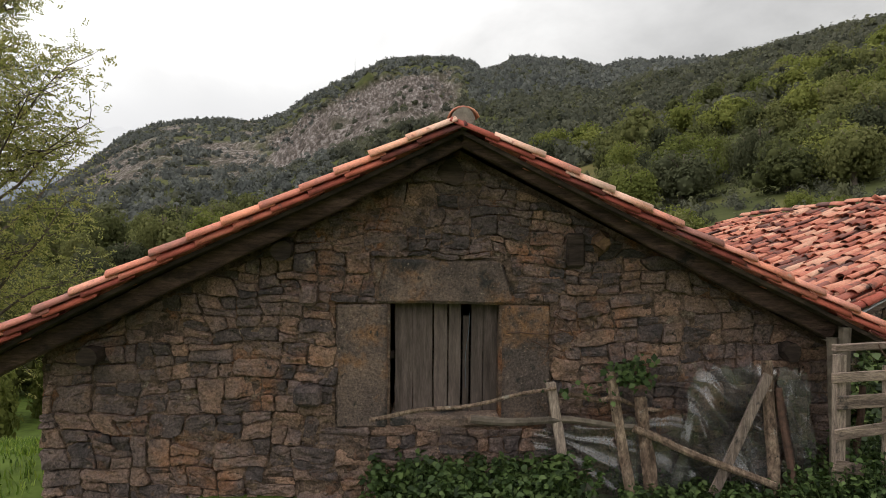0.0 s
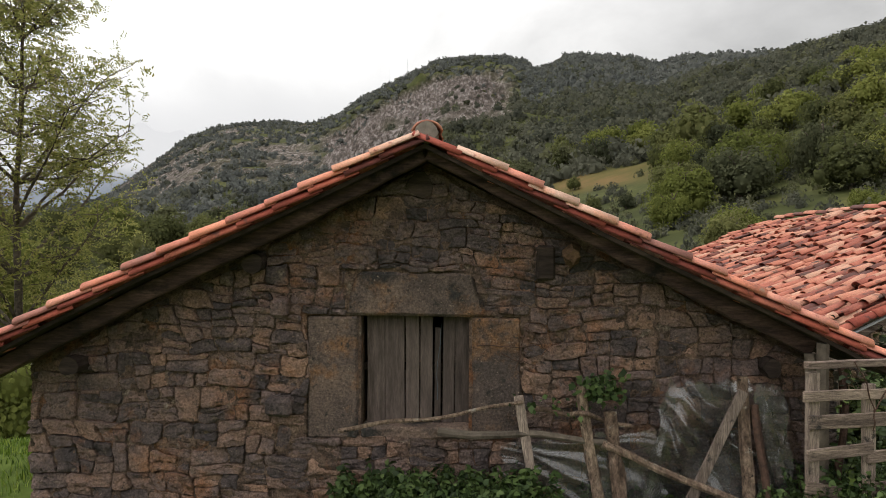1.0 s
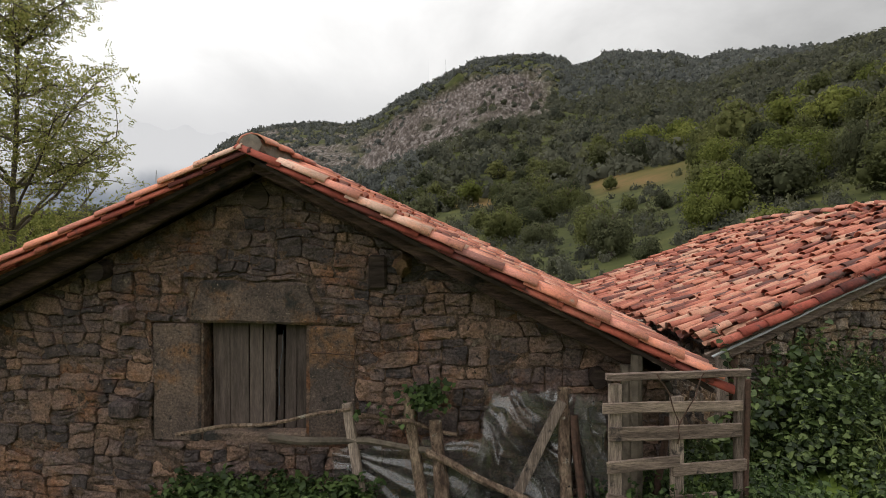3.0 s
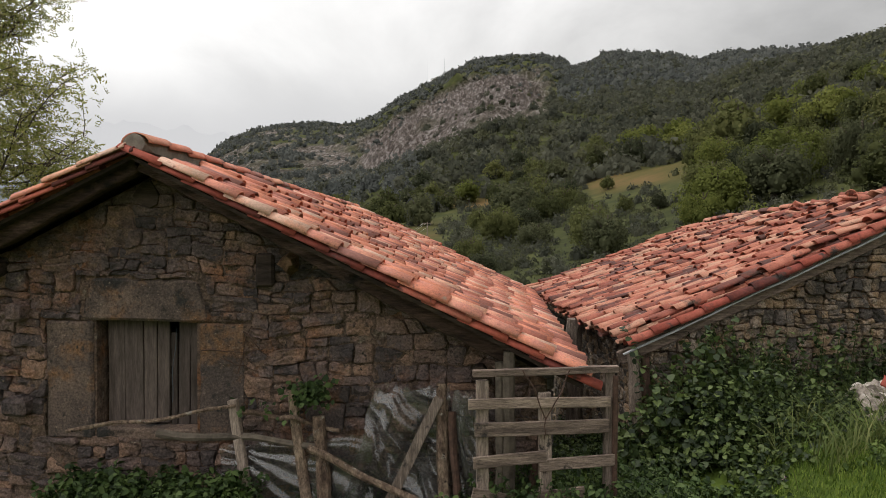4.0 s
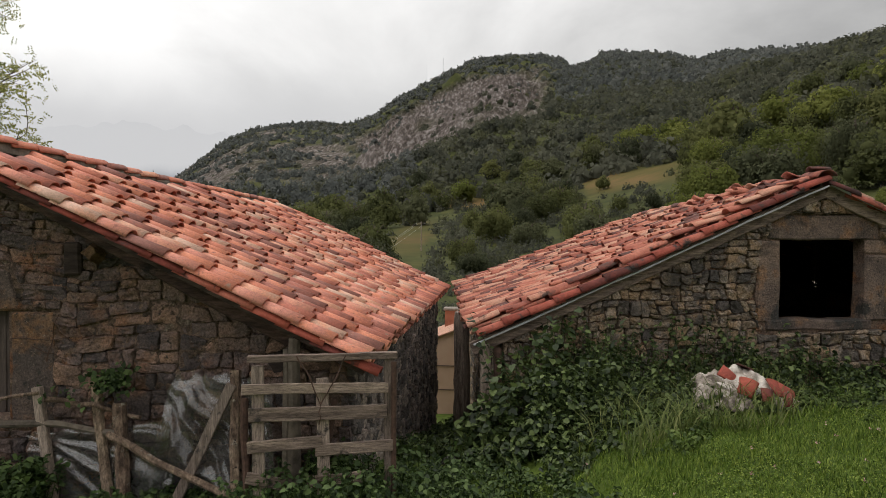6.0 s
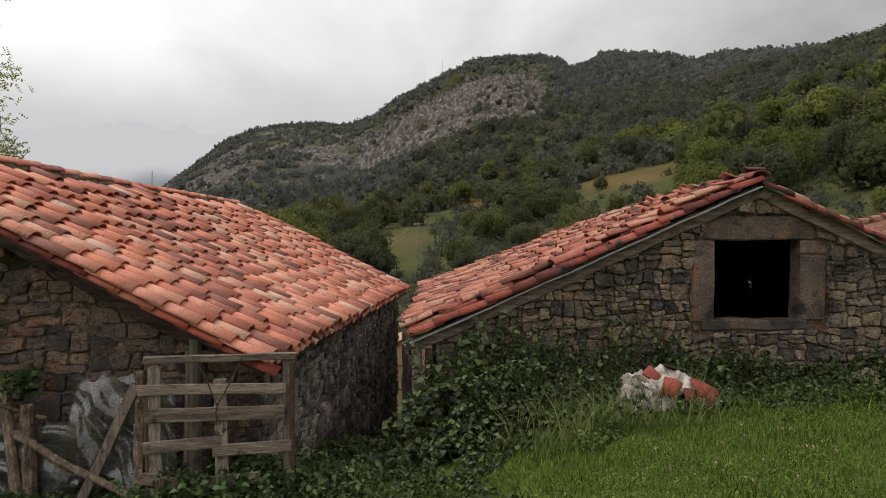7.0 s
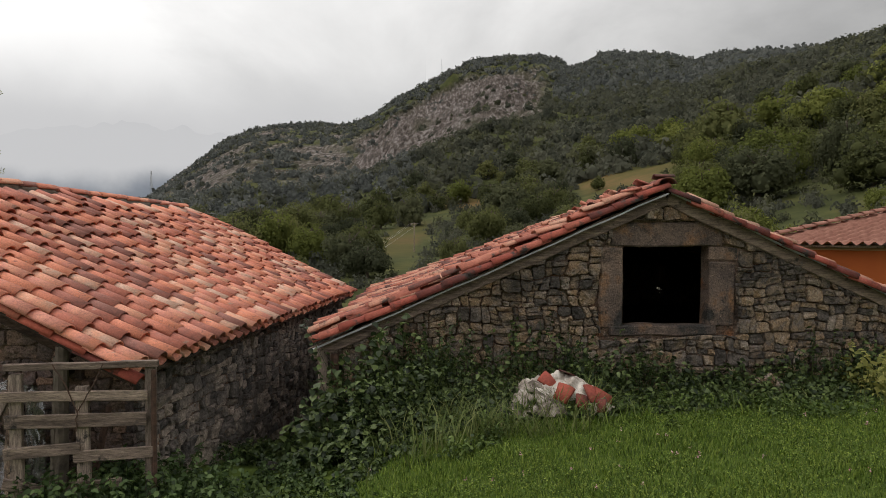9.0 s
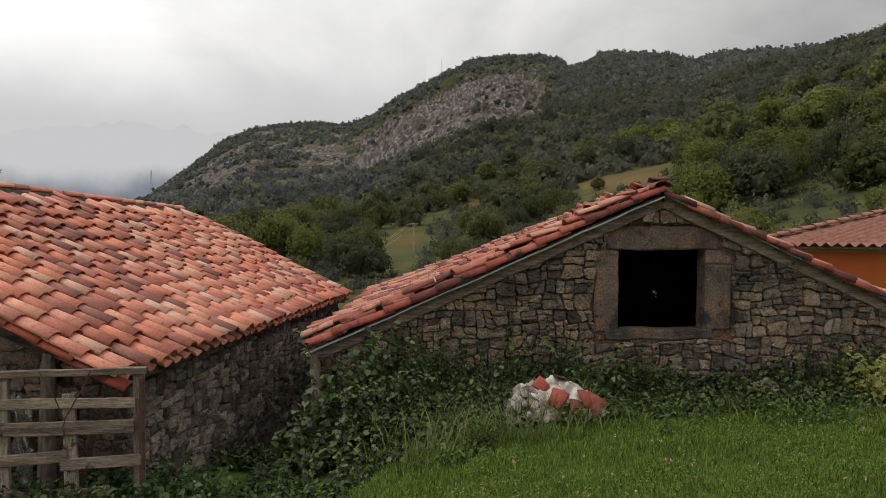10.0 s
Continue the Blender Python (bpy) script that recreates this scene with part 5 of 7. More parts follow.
def hillside_trees():
    # bearing, rise of the foot, height over distance, width over height, kind
    chosen = [(17.5, 6.0, 0.085, 1.15, 0), (20.0, 3.9, 0.085, 1.1, 1), (16.3, 4.2, 0.07, 0.95, 1), (22.0, 3.6, 0.07, 0.9, 1), (25.5, 4.2, 0.09, 0.75, 2),
              (-2.8, 2.3, 0.042, 1.1, 1), (-6.9, 0.5, 0.055, 1.0, 2), (-11.5, -3.2, 0.075, 1.1, 2), (-13.5, 0.2, 0.06, 1.1, 0), (-9.5, 0.7, 0.06, 0.9, 0),
              (-0.5, 2.0, 0.045, 1.0, 0), (3.0, 2.2, 0.05, 1.0, 0), (28.5, 7.2, 0.08, 1.1, 1), (30, 4.4, 0.09, 1.0, 1), (15.0, 4.6, 0.055, 1.0, 0), (6.0, 2.2, 0.03, 0.9, 2),
              (4.7, 1.6, 0.05, 1.0, 0), (9.5, 1.6, 0.03, 1.0, 0), (12.0, 1.9, 0.03, 1.1, 2), (8.2, 3.4, 0.025, 0.9, 0), (-17.3, -2.5, 0.085, 1.0, 1), (-20.5, -2.8, 0.09, 1.0, 0), (-14.6, -2.6, 0.07, 1.1, 1),
              (-24.5, -2.5, 0.085, 1.0, 0), (-28, -2.6, 0.10, 1.0, 1), (-31.5, -2.5, 0.085, 1.0, 0), (-35, -2.5, 0.09, 1.0, 1), (33, 6.0, 0.1, 1.0, 0)]
    mats = (OAK, LIME, FOREST)
    words = ("broad olive-green oak on the wooded hillside", "light yellow-green broadleaf tree on the hillside", "dark green tree among others on the hillside")
    for i, (az, el, hr, wh, k) in enumerate(chosen):
        x, y, rr = spot(az, el)
        hill_tree(x, y, hr * rr, hr * rr * wh, mats[k], i, words[k])
    r = random.Random(77)
    n = 0
    while n < 245:
        az, rr = r.uniform(-36, 37), math.sqrt(r.uniform(75 ** 2, 400 ** 2))
        x, y = CX + rr * math.sin(radians(az)), CY + rr * math.cos(radians(az))
        _, mead, _ = masks(np.array([x]), np.array([y]))
        if mead[0] > 0.25 and r.random() < 0.93:
            continue
        high = r.uniform(8.5, 15.0) * (0.6 if rr < 150 else 1.25 if az > 6 else 1)
        foot = float(ground_z(x, y))
        rise = math.degrees(math.atan2(foot + high * 0.75 - 2.3, rr))
        if (5.5 < az < 14.8 and rise > 3.2 + 0.1 * (az - 7) and rr < 345) or (-5 < az < 0.8 and rise > 2.0 and rr < 300):
            continue  # the pasture stays open
        if -9.6 < az < -5.4 and rise > -2.4 and rr < 330 and r.random() < 0.9:
            continue
        n += 1
        h = high
        k = r.choice((0, 1, 0, 2, 1, 0) if az > 8 else (0, 2, 2, 0, 2, 2))
        hill_tree(x, y, h, h * r.uniform(0.85, 1.3), mats[k], n + 40, words[k])


hillside_trees()


def far_forest():
    """The woods that cover the mountainsides, and the scrub on the limestone."""
    r = np.random.default_rng(5)
    temps = [join_arrays([crown_template(64, 300 + i, 10, clump=0.28, flat=0.36), (core_template(400 + i)[0] * 0.75, core_template(400 + i)[1])]) for i in range(6)]
    small = [join_arrays([crown_template(18, 320 + i, 6, clump=0.5, flat=0.34), (core_template(420 + i)[0] * 0.85, core_template(420 + i)[1])]) for i in range(6)]
    n = 14000
    az = r.uniform(-36, 38, n)
    rc = np.interp(az, *RIDGE_R)
    rr = np.sqrt(r.uniform(0, 1, n) * ((rc + 60) ** 2 - 330.0 ** 2) + 330.0 ** 2)
    x, y = CX + rr * np.sin(np.radians(az)), CY + rr * np.cos(np.radians(az))
    near, mead, rock = masks(x, y)
    z = ground_z(x, y)
    clump = fbm(x / 45, y / 45, 61)
    p = (1 - mead * 0.97) * np.clip(1 - rock * (1.0 - 0.75 * step(clump, 0.0, 0.25)), 0, 1) * (1 - 0.45 * (az < -10.5) * step(-clump, -0.15, 0.2))
    ok = r.uniform(size=n) < p
    x, y, z, rr, az, rock = x[ok], y[ok], z[ok], rr[ok], az[ok], rock[ok]
    size = (2.9 + 4.0 * r.uniform(size=len(x)) ** 1.6) * (1.6 - 0.45 * step(rr, 500, 1000)) * (1 - 0.5 * rock)
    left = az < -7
    # the farther woods take the colours with most haze in them
    for name, sel in (("hazed_forest", left | (rr > 700)), ("near_forest", ~(left | (rr > 700)))):
        for mat_i, mat in enumerate((HAZED_WOODS if name == "hazed_forest" else FOREST_FAR, FOREST_FAR if name == "hazed_forest" else OAK_FAR)):
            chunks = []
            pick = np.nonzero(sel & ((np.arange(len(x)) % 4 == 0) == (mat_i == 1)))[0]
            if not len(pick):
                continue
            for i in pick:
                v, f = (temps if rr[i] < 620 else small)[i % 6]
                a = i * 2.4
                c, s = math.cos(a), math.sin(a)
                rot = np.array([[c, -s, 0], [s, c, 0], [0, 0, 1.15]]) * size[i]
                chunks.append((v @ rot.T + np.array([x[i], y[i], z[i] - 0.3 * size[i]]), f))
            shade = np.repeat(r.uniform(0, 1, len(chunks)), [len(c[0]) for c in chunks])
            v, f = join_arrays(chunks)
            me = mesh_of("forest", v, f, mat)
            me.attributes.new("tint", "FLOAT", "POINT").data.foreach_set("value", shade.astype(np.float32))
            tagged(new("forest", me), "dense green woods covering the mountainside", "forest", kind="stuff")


far_forest()


def scrub():
    """Bushes and saplings that close the woodland floor between the nearer trees."""
    r = np.random.default_rng(8)
    temps = [join_arrays([crown_template(84, 340 + i, 11, clump=0.23, flat=0.4), (core_template(440 + i)[0] * 0.6, core_template(440 + i)[1])]) for i in range(6)]
    n = 2200
    az, rr = r.uniform(-37, 38, n), r.uniform(50.0, 420.0, n)
    x, y = CX + rr * np.sin(np.radians(az)), CY + rr * np.cos(np.radians(az))
    _, mead, _ = masks(x, y)
    ok = (r.uniform(size=n) > mead * 0.97) & ~((x > 12) & (y < 32))
    x, y = x[ok], y[ok]
    z = ground_z(x, y)
    bear, rise = np.degrees(np.arctan2(x - CX, y - CY)), np.degrees(np.arctan2(z + 2.0 - 2.3, np.hypot(x - CX, y - CY)))
    ok = ~((bear > -9.4) & (bear < -5.6) & (rise > -2.4) & (rise < 0.9) & (r.uniform(size=len(x)) < 0.88))
    x, y, z = x[ok], y[ok], z[ok]
    size = (1.5 + 2.6 * r.uniform(size=len(x)) ** 1.6) * (0.45 + 0.55 * step(np.hypot(x - CX, y - CY), 70, 190))
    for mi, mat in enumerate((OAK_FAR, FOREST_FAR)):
        chunks = []
        for i in range(len(x)):
            if (0, 1, 1, 1, 1, 0)[i % 6] != mi:
                continue
            v, f = temps[i % 5]
            a = i * 2.4
            turn = np.array([[math.cos(a), -math.sin(a), 0], [math.sin(a), math.cos(a), 0], [0, 0, 1.25]]) * size[i]
            chunks.append((v @ turn.T + np.array([x[i], y[i], z[i] - 0.25 * size[i]]), f))
        shade = np.repeat(r.uniform(0, 1, len(chunks)), [len(c[0]) for c in chunks])
        v, f = join_arrays(chunks)
        me = mesh_of("scrub", v, f, mat)
        me.attributes.new("tint", "FLOAT", "POINT").data.foreach_set("value", shade.astype(np.float32))
        tagged(new("scrub", me), "mixed green bushes between the valley trees", "bushes", kind="stuff")


scrub()


def ash_tree():
    """The tall ash beside the first barn: trunk, ascending limbs, twigs and sprays of narrow leaflets."""
    bx, by = -12.4, 20.6
    bz = float(ground_z(bx, by))
    t = thing("ash_tree", "tall ash tree with airy yellow-green leaves beside the barn", "tree", (bx, by, bz))
    r = random.Random(9)
    nr = np.random.default_rng(9)
    top = Vector((0.6, 0, 13.5))
    trunk = bent((0, 0, -0.3), top, 10, 0.35, 4)
    vs, fs = tube(trunk, [0.14 * (1 - 0.09 * i) for i in range(11)], 9, 0.2, 1)
    part("trunk", mesh_of("trunk", vs, fs), BARK, t)
    cs, dirs = [], []
    for i in range(54):
        h = 0.14 + 0.85 * (i / 54)
        p = Vector(trunk[min(10, int(h * 10))])
        a = i * 2.399 + r.uniform(-0.3, 0.3)
        reach = (2.9 * math.sin(math.pi * min(1, 0.22 + h * 0.76)) + 0.6) * r.uniform(0.7, 1.05)
        end = p + Vector((math.cos(a) * reach, math.sin(a) * reach, reach * r.uniform(0.3, 1.15)))
        pts = bent(p, end, 7, 0.3, i + 3)
        v2, f2 = tube(pts, [0.07 * (1 - h * 0.5) * (1 - 0.12 * q) for q in range(8)], 6, 0.1, i)
        ob = part("limb", mesh_of("limb", v2, f2), BARK, t)
        tv, tf = [], []
        for k in range(15):
            u = 0.34 + 0.66 * (k + r.random()) / 15
            q = pts[min(7, int(u * 7))].lerp(pts[min(7, int(u * 7) + 1)], (u * 7) % 1)
            d = Vector((r.gauss(0, 1), r.gauss(0, 1), r.gauss(0.35, 0.6))).normalized()
            e = q + d * r.uniform(0.5, 1.15)
            tw = bent(q, e, 3, 0.08, i * 15 + k)
            v3, f3 = tube(tw, [0.014, 0.011, 0.008, 0.004], 4)
            o = len(tv)
            tv += v3
            tf += [tuple(w + o for w in f) for f in f3]
            for s in range(9):
                w = r.uniform(0.3, 1.3)
                c = q.lerp(e, w) + Vector((r.gauss(0, 0.26), r.gauss(0, 0.26), r.gauss(0, 0.30)))
                cs.append(c)
                dirs.append(d)
        part("twig", mesh_of("twig", tv, tf), BARK, ob)
    # each spray: leaflets along a drooping stalk
    chunks = []
    for c, d in zip(cs, dirs):
        st = np.array(Vector((d.x + r.gauss(0, 1.0), d.y + r.gauss(0, 1.0), d.z + r.gauss(-0.4, 0.7))).normalized())
        sd = unit(np.cross(st, np.array([0, 0, 1.0])) + 1e-6)
        k = 7
        w = np.linspace(-0.13, 0.13, k)[:, None]
        side = np.where(np.arange(k)[:, None] % 2 == 0, 1.0, -1.0)
        cc = np.array(c) + st * w + sd * side * 0.045
        nn = unit(np.cross(st, sd)[None, :] + nr.normal(size=(k, 3)) * 0.9 + np.array([0.0, -0.35, 0.0]))
        chunks.append(leaf_arrays(cc, nn, nr.uniform(0.085, 0.135, k), nr, 0.40, 0.2))
    brown = [c.x < -0.9 + 0.8 * math.sin(c.z * 1.1) + r.gauss(0, 0.35) for c in cs]
    for mat, pick in ((ASH, False), (ASH_BROWN, True)):
        v, f = join_arrays([q for q, b in zip(chunks, brown) if b == pick])
        part("crown", mesh_of("crown", v, f, mat), None, t, "browning leaves" if pick else "")


ash_tree()


def copse():
    """Lower trees beyond the first barn, round the foot of the ash."""
    r = random.Random(15)
    crowns = [mesh_of("crown", *join_arrays([crown_template(4600, 500 + i, 18, clump=0.10, blob=0.6), (core_template(520 + i)[0] * 0.6, core_template(520 + i)[1])]), (LIME, LIME, OAK)[i], smooth=True) for i in range(3)]
    for i, (x, y, h, w, k) in enumerate(((-16.5, 24, 7.5, 5.0, 0), (-13.2, 27, 5.0, 5.0, 2), (-17.5, 19, 9.5, 5.0, 0), (-10.5, 29, 3.8, 4.6, 1), (-9.0, 33, 3.9, 4.6, 0), (-14.5, 33, 5.0, 6.0, 2), (-7.0, 37, 3.9, 5.0, 1),
                                         (-20, 30, 9.0, 6.5, 0), (-11.5, 39, 5.0, 5.6, 0), (-12.0, 17.8, 3.0, 3.2, 2), (-9.8, 21.5, 2.6, 3.0, 0), (-15.0, 15.0, 3.6, 3.4, 2), (-8.8, 15.0, 2.2, 2.2, 0))):
        z = float(ground_z(x, y))
        t = thing("tree", ("bushy olive-green tree behind the barn", "light green tree behind the barn", "dark green bushy tree behind the barn")[k], "tree", (x, y, z - 0.2), group="trees behind the barn")
        part("trunk", TRUNKS[i % 3], BARK, t, m=Matrix.Diagonal((h, h, h, 1)))
        part("crown", crowns[k], None, t, m=pose(0, 0, h * 0.1, 0, 0, r.uniform(0, 360)) @ Matrix.Diagonal((w / 2, w / 2, h * 0.64, 1)))


copse()


# ---- undergrowth ----
def scatter(n, x0, x1, y0, y1, seed, keep=None):
    r = np.random.default_rng(seed)
    x, y = r.uniform(x0, x1, n), r.uniform(y0, y1, n)
    if keep is not None:
        k = keep(x, y)
        x, y = x[k], y[k]
    return x, y, r


def round_leaves(c, nrm, size, r, aspect=0.6, droop=0.15):
    """Leaves with rounded sides and a pointed tip, cupped along the rib."""
    n = len(c)
    t = unit(np.cross(nrm, r.normal(size=(n, 3))))
    s = np.cross(nrm, t)
    L = np.asarray(size).reshape(-1, 1)
    w, up = L * aspect * 0.5, nrm * L * 0.09
    pts = [c - t * L * 0.5, c - t * L * 0.22 + s * w * 0.9 + up, c + t * L * 0.16 + s * w * 0.85 + up * 0.7, c + t * L * 0.5 - nrm * L * droop,
           c + t * L * 0.16 - s * w * 0.85 + up * 0.7, c - t * L * 0.22 - s * w * 0.9 + up]
    return np.stack(pts, axis=1).reshape(-1, 3), np.arange(6 * n).reshape(n, 6)


def foliage(name, label, x, y, top, r, size, mat, category="undergrowth", per=14, lean=0.25, stalk=True, aspect=0.62):
    """Leafy plants: a stalk at each (x, y), leaves in turns up to the height top."""
    z = ground_z(x, y)
    n = len(x)
    dx, dy = r.normal(size=n) * lean, r.normal(size=n) * lean
    chunks = []
    for k in range(per):
        w = (k + r.uniform(0, 1, n)) / per
        w = np.sqrt(w)
        a = r.uniform(0, 2 * np.pi, n)
        rad = size * (0.4 + 0.9 * (1 - w)) * r.uniform(0.5, 1.3, n)
        c = np.stack([x + dx * w * top + np.cos(a) * rad, y + dy * w * top + np.sin(a) * rad, z + w * top], -1)
        nrm = unit(np.stack([np.cos(a) * 0.55, np.sin(a) * 0.55, np.ones(n)], -1) + r.normal(size=(n, 3)) * 0.35)
        chunks.append(round_leaves(c, nrm, size * r.uniform(0.6, 1.25, n), r, aspect, 0.25))
    if stalk:
        w = 0.004
        b = np.stack([x, y, z - 0.02], -1)
        e = np.stack([x + dx * top, y + dy * top, z + top], -1)
        s = np.array([w, 0, 0])
        h = (b + e) / 2
        v = np.stack([b - s, b + s, h + s * 0.8, e + s * 0.4, e - s * 0.4, h - s * 0.8], 1).reshape(-1, 3)
        chunks.append((v, np.arange(6 * n).reshape(n, 6)))
    v, f = join_arrays(chunks)
    return tagged(new(name, mesh_of(name, v, f, mat)), label, category, kind="stuff")


def blades(name, label, x, y, h, r, mat, width=0.004, bend=0.5):
    z = ground_z(x, y)
    n = len(x)
    a = r.uniform(0, 2 * np.pi, n)
    d = np.stack([np.cos(a), np.sin(a), 0 * a], -1)
    s = np.stack([-np.sin(a), np.cos(a), 0 * a], -1) * width * r.uniform(0.7, 1.4, n)[:, None]
    p = np.stack([x, y, z - 0.01], -1)
    k = (bend * r.uniform(0.3, 1.4, n) * h)[:, None]
    up = np.array([0, 0, 1.0])
    m = p + up * (h * 0.6)[:, None] + d * k * 0.35
    t = p + up * (h * 0.95)[:, None] + d * k
    v = np.stack([p - s, p + s, m + s * 0.8, m - s * 0.8, t], 1).reshape(-1, 3)
    o = np.arange(n) * 5
    fs = np.concatenate([np.stack([o, o + 1, o + 2], -1), np.stack([o, o + 2, o + 3], -1), np.stack([o + 3, o + 2, o + 4], -1)])
    return tagged(new(name, mesh_of(name, v, fs, mat)), label, "grass", kind="stuff")


def lawn_edge(x):
    """How far back the mown lawn reaches before the brambles begin."""
    return np.interp(x, [4.5, 5.2, 6.0, 7.0, 8.0, 9.0, 10, 12], [6.9, 7.2, 7.8, 8.3, 8.55, 8.75, 9.0, 9.4])


FLOWER = shader("clover_flower", [(0.3, (0.45, 0.20, 0.24)), (0.7, (0.65, 0.48, 0.46))], scale=3, islands=True, spread=0.6, bump=0)


def undergrowth():
    x, y, r = scatter(120000, 4.3, 12.0, 5.7, 9.3, 31, lambda a, b: (b < lawn_edge(a) + 0.15))
    h = (0.02 + 0.035 * r.uniform(size=len(x))) * (1 + 1.7 * np.clip(fbm(x * 1.7, y * 1.7, 71) + 0.12, 0, 1) ** 1.4)
    blades("lawn_grass", "short bright green lawn grass", x, y, h, r, GRASS, 0.0035)
    x, y, r = scatter(20000, 4.6, 12.0, 5.7, 9.3, 32, lambda a, b: (b < lawn_edge(a)) & (fbm(a * 1.1, b * 1.1, 73) + 0.6 * vnoise(a * 5, b * 5, 75) > 0.02))
    foliage("clover", "low clover and plantain leaves in the lawn", x, y, 0.025 + 0.05 * r.uniform(size=len(x)) * (1 + 1.5 * np.clip(fbm(x * 1.7, y * 1.7, 71), 0, 1)), r, 0.015, GRASS, "clover", per=4, stalk=False, aspect=0.9)
    x, y, r = scatter(2400, 5.2, 7.4, 7.0, 9.0, 33, lambda a, b: (np.abs(b - lawn_edge(a) - 0.05) < 0.5) & (vnoise(a * 2.6, b * 2.6, 87) > -0.1))
    blades("tall_grass", "tufts of long grass at the foot of the brambles", x, y, r.uniform(0.16, 0.42, len(x)), r, DRYGRASS, 0.005, 1.2)
    x, y, r = scatter(5200, 5.0, 11.8, 7.0, 9.7, 45, lambda a, b: (np.abs(b - lawn_edge(a) - 0.08) < 0.34) & (vnoise(a * 3, b * 3, 85) > 0.0))
    blades("rough_grass", "longer green grass along the edge of the lawn", x, y, r.uniform(0.05, 0.19, len(x)), r, GRASS, 0.0045, 0.9)
    x, y, r = scatter(5200, 4.8, 11.8, 6.6, 9.7, 46, lambda a, b: (np.abs(b - lawn_edge(a) + 0.1) < 0.5 + 0.25 * vnoise(a * 1.3, b * 1.3, 91)) & (vnoise(a * 2.4, b * 2.4, 89) > 0.0))
    foliage("weeds", "low leafy weeds where the lawn meets the brambles", x, y, 0.05 + 0.14 * r.uniform(size=len(x)) ** 1.5, r, 0.042, WEED, "weeds", per=7)
    x, y, r = scatter(260, 6.0, 11.5, 8.2, 9.6, 34, lambda a, b: np.abs(b - lawn_edge(a) - 0.3) < 0.5)
    blades("tall_grass", "tufts of long grass at the foot of the brambles", x, y, r.uniform(0.12, 0.3, len(x)), r, DRYGRASS, 0.005, 0.9)
    x, y, r = scatter(55, 5.2, 11.0, 5.9, 8.6, 42, lambda a, b: b < lawn_edge(a) - 0.1)
    z = ground_z(x, y) + 0.09
    c = np.stack([x, y, z], -1)
    v, f = join_arrays([leaf_arrays(c + r.normal(size=(len(x), 3)) * 0.008, unit(r.normal(size=(len(x), 3))), np.full(len(x), 0.013), r, 0.9) for _ in range(7)])
    tagged(new("clover_flowers", mesh_of("clover_flowers", v, f, FLOWER)), "small pale pink clover flowers in the lawn", "flowers", kind="stuff")
    # brambles and ivy up to the second barn's wall
    wall = lambda a: 9.86 + (a - 8.2) * 0.2

    def belt(a, b):
        return (b > lawn_edge(a) + 0.16 * vnoise(a * 2.2, b * 2.2, 81)) & (b < wall(a) - 0.06) & (np.hypot((a - 6.95) / 0.75, (b - 8.72) / 0.5) > 0.55)

    x, y, r = scatter(4600, 4.9, 12.2, 7.0, 10.6, 35, belt)
    up = (y - lawn_edge(x)) / np.maximum(wall(x) - lawn_edge(x), 0.1)
    shape = np.interp(x, [4.9, 5.6, 6.4, 7.2, 8.0, 8.6, 9.2, 10, 10.8, 12], [0.95, 0.85, 0.78, 0.72, 0.45, 0.26, 0.36, 0.6, 0.75, 0.8])
    foliage("brambles", "tangled green brambles growing against the barn wall", x, y, (0.07 + shape * np.clip(up, 0, 1) ** 1.15 * (0.85 + 0.5 * vnoise(x * 3, y * 3, 83))) * r.uniform(0.4, 1.15, len(x)), r, 0.064, LEAF, "brambles", per=10)
    # hazel bush in the lane mouth
    x, y, r = scatter(270, 4.1, 5.9, 7.5, 9.05, 36, lambda a, b: (np.hypot((a - 4.95) / 0.85, (b - 8.4) / 0.75) < 1) & (b < wall(a) - 0.1))
    hgt = (1.42 - 1.15 * np.hypot((x - 4.8) / 0.8, (y - 8.65) / 0.7)) * r.uniform(0.35, 1.1, len(x)) ** 1.2
    foliage("hazel_bush", "leafy dark green hazel bush at the barn corner", x, y, np.maximum(hgt, 0.22), r, 0.088, LEAF, "bush", per=15, aspect=0.9)
    # nettles in front of the first barn and round the gate
    x, y, r = scatter(420, -0.65, 0.95, 6.05, 6.75, 37, lambda a, b: np.hypot((a - 0.2) / 0.85, (b - 6.55) / 0.5) < 1)
    foliage("nettles", "dense dark green nettles at the foot of the wall", x, y, 0.42 * r.uniform(0.6, 1.05, len(x)), r, 0.065, NETTLE, "nettles", per=16)
    x, y, r = scatter(1500, 1.3, 4.7, 5.6, 6.9, 38, lambda a, b: (b < 6.75 - 0.25 * np.sin(a * 3)) & (a + 0.2 * b < 5.6) & (b > 6.25 - 0.35 * step(a, 2.2, 3.0)))
    top = (0.22 + 0.30 * step(x, 2.3, 3.0)) * r.uniform(0.5, 1.1, len(x))
    foliage("nettles", "nettles and bindweed growing through the slatted gate", x, y, top, r, 0.055, NETTLE, "nettles", per=14)
    x, y, r = scatter(520, 3.4, 5.4, 6.4, 8.6, 39, lambda a, b: (a > 3.85 + 0.12 * (b - 6)) & (a < 4.6 + 0.5 * (8 - b)) )
    foliage("lane_weeds", "weeds and nettles filling the lane mouth", x, y, 0.15 * r.uniform(0.4, 1.2, len(x)), r, 0.055, NETTLE, "weeds", per=11)
    x, y, r = scatter(900, 3.4, 4.5, 8.4, 13.5, 40)
    foliage("lane_weeds", "weeds along the sunken lane between the barns", x, y, 0.22 * r.uniform(0.5, 1.2, len(x)), r, 0.06, LEAF, "weeds", per=9)
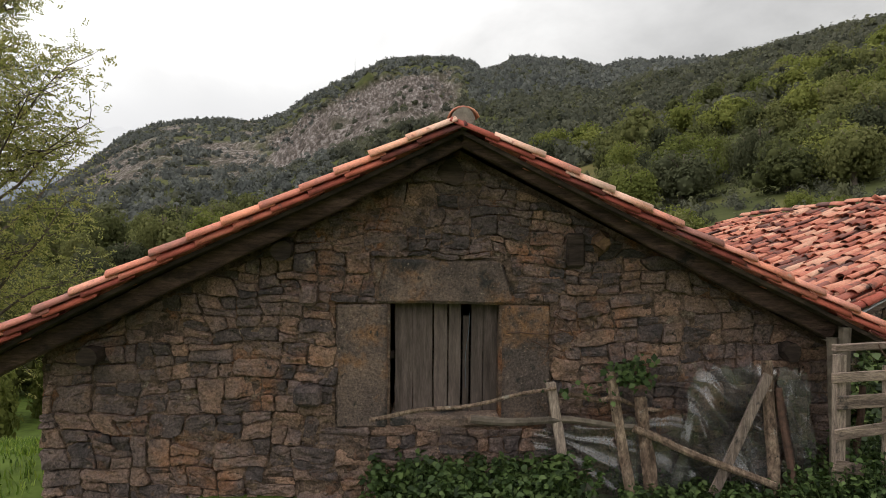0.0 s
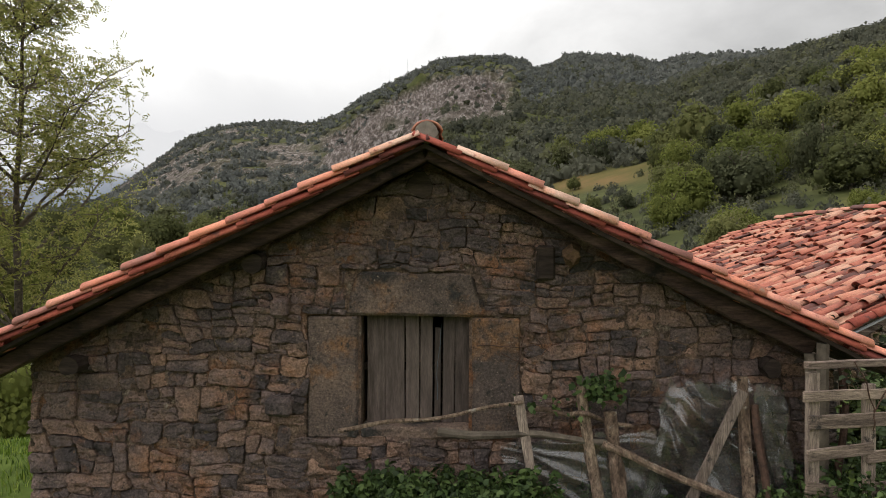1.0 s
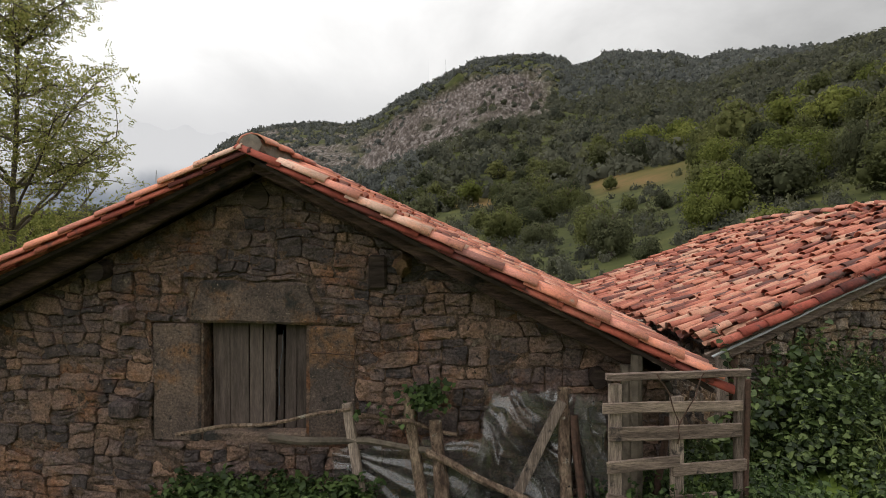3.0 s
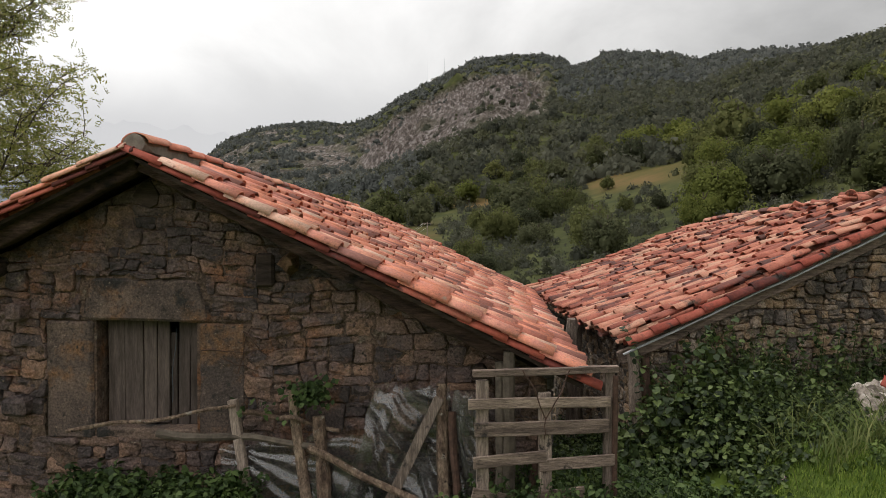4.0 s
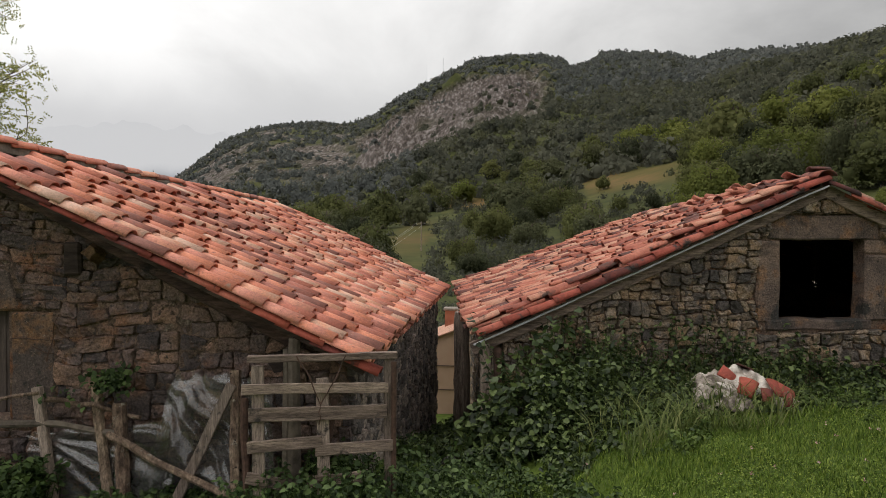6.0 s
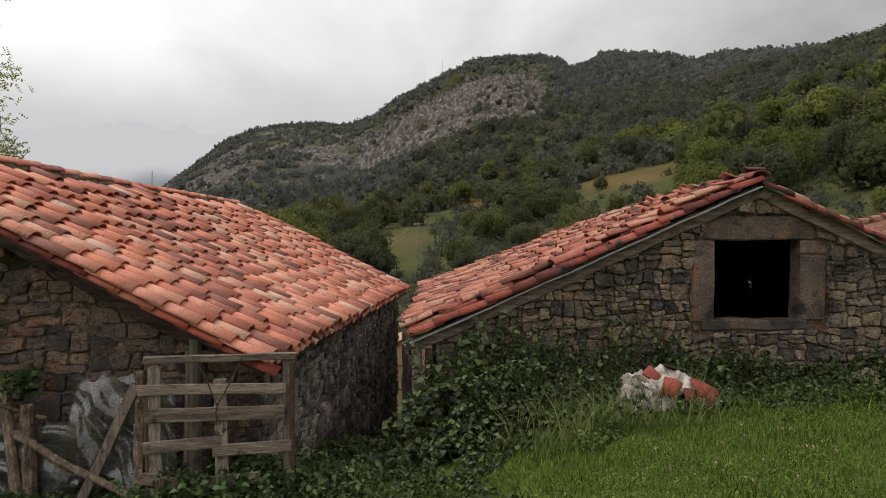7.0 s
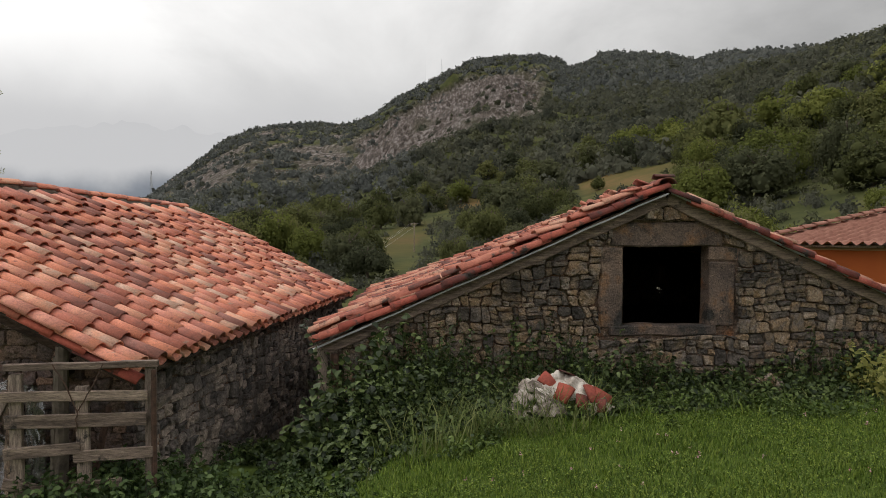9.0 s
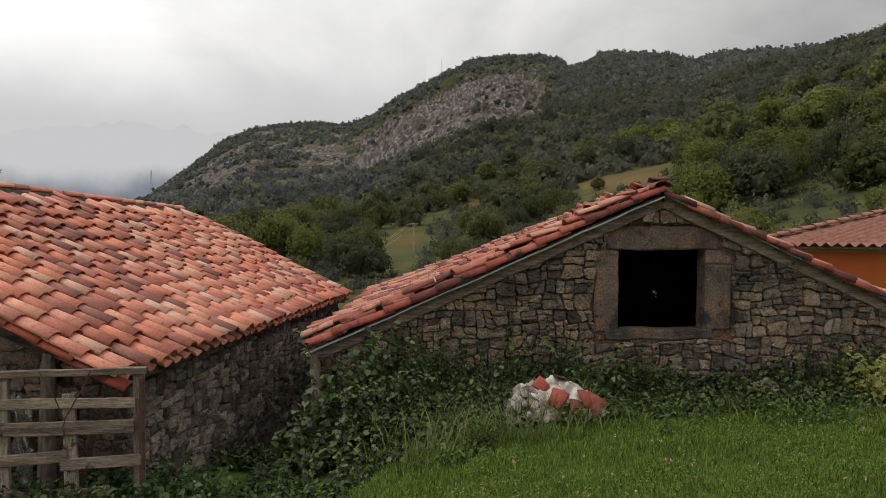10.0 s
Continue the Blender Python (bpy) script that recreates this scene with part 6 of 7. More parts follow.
    # grass and bushes beyond the first barn's far corner
    x, y, r = scatter(9000, -6.5, -3.35, 6.8, 16, 41)
    blades("side_grass", "green grass beside the barn", x, y, r.uniform(0.04, 0.12, len(x)), r, GRASS, 0.006)
    x, y, r = scatter(120, 10.3, 11.6, 8.9, 9.9, 44)
    foliage("yellowing_bush", "yellowing leafy bush at the end of the brambles", x, y, 0.55 * r.uniform(0.4, 1.1, len(x)), r, 0.08, ASH, "bush", per=12)
    # creeper on the fence rails and on the wall above
    for cx, cz, n, w in ((1.40, 1.04, 190, 0.085), (1.05, 0.9, 26, 0.16)):
        r = np.random.default_rng(int(cx * 100))
        c = np.stack([cx + r.normal(size=n) * w, 6.66 + r.normal(size=n) * 0.05, cz + r.normal(size=n) * 0.055], -1)
        v, f = leaf_arrays(c, unit(r.normal(size=(n, 3)) * 0.5 + np.array([0, -0.7, 0.6])), r.uniform(0.035, 0.075, n), r, 0.75)
        tagged(new("creeper", mesh_of("creeper", v, f, NETTLE)), "small green creeper hanging on the stick fence", "creeper", kind="stuff")


undergrowth()


# ---- the stick fence and plastic sheet in front of the first barn ----
def mesh_from_bm(bm, mat):
    me = bpy.data.meshes.new("piece")
    bm.to_mesh(me)
    bm.free()
    me.materials.append(mat)
    return me


def stick(name, label, category, a, b, ra, rb, mat, seed, sag=0.03, sides=8, n=8, group=""):
    vs, fs = tube(bent(a, b, n, sag, seed), [ra + (rb - ra) * i / n for i in range(n + 1)], sides, 0.25, seed)
    return tagged(new(name, mesh_of(name, vs, fs, mat)), label, category, group)


def stick_fence():
    g = "posts of the stick fence"
    tagged(new("fence_post", mesh_from_bm(beam_between((0.93, 6.66, -0.1), (0.75, 6.70, 0.97), 0.075, 0.06, 0.006, 8, 0.006, 71, up=(0, 1, 0)), GREY_WOOD)),
           "split grey wooden fence post leaning at the wall", "fence post", g)
    stick("fence_post", "round weathered fence post of the stick fence", "fence post", (1.43, 6.62, -0.1), (1.24, 6.72, 1.05), 0.048, 0.040, STICK, 2, 0.02, group=g)
    stick("fence_post", "short round fence post with peeling bark", "fence post", (1.56, 6.58, -0.1), (1.47, 6.68, 0.86), 0.058, 0.052, STICK, 3, 0.02, group=g)
    stick("fence_post", "brown bark-covered fence post by the plastic", "fence post", (2.50, 6.5, 0.0), (2.46, 6.62, 1.16), 0.05, 0.045, STICK, 4, 0.02, group=g)
    stick("fence_post", "dark fence post under the eave", "fence post", (2.93, 6.4, -0.1), (2.92, 6.5, 1.36), 0.05, 0.045, BARK, 5, 0.01, group=g)
    stick("branch_rail", "thin crooked branch used as a fence rail", "fence rail", (-0.68, 6.72, 0.67), (0.78, 6.66, 0.93), 0.018, 0.014, STICK, 6, 0.09, 7, 12)
    stick("branch_rail", "thicker crooked branch used as a fence rail", "fence rail", (0.12, 6.70, 0.68), (1.5, 6.66, 0.62), 0.034, 0.026, BARK, 7, 0.05, 8, 10)
    stick("branch_rail", "long branch sloping down across the fence", "fence rail", (1.40, 6.62, 0.62), (2.5, 6.45, 0.2), 0.03, 0.028, STICK, 8, 0.04, 8, 10)
    stick("branch_rail", "curved bare branch over the fence top", "fence rail", (0.82, 6.7, 0.86), (1.65, 6.66, 0.75), 0.022, 0.016, STICK, 16, 0.16, 7, 10)
    ob = new("leaning_board", mesh_from_bm(beam_between((2.0, 6.52, 0.12), (2.45, 6.56, 1.06), 0.08, 0.03, 0.004, 8, 0.005, 73, up=(0, 1, 0)), GREY_WOOD))
    tagged(ob, "grey board leaning across the plastic sheet", "board")


def plastic_sheet(name, label, corners, seed, folds=0.06, nu=120, nv=80):
    """A clear sheet hung between four corners: slack, with long slanting creases that fan out from its hung corner."""
    a, b, c, d = [Vector(q) for q in corners]
    vs, fs = [], []
    for j in range(nv + 1):
        for i in range(nu + 1):
            u, v = i / nu, j / nv
            p = a.lerp(b, u).lerp(d.lerp(c, u), v)
            w = noise.noise_vector(Vector((u * 2.0, v * 2.0, seed))) * 0.5
            ang = math.atan2(1.25 - v + 0.2 * w.x, u + 0.35 + 0.2 * w.y)
            far = math.hypot(1.25 - v, u + 0.35)
            ridge = 1 - abs(noise.noise(Vector((ang * 5.5, far * 0.9, seed * 2.3)))) * 2
            fine = 1 - abs(noise.noise(Vector((ang * 15, far * 1.6, seed * 4.1)))) * 2
            crumple = abs(noise.noise(Vector((u * 3.2 + w.x, v * 2.6 + w.y, seed + 7)))) 
            f = 0.9 * noise.noise(Vector((u * 1.7, v * 1.5, seed + 3))) + 0.85 * ridge + 0.2 * fine - 0.55 * crumple
            e = 0.05 * noise.noise(Vector((u * 4, v * 4, seed + 5)))
            rag = 0.07 * noise.noise(Vector((u * 9, seed, 0))) * (1 if v in (0, 1) else 0)
            vs.append(p + Vector((e, -folds * f, e * 0.5 + rag)))
    k = nu + 1
    for j in range(nv):
        for i in range(nu):
            fs.append((j * k + i, j * k + i + 1, (j + 1) * k + i + 1, (j + 1) * k + i))
    tagged(new(name, mesh_of(name, vs, fs, PLASTIC, smooth=True)), label, "plastic sheet")


stick_fence()
plastic_sheet("plastic_sheet", "crumpled clear plastic sheet hung on the stick fence", ((1.62, 6.66, 0.0), (2.55, 6.62, 0.1), (2.52, 6.66, 1.14), (1.92, 6.72, 1.06)), 1, 0.08)
plastic_sheet("plastic_sheet", "dirty clear plastic sheet along the foot of the fence", ((0.7, 6.72, -0.05), (1.9, 6.64, -0.05), (1.9, 6.68, 0.72), (0.62, 6.76, 0.56)), 4, 0.028)
plastic_sheet("plastic_sheet", "hanging strip of clear plastic beside the gate", ((2.55, 6.56, 0.3), (2.82, 6.5, 0.2), (2.76, 6.56, 1.08), (2.56, 6.62, 1.1)), 7, 0.05, 40, 60)


# ---- the slatted gate ----
def slatted_gate():
    g = thing("slatted_gate", "pallet-like gate of weathered grey slats tied with wire", "gate", (2.74, 6.16, 0.0))
    ang = math.atan2(0.22, 0.99)
    m = pose(0, 0, 0, 0, 0, math.degrees(ang))

    def bar(name, a, b, w, h, seed, up=(0, 1, 0), label="", mat=GREY_WOOD):
        part(name, beam_between(m @ Vector(a), m @ Vector(b), w, h, 0.004, 8, 0.006, seed, up=m.to_3x3() @ Vector(up)), mat, g, label)

    def slat(*q):
        bar("slat", *q, mat=BOARD)

    bar("top_rail", (-0.02, 0, 1.335), (1.06, 0.0, 1.345), 0.05, 0.05, 81, (0, 0, 1), mat=BOARD)
    slat((-0.06, -0.03, 1.12), (0.99, -0.03, 1.115), 0.075, 0.022, 82)
    slat((-0.01, -0.03, 0.935), (0.98, -0.03, 0.94), 0.10, 0.022, 83)
    slat((-0.02, -0.03, 0.70), (0.51, -0.03, 0.735), 0.085, 0.022, 84)
    slat((0.46, -0.03, 0.665), (1.03, -0.03, 0.69), 0.085, 0.022, 85)
    slat((-0.03, -0.03, 0.49), (0.25, -0.03, 0.42), 0.085, 0.022, 86)
    slat((0.4, -0.03, 0.44), (0.80, -0.03, 0.46), 0.085, 0.022, 87)
    bar("stile", (0.06, 0.02, -0.1), (0.05, 0.02, 1.28), 0.085, 0.05, 88)
    bar("stile", (0.53, 0.02, -0.1), (0.51, 0.02, 1.18), 0.09, 0.045, 89)
    bar("stile", (1.00, 0.02, -0.1), (1.00, 0.02, 1.34), 0.075, 0.055, 90)
    vs, fs = tube([m @ Vector(p) for p in ((1.035, -0.02, 0.0), (1.03, -0.02, 0.7), (1.03, -0.025, 1.3))], [0.02, 0.02, 0.02], 8, 0.1)
    part("iron_bar", mesh_of("iron_bar", vs, fs), RUST, g, "rusty iron bar along the gate's edge")
    for i, (a, b) in enumerate((((0.33, -0.05, 1.36), (0.50, -0.055, 1.0)), ((0.68, -0.05, 1.36), (0.50, -0.055, 1.0)), ((0.50, -0.05, 1.02), (0.49, -0.05, 0.86)))):
        vs, fs = tube([m @ p for p in bent(a, b, 8, 0.03, i + 30)], [0.005] * 9, 5)
        part("wire", mesh_of("wire", vs, fs), RUST, g)


slatted_gate()
stick("gate_post", "grey wooden post holding the slatted gate", "fence post", (2.98, 6.42, -0.1), (2.98, 6.44, 1.45), 0.05, 0.045, BARK, 44, 0.01)

# dark corner post of the second barn
stick("corner_post", "split grey timber post at the old barn's corner", "post", (4.42, 8.95, -0.7), (4.36, 9.0, 1.02), 0.07, 0.06, GREY_WOOD, 45, 0.02)


stick("eave_post", "thick grey-brown log post holding up the old barn's eave", "post", (3.99, 11.4, -1.3), (3.97, 11.4, 1.1), 0.125, 0.11, TRUNK_WOOD, 52, 0.03, 12, 12)


# ---- heap of torn sacks and broken tiles ----
def mound(x, y):
    return float(ground_z(x, y)) + 0.30 * math.exp(-((x - 6.95) / 0.55) ** 2 - ((y - 8.72) / 0.34) ** 2)


def rubbish_heap():
    r = random.Random(6)
    for i, (cx, cy, w, h, turn) in enumerate(((6.58, 8.40, 0.44, 0.36, 20), (6.62, 8.70, 0.30, 0.26, -30), (6.90, 8.60, 0.50, 0.34, 10), (7.14, 8.64, 0.34, 0.40, -15), (6.80, 8.32, 0.40, 0.16, 12),
                                              (7.32, 8.50, 0.30, 0.22, 30), (6.70, 8.52, 0.22, 0.40, 55))):
        n = 30
        ca, sa = math.cos(radians(turn)), math.sin(radians(turn))
        vs, fs = [], []
        for layer in (0, 1):
            for j in range(n + 1):
                for k in range(n + 1):
                    p, q = k / n * 2 - 1, j / n * 2 - 1
                    edge = 1 + 0.28 * noise.noise(Vector((p * 2.2, q * 2.2, i * 5.0))) + 0.14 * noise.noise(Vector((p * 6, q * 6, i * 3.0)))
                    u, v = p * w / 2 * edge, q * h / 2 * edge
                    x, y = cx + u * ca - v * sa, cy + u * sa + v * ca
                    crease = 1 - 2 * abs(noise.noise(Vector((p * 3.0 + q * 0.6, q * 0.9 - p * 0.3, i * 7.7))))
                    lumps = noise.noise(Vector((p * 1.6, q * 1.6, i * 2.0)))
                    vs.append((x, y, mound(x, y) + 0.04 + 0.03 * crease + 0.05 * lumps - 0.05 * max(abs(p), abs(q)) ** 4 - 0.006 * layer))
        m = n + 1
        o = m * m
        for j in range(n):
            for k in range(n):
                t = (j * m + k, j * m + k + 1, (j + 1) * m + k + 1, (j + 1) * m + k)
                fs.append(t)
                fs.append(tuple(o + e for e in reversed(t)))
        tagged(new("torn_sack", mesh_of("torn_sack", vs, fs, SACK, smooth=True)), "torn dirty white woven sack draped over the rubbish heap", "sack", "rubbish by the brambles")
    me = mesh_of("broken_tile", *tile_arrays(0.32, 0.11, 0.09), VERGE_RED, smooth=True)
    for x, y, rx, ry, rz, k in ((6.84, 8.60, 34, -24, 52, 0.85), (6.98, 8.46, 48, 14, -28, 0.9), (7.28, 8.50, 40, 26, 34, 1.05), (7.38, 8.56, 30, -30, 80, 0.9), (7.16, 8.40, 52, 20, 10, 0.7), (7.02, 8.70, 20, 25, 110, 0.8), (7.34, 8.40, 55, -10, -20, 0.65)):
        ob = new("broken_tile", me)
        ob.matrix_world = pose(x, y, mound(x, y) + 0.04, rx, ry, rz) @ Matrix.Diagonal((k, k * 0.66, k * 0.6, 1))
        tagged(ob, "broken terracotta roof tile among the torn sacks", "roof tile", "rubbish by the brambles")


SACK = shader("dirty_white_sack", [(0.36, (0.09, 0.07, 0.055)), (0.48, (0.29, 0.245, 0.205)), (0.66, (0.57, 0.52, 0.465))], scale=7, spread=0.25, grain=0.2, bump=0.4, bump_scale=60, distance=0.006, rough=0.6)
rubbish_heap()


# ---- houses beyond ----
def cream_house():
    h = thing("cream_house", "cream-rendered house with brick chimney lower down the lane", "house", (0, 20.2, 0))
    f = frame_of((0, 20.2, 0), (1, 0, 0), (0, -1, 0))
    inv = Matrix.Translation((0, -20.2, 0))
    bm = bmesh.new()
    prism(bm, [(0.4, -2.75), (9.2, -2.75), (9.2, -1.6), (4.8, 0.15), (0.4, -1.58)], inv @ f, -2.2, 0)
    part("wall", bm, CREAM, h)
    bm = bmesh.new()
    prism(bm, [(0.38, -4.5), (9.22, -4.5), (9.22, -2.76), (0.38, -2.76)], inv @ f, -2.22, 0.02)
    part("plinth", bm, STONE_B, h, "bare stone plinth")
    for sx in (-1, 1):
        part("roof", beam_between((4.8, 1.05, 0.20), (4.8 + sx * 4.6, 1.05, -1.62), 2.3, 0.05, 0.01, 6, 0.01, 91, up=(0, 0, 1)), OLD_TILE, h)
    bm = bmesh.new()
    add_box(bm, (0.36, 0.4, 0.8), Matrix.Translation((3.1, 1.7, -0.42)), 0.01)
    ch = part("chimney", bm, BRICK, h, "red brick chimney")
    bm = bmesh.new()
    add_box(bm, (0.44, 0.48, 0.07), Matrix.Translation((3.1, 1.7, 0.0)), 0.01)
    part("chimney_cap", bm, CEMENT, ch)
    for z in (-1.35, -2.0):
        vs, fs = tube([(0.6, -0.03, z), (4.0, -0.03, z - 0.02), (9.0, -0.03, z)], [0.014] * 3, 6)
        part("cable", mesh_of("cable", vs, fs), RUST, h)


BRICK = shader("chimney_brick", [(0.3, (0.28, 0.10, 0.06)), (0.7, (0.42, 0.17, 0.10))], scale=8, bump=0.3)
cream_house()


def orange_house():
    h = thing("orange_house", "orange-painted house with a hipped roof of pinkish tiles", "house", (12.38, 19.36, -0.06))
    h.rotation_euler = (0, 0, radians(-24))
    bm = bmesh.new()
    add_box(bm, (9.0, 8.0, 5.6), Matrix.Translation((5.0, 4.6, -0.75)), 0.01)
    part("wall", bm, ORANGE, h)
    bm = bmesh.new()
    add_box(bm, (9.5, 8.5, 0.06), Matrix.Translation((5.0, 4.6, 2.12)), 0.01)
    part("eave_board", bm, GREY_WOOD, h)
    bm = bmesh.new()
    add_box(bm, (9.04, 8.04, 0.06), Matrix.Translation((5.0, 4.6, 2.05)), 0.01)
    part("painted_band", bm, CREAM, h)
    # front and side roof planes of pantiles: waves across, steps down the slope
    K = 0.27
    for side in (0, 1):
        vs, fs = [], []
        rows, cols, wave = 14, 360, 0.24
        for i in range(rows * 2):
            s = (i // 2 + (i % 2) * 0.999) * 0.33
            lift = 0.035 if i % 2 == 0 else 0.0
            for j in range(cols + 1):
                q = s + j / cols * (9.6 - 2 * s)
                z = 2.16 + K * s + lift + 0.042 * math.cos(q / wave * 2 * math.pi)
                vs.append((0.15 + q, 0.15 + s, z) if side == 0 else (0.15 + s, 0.15 + q, z))
        k = cols + 1
        for i in range(rows * 2 - 1):
            for j in range(cols):
                fs.append((i * k + j, i * k + j + 1, (i + 1) * k + j + 1, (i + 1) * k + j))
        part("roof", mesh_of("roof", vs, np.array(fs), PINK_TILE, smooth=True), None, h, "pinkish pantile roof plane")
    me = mesh_of("hip_tile", *tile_arrays(0.44, 0.13, 0.11, 0.015, 7), PINK_TILE, smooth=True)
    for i in range(16):
        d = 0.2 + i * 0.27
        part("hip_tile", me, PINK_TILE, h, m=pose(0.12 + d, 0.12 + d, 2.22 + K * d, -8, 0, 135))


orange_house()


# ---- masts and poles far off ----
def mast(name, label, bearing, dist, height, width):
    x, y = CX + dist * math.sin(radians(bearing)), CY + dist * math.cos(radians(bearing))
    z = float(ground_z(x, y))
    t = thing(name, label, "mast", (x, y, z - 1))
    w = width
    for i in range(4):
        sx, sy = ((1, 1), (1, -1), (-1, -1), (-1, 1))[i]
        vs, fs = tube([(sx * w, sy * w, 0), (sx * w * 0.25, sy * w * 0.25, height)], [w * 0.16, w * 0.1], 4)
        part("leg", mesh_of("leg", vs, fs), METAL, t)
    for k in range(5):
        q = w * (1 - 0.15 * k)
        vs, fs = tube([(-q, 0, height * (0.1 + 0.18 * k)), (q, 0, height * (0.22 + 0.18 * k))], [w * 0.08] * 2, 4)
        part("brace", mesh_of("brace", vs, fs), METAL, t)


mast("radio_mast", "thin lattice radio mast on the mountain ridge", -4.7, 1345, 34, 0.9)
mast("power_pylon", "lattice power pylon far down the valley", -27.0, 1000, 42, 1.6)
px_, py_, _ = spot(-6.3, -1.6)
pole = thing("power_pole", "slim wooden power pole on the meadow", "power pole", (px_, py_, float(ground_z(px_, py_))))
vs_, fs_ = tube([(0, 0, -0.5), (0, 0, 8.5)], [0.16, 0.11], 8)
part("pole", mesh_of("pole", vs_, fs_), GREY_WOOD, pole)
part("crossarm", beam_between((-1.3, 0, 8.0), (1.3, 0, 8.0), 0.12, 0.12, 0.01, 0, 0), GREY_WOOD, pole)


def far_mountain():
    """The hazy mountain that closes the valley, far behind everything."""
    az = np.radians(np.arange(-60, -18, 0.3))
    e = np.interp(np.degrees(az), [-60, -44, -38, -33, -29, -24, -18], [5.5, 6.0, 6.5, 7.4, 8.0, 7.6, 6.8]) + 0.25 * vnoise(np.degrees(az) * 0.8, 0 * az, 4)
    rows = 24
    vs = []
    for i in range(rows + 1):
        t = i / rows
        rr = 3000 + 1200 * t
        zz = -60 + (np.tan(np.radians(e)) * 4200 + 60) * t ** 0.9 + 30 * fbm(az * 60, t * 6 + 0 * az, 8) * t
        vs.append(np.stack([CX + rr * np.sin(az), CY + rr * np.cos(az), zz], -1))
    k = len(az)
    i, j = np.meshgrid(np.arange(rows), np.arange(k - 1), indexing="ij")
    f = np.stack([i * k + j, i * k + j + 1, (i + 1) * k + j + 1, (i + 1) * k + j], -1).reshape(-1, 4)
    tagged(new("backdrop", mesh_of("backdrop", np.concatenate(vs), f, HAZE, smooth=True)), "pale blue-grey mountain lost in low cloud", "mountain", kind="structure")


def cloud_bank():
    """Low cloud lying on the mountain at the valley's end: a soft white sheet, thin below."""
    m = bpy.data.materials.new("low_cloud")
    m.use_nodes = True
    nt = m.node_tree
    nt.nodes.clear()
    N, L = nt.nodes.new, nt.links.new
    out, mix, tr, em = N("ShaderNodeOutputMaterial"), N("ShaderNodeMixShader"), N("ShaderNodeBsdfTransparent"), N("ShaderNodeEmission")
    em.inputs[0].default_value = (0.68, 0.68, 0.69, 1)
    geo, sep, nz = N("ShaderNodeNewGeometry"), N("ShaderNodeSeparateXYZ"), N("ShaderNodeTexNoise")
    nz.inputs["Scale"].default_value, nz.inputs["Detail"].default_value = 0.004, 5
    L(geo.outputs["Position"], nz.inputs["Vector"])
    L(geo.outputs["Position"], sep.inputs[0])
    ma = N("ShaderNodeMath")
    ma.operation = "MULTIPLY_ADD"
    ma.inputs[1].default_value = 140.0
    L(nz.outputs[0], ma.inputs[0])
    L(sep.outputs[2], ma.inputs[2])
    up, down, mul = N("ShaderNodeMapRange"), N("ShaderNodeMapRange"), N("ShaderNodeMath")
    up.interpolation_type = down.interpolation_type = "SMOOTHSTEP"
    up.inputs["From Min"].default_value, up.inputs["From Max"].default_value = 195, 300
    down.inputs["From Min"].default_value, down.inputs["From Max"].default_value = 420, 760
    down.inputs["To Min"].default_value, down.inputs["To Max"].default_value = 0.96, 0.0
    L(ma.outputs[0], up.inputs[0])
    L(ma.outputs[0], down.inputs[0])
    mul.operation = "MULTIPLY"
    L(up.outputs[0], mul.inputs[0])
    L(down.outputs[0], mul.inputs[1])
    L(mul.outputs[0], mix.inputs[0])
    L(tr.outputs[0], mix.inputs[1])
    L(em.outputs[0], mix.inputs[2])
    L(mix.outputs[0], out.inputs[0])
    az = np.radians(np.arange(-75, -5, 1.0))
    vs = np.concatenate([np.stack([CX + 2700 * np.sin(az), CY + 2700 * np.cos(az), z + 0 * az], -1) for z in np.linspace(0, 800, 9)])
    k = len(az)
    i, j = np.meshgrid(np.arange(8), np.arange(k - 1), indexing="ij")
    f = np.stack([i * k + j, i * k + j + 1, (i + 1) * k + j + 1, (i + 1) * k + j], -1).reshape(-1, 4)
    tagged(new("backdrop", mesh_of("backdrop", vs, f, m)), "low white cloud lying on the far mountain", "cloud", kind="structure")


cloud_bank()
# the air's haze over the mountain is put into this pale blue-grey
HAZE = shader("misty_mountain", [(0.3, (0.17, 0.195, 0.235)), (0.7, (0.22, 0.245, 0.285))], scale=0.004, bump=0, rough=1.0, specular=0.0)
far_mountain()


# ---- small things ----
def boulder(x, y, z, size, seed):
    bm = bmesh.new()
    bmesh.ops.create_icosphere(bm, subdivisions=3, radius=1.0)
    for v in bm.verts:
        k = 1 + 0.35 * noise.noise(v.co * 1.3 + Vector((seed, 0, 0))) + 0.12 * noise.noise(v.co * 4 + Vector((0, seed, 0)))
        v.co = Vector((v.co.x * size * k, v.co.y * size * 0.7 * k, v.co.z * size * 0.9 * k))
    ob = new("boulder", mesh_from_bm(bm, STONE_B))
    ob.location = (x, y, z)
    tagged(ob, "pale weathered boulder among the brambles", "boulder")


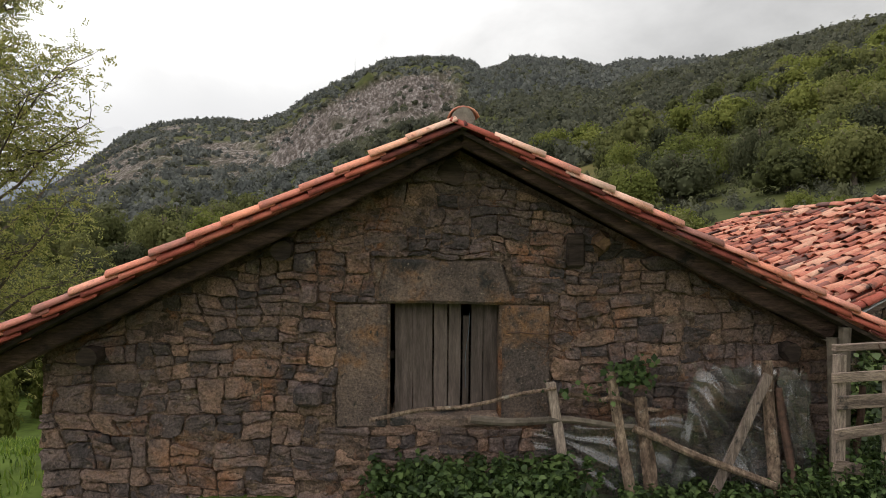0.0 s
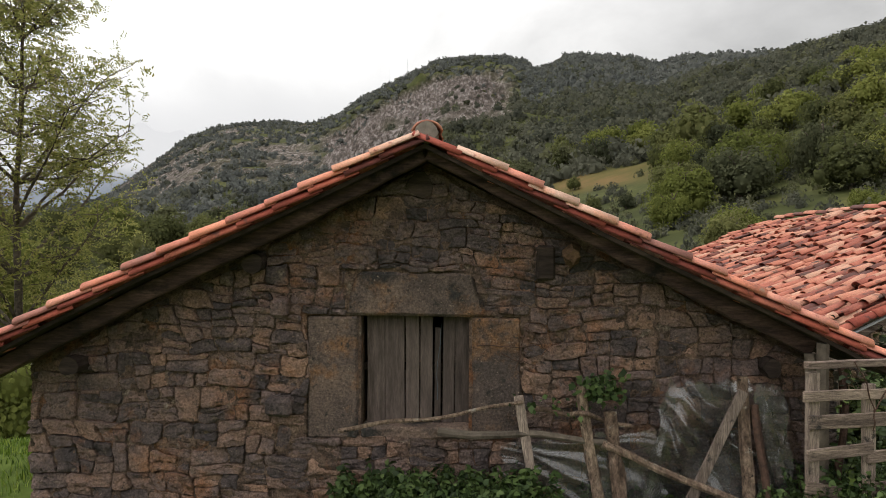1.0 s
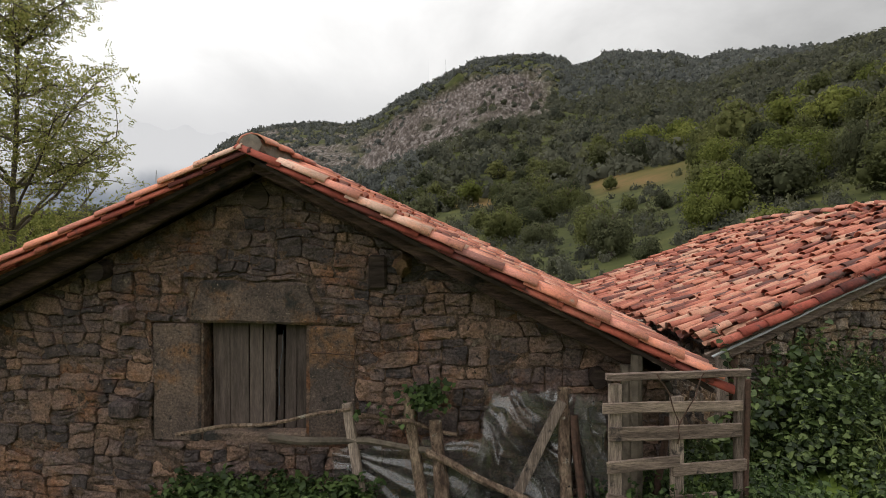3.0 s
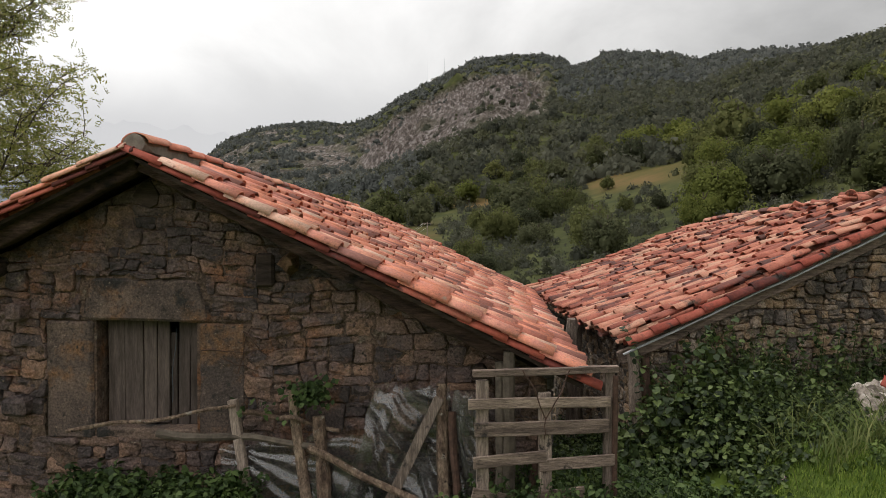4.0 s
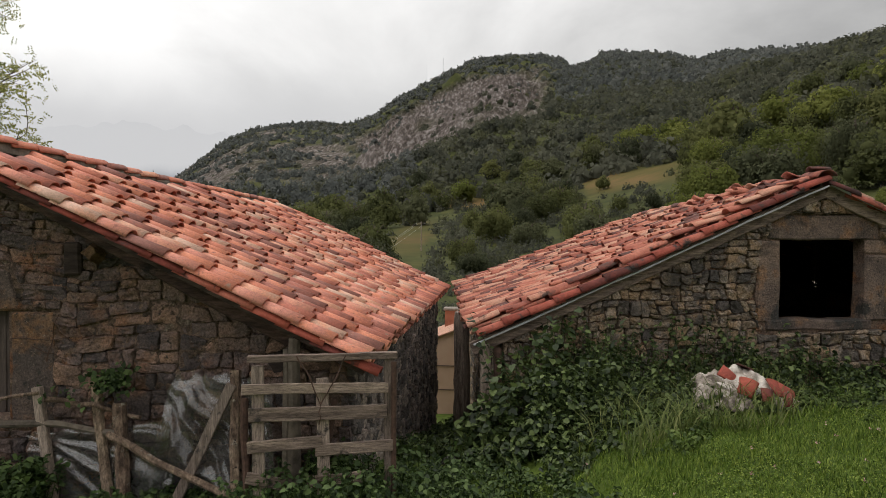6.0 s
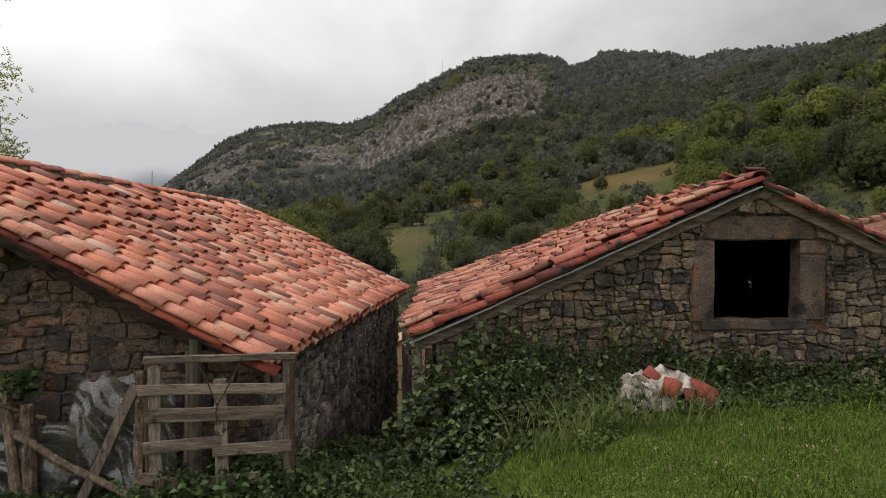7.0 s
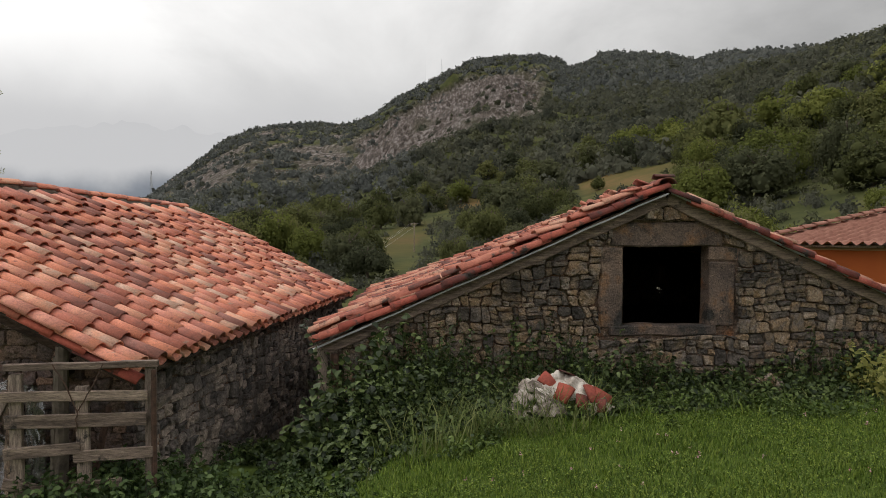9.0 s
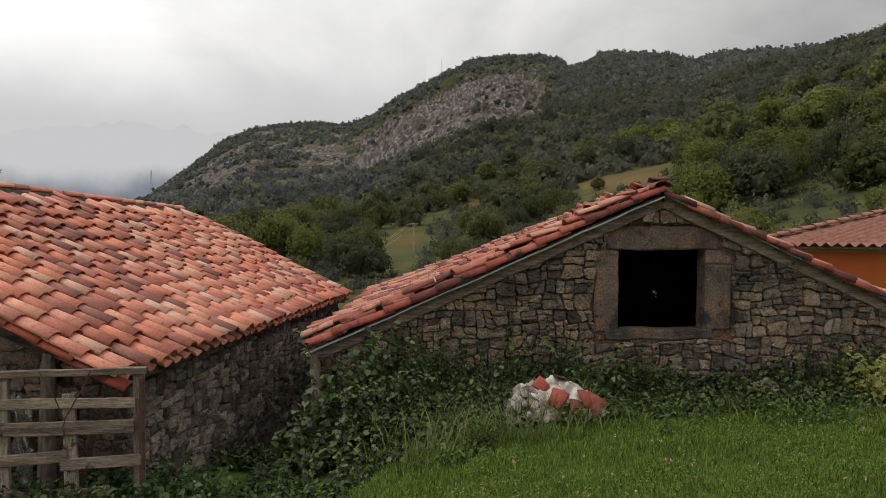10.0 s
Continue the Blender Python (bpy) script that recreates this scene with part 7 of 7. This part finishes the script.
boulder(9.42, 9.60, 0.56, 0.19, 3)
boulder(4.05, 8.2, -0.12, 0.14, 8)
stick("rusty_stake", "rust-red stake beside the old barn's corner post", "post", (4.52, 8.98, -0.6), (4.50, 9.02, 0.98), 0.05, 0.045, RUST, 46, 0.02)
stick("cord", "thin blue-grey cord hanging from the hatch", "cord", (0.13, 7.02, 1.5), (0.10, 7.0, 0.86), 0.0025, 0.0025, CORD, 48, 0.03, 5, 10)
for i_, (a_, b_) in enumerate((((0.42, 6.84, 1.34), (0.95, 6.84, 1.36)), ((0.74, 6.84, 1.15), (0.86, 6.83, 1.55)), ((0.62, 6.84, 1.28), (0.92, 6.83, 1.18)), ((0.8, 6.83, 1.5), (1.0, 6.83, 1.3)))):
    stick("dry_vine", "dry reddish vine stem clinging to the wall", "vine", a_, b_, 0.006, 0.003, RUST, 60 + i_, 0.05, 5, 10, group="dry vine stems")
stick("leaning_stake", "dark red-brown stake leaning by the plastic", "stake", (2.62, 6.42, -0.05), (2.54, 6.58, 0.95), 0.032, 0.03, RUST, 70, 0.02)
stick("leaning_stake", "grey stake leaning under the eave", "stake", (2.75, 6.5, 0.0), (2.55, 6.7, 0.9), 0.025, 0.02, BARK, 71, 0.03)
stick("leaning_stake", "thin grey stake behind the gate", "stake", (3.1, 6.5, 0.0), (3.25, 6.62, 0.95), 0.03, 0.025, RUST, 72, 0.02)
# scrap on a thread in the dark loft window
p_ = FR2 @ Vector((-0.03, -0.05, 1.66))
scrap = thing("hanging_scrap", "small pale scrap hanging on a thread in the loft window", "scrap", p_)
v_, f_ = leaf_arrays(np.array([[0, 0, 0.02], [0.01, 0, -0.03], [-0.02, 0, 0.03], [0.025, 0.01, 0.01]]), unit(np.array([[0.2, -1, 0.1], [-0.4, -1, 0.3], [0.3, -1, 0.6], [0.5, -1, 0.2]])), np.array([0.035, 0.032, 0.03, 0.022]), np.random.default_rng(3), 0.35)
part("scrap", mesh_of("scrap", v_, f_), SACK, scrap)
vs_, fs_ = tube([(0, 0, 0.03), (0.004, 0, 0.3), (0, 0, 0.52)], [0.0006] * 3, 4)
part("thread", mesh_of("thread", vs_, fs_), RUST, scrap)
# the line that leaves the power pole towards the village
for i_, (dx_, dz_) in enumerate(((-1.2, 8.05), (0.0, 8.4), (1.2, 8.05))):
    a_ = Vector((px_ + dx_, py_, float(ground_z(px_, py_)) + dz_))
    b_ = Vector((px_ * 0.55 - 22 + dx_, py_ * 0.5, a_.z - 17))
    c_ = [a_.lerp(b_, k / 12) - Vector((0, 0, 14 * k / 12 * (1 - k / 12) * 0.25)) for k in range(13)]
    vs_, fs_ = tube(c_, [0.02] * 13, 4)
    tagged(new("power_line", mesh_of("power_line", vs_, fs_, METAL)), "thin power line crossing the valley meadow", "power line", "wires of the power pole")
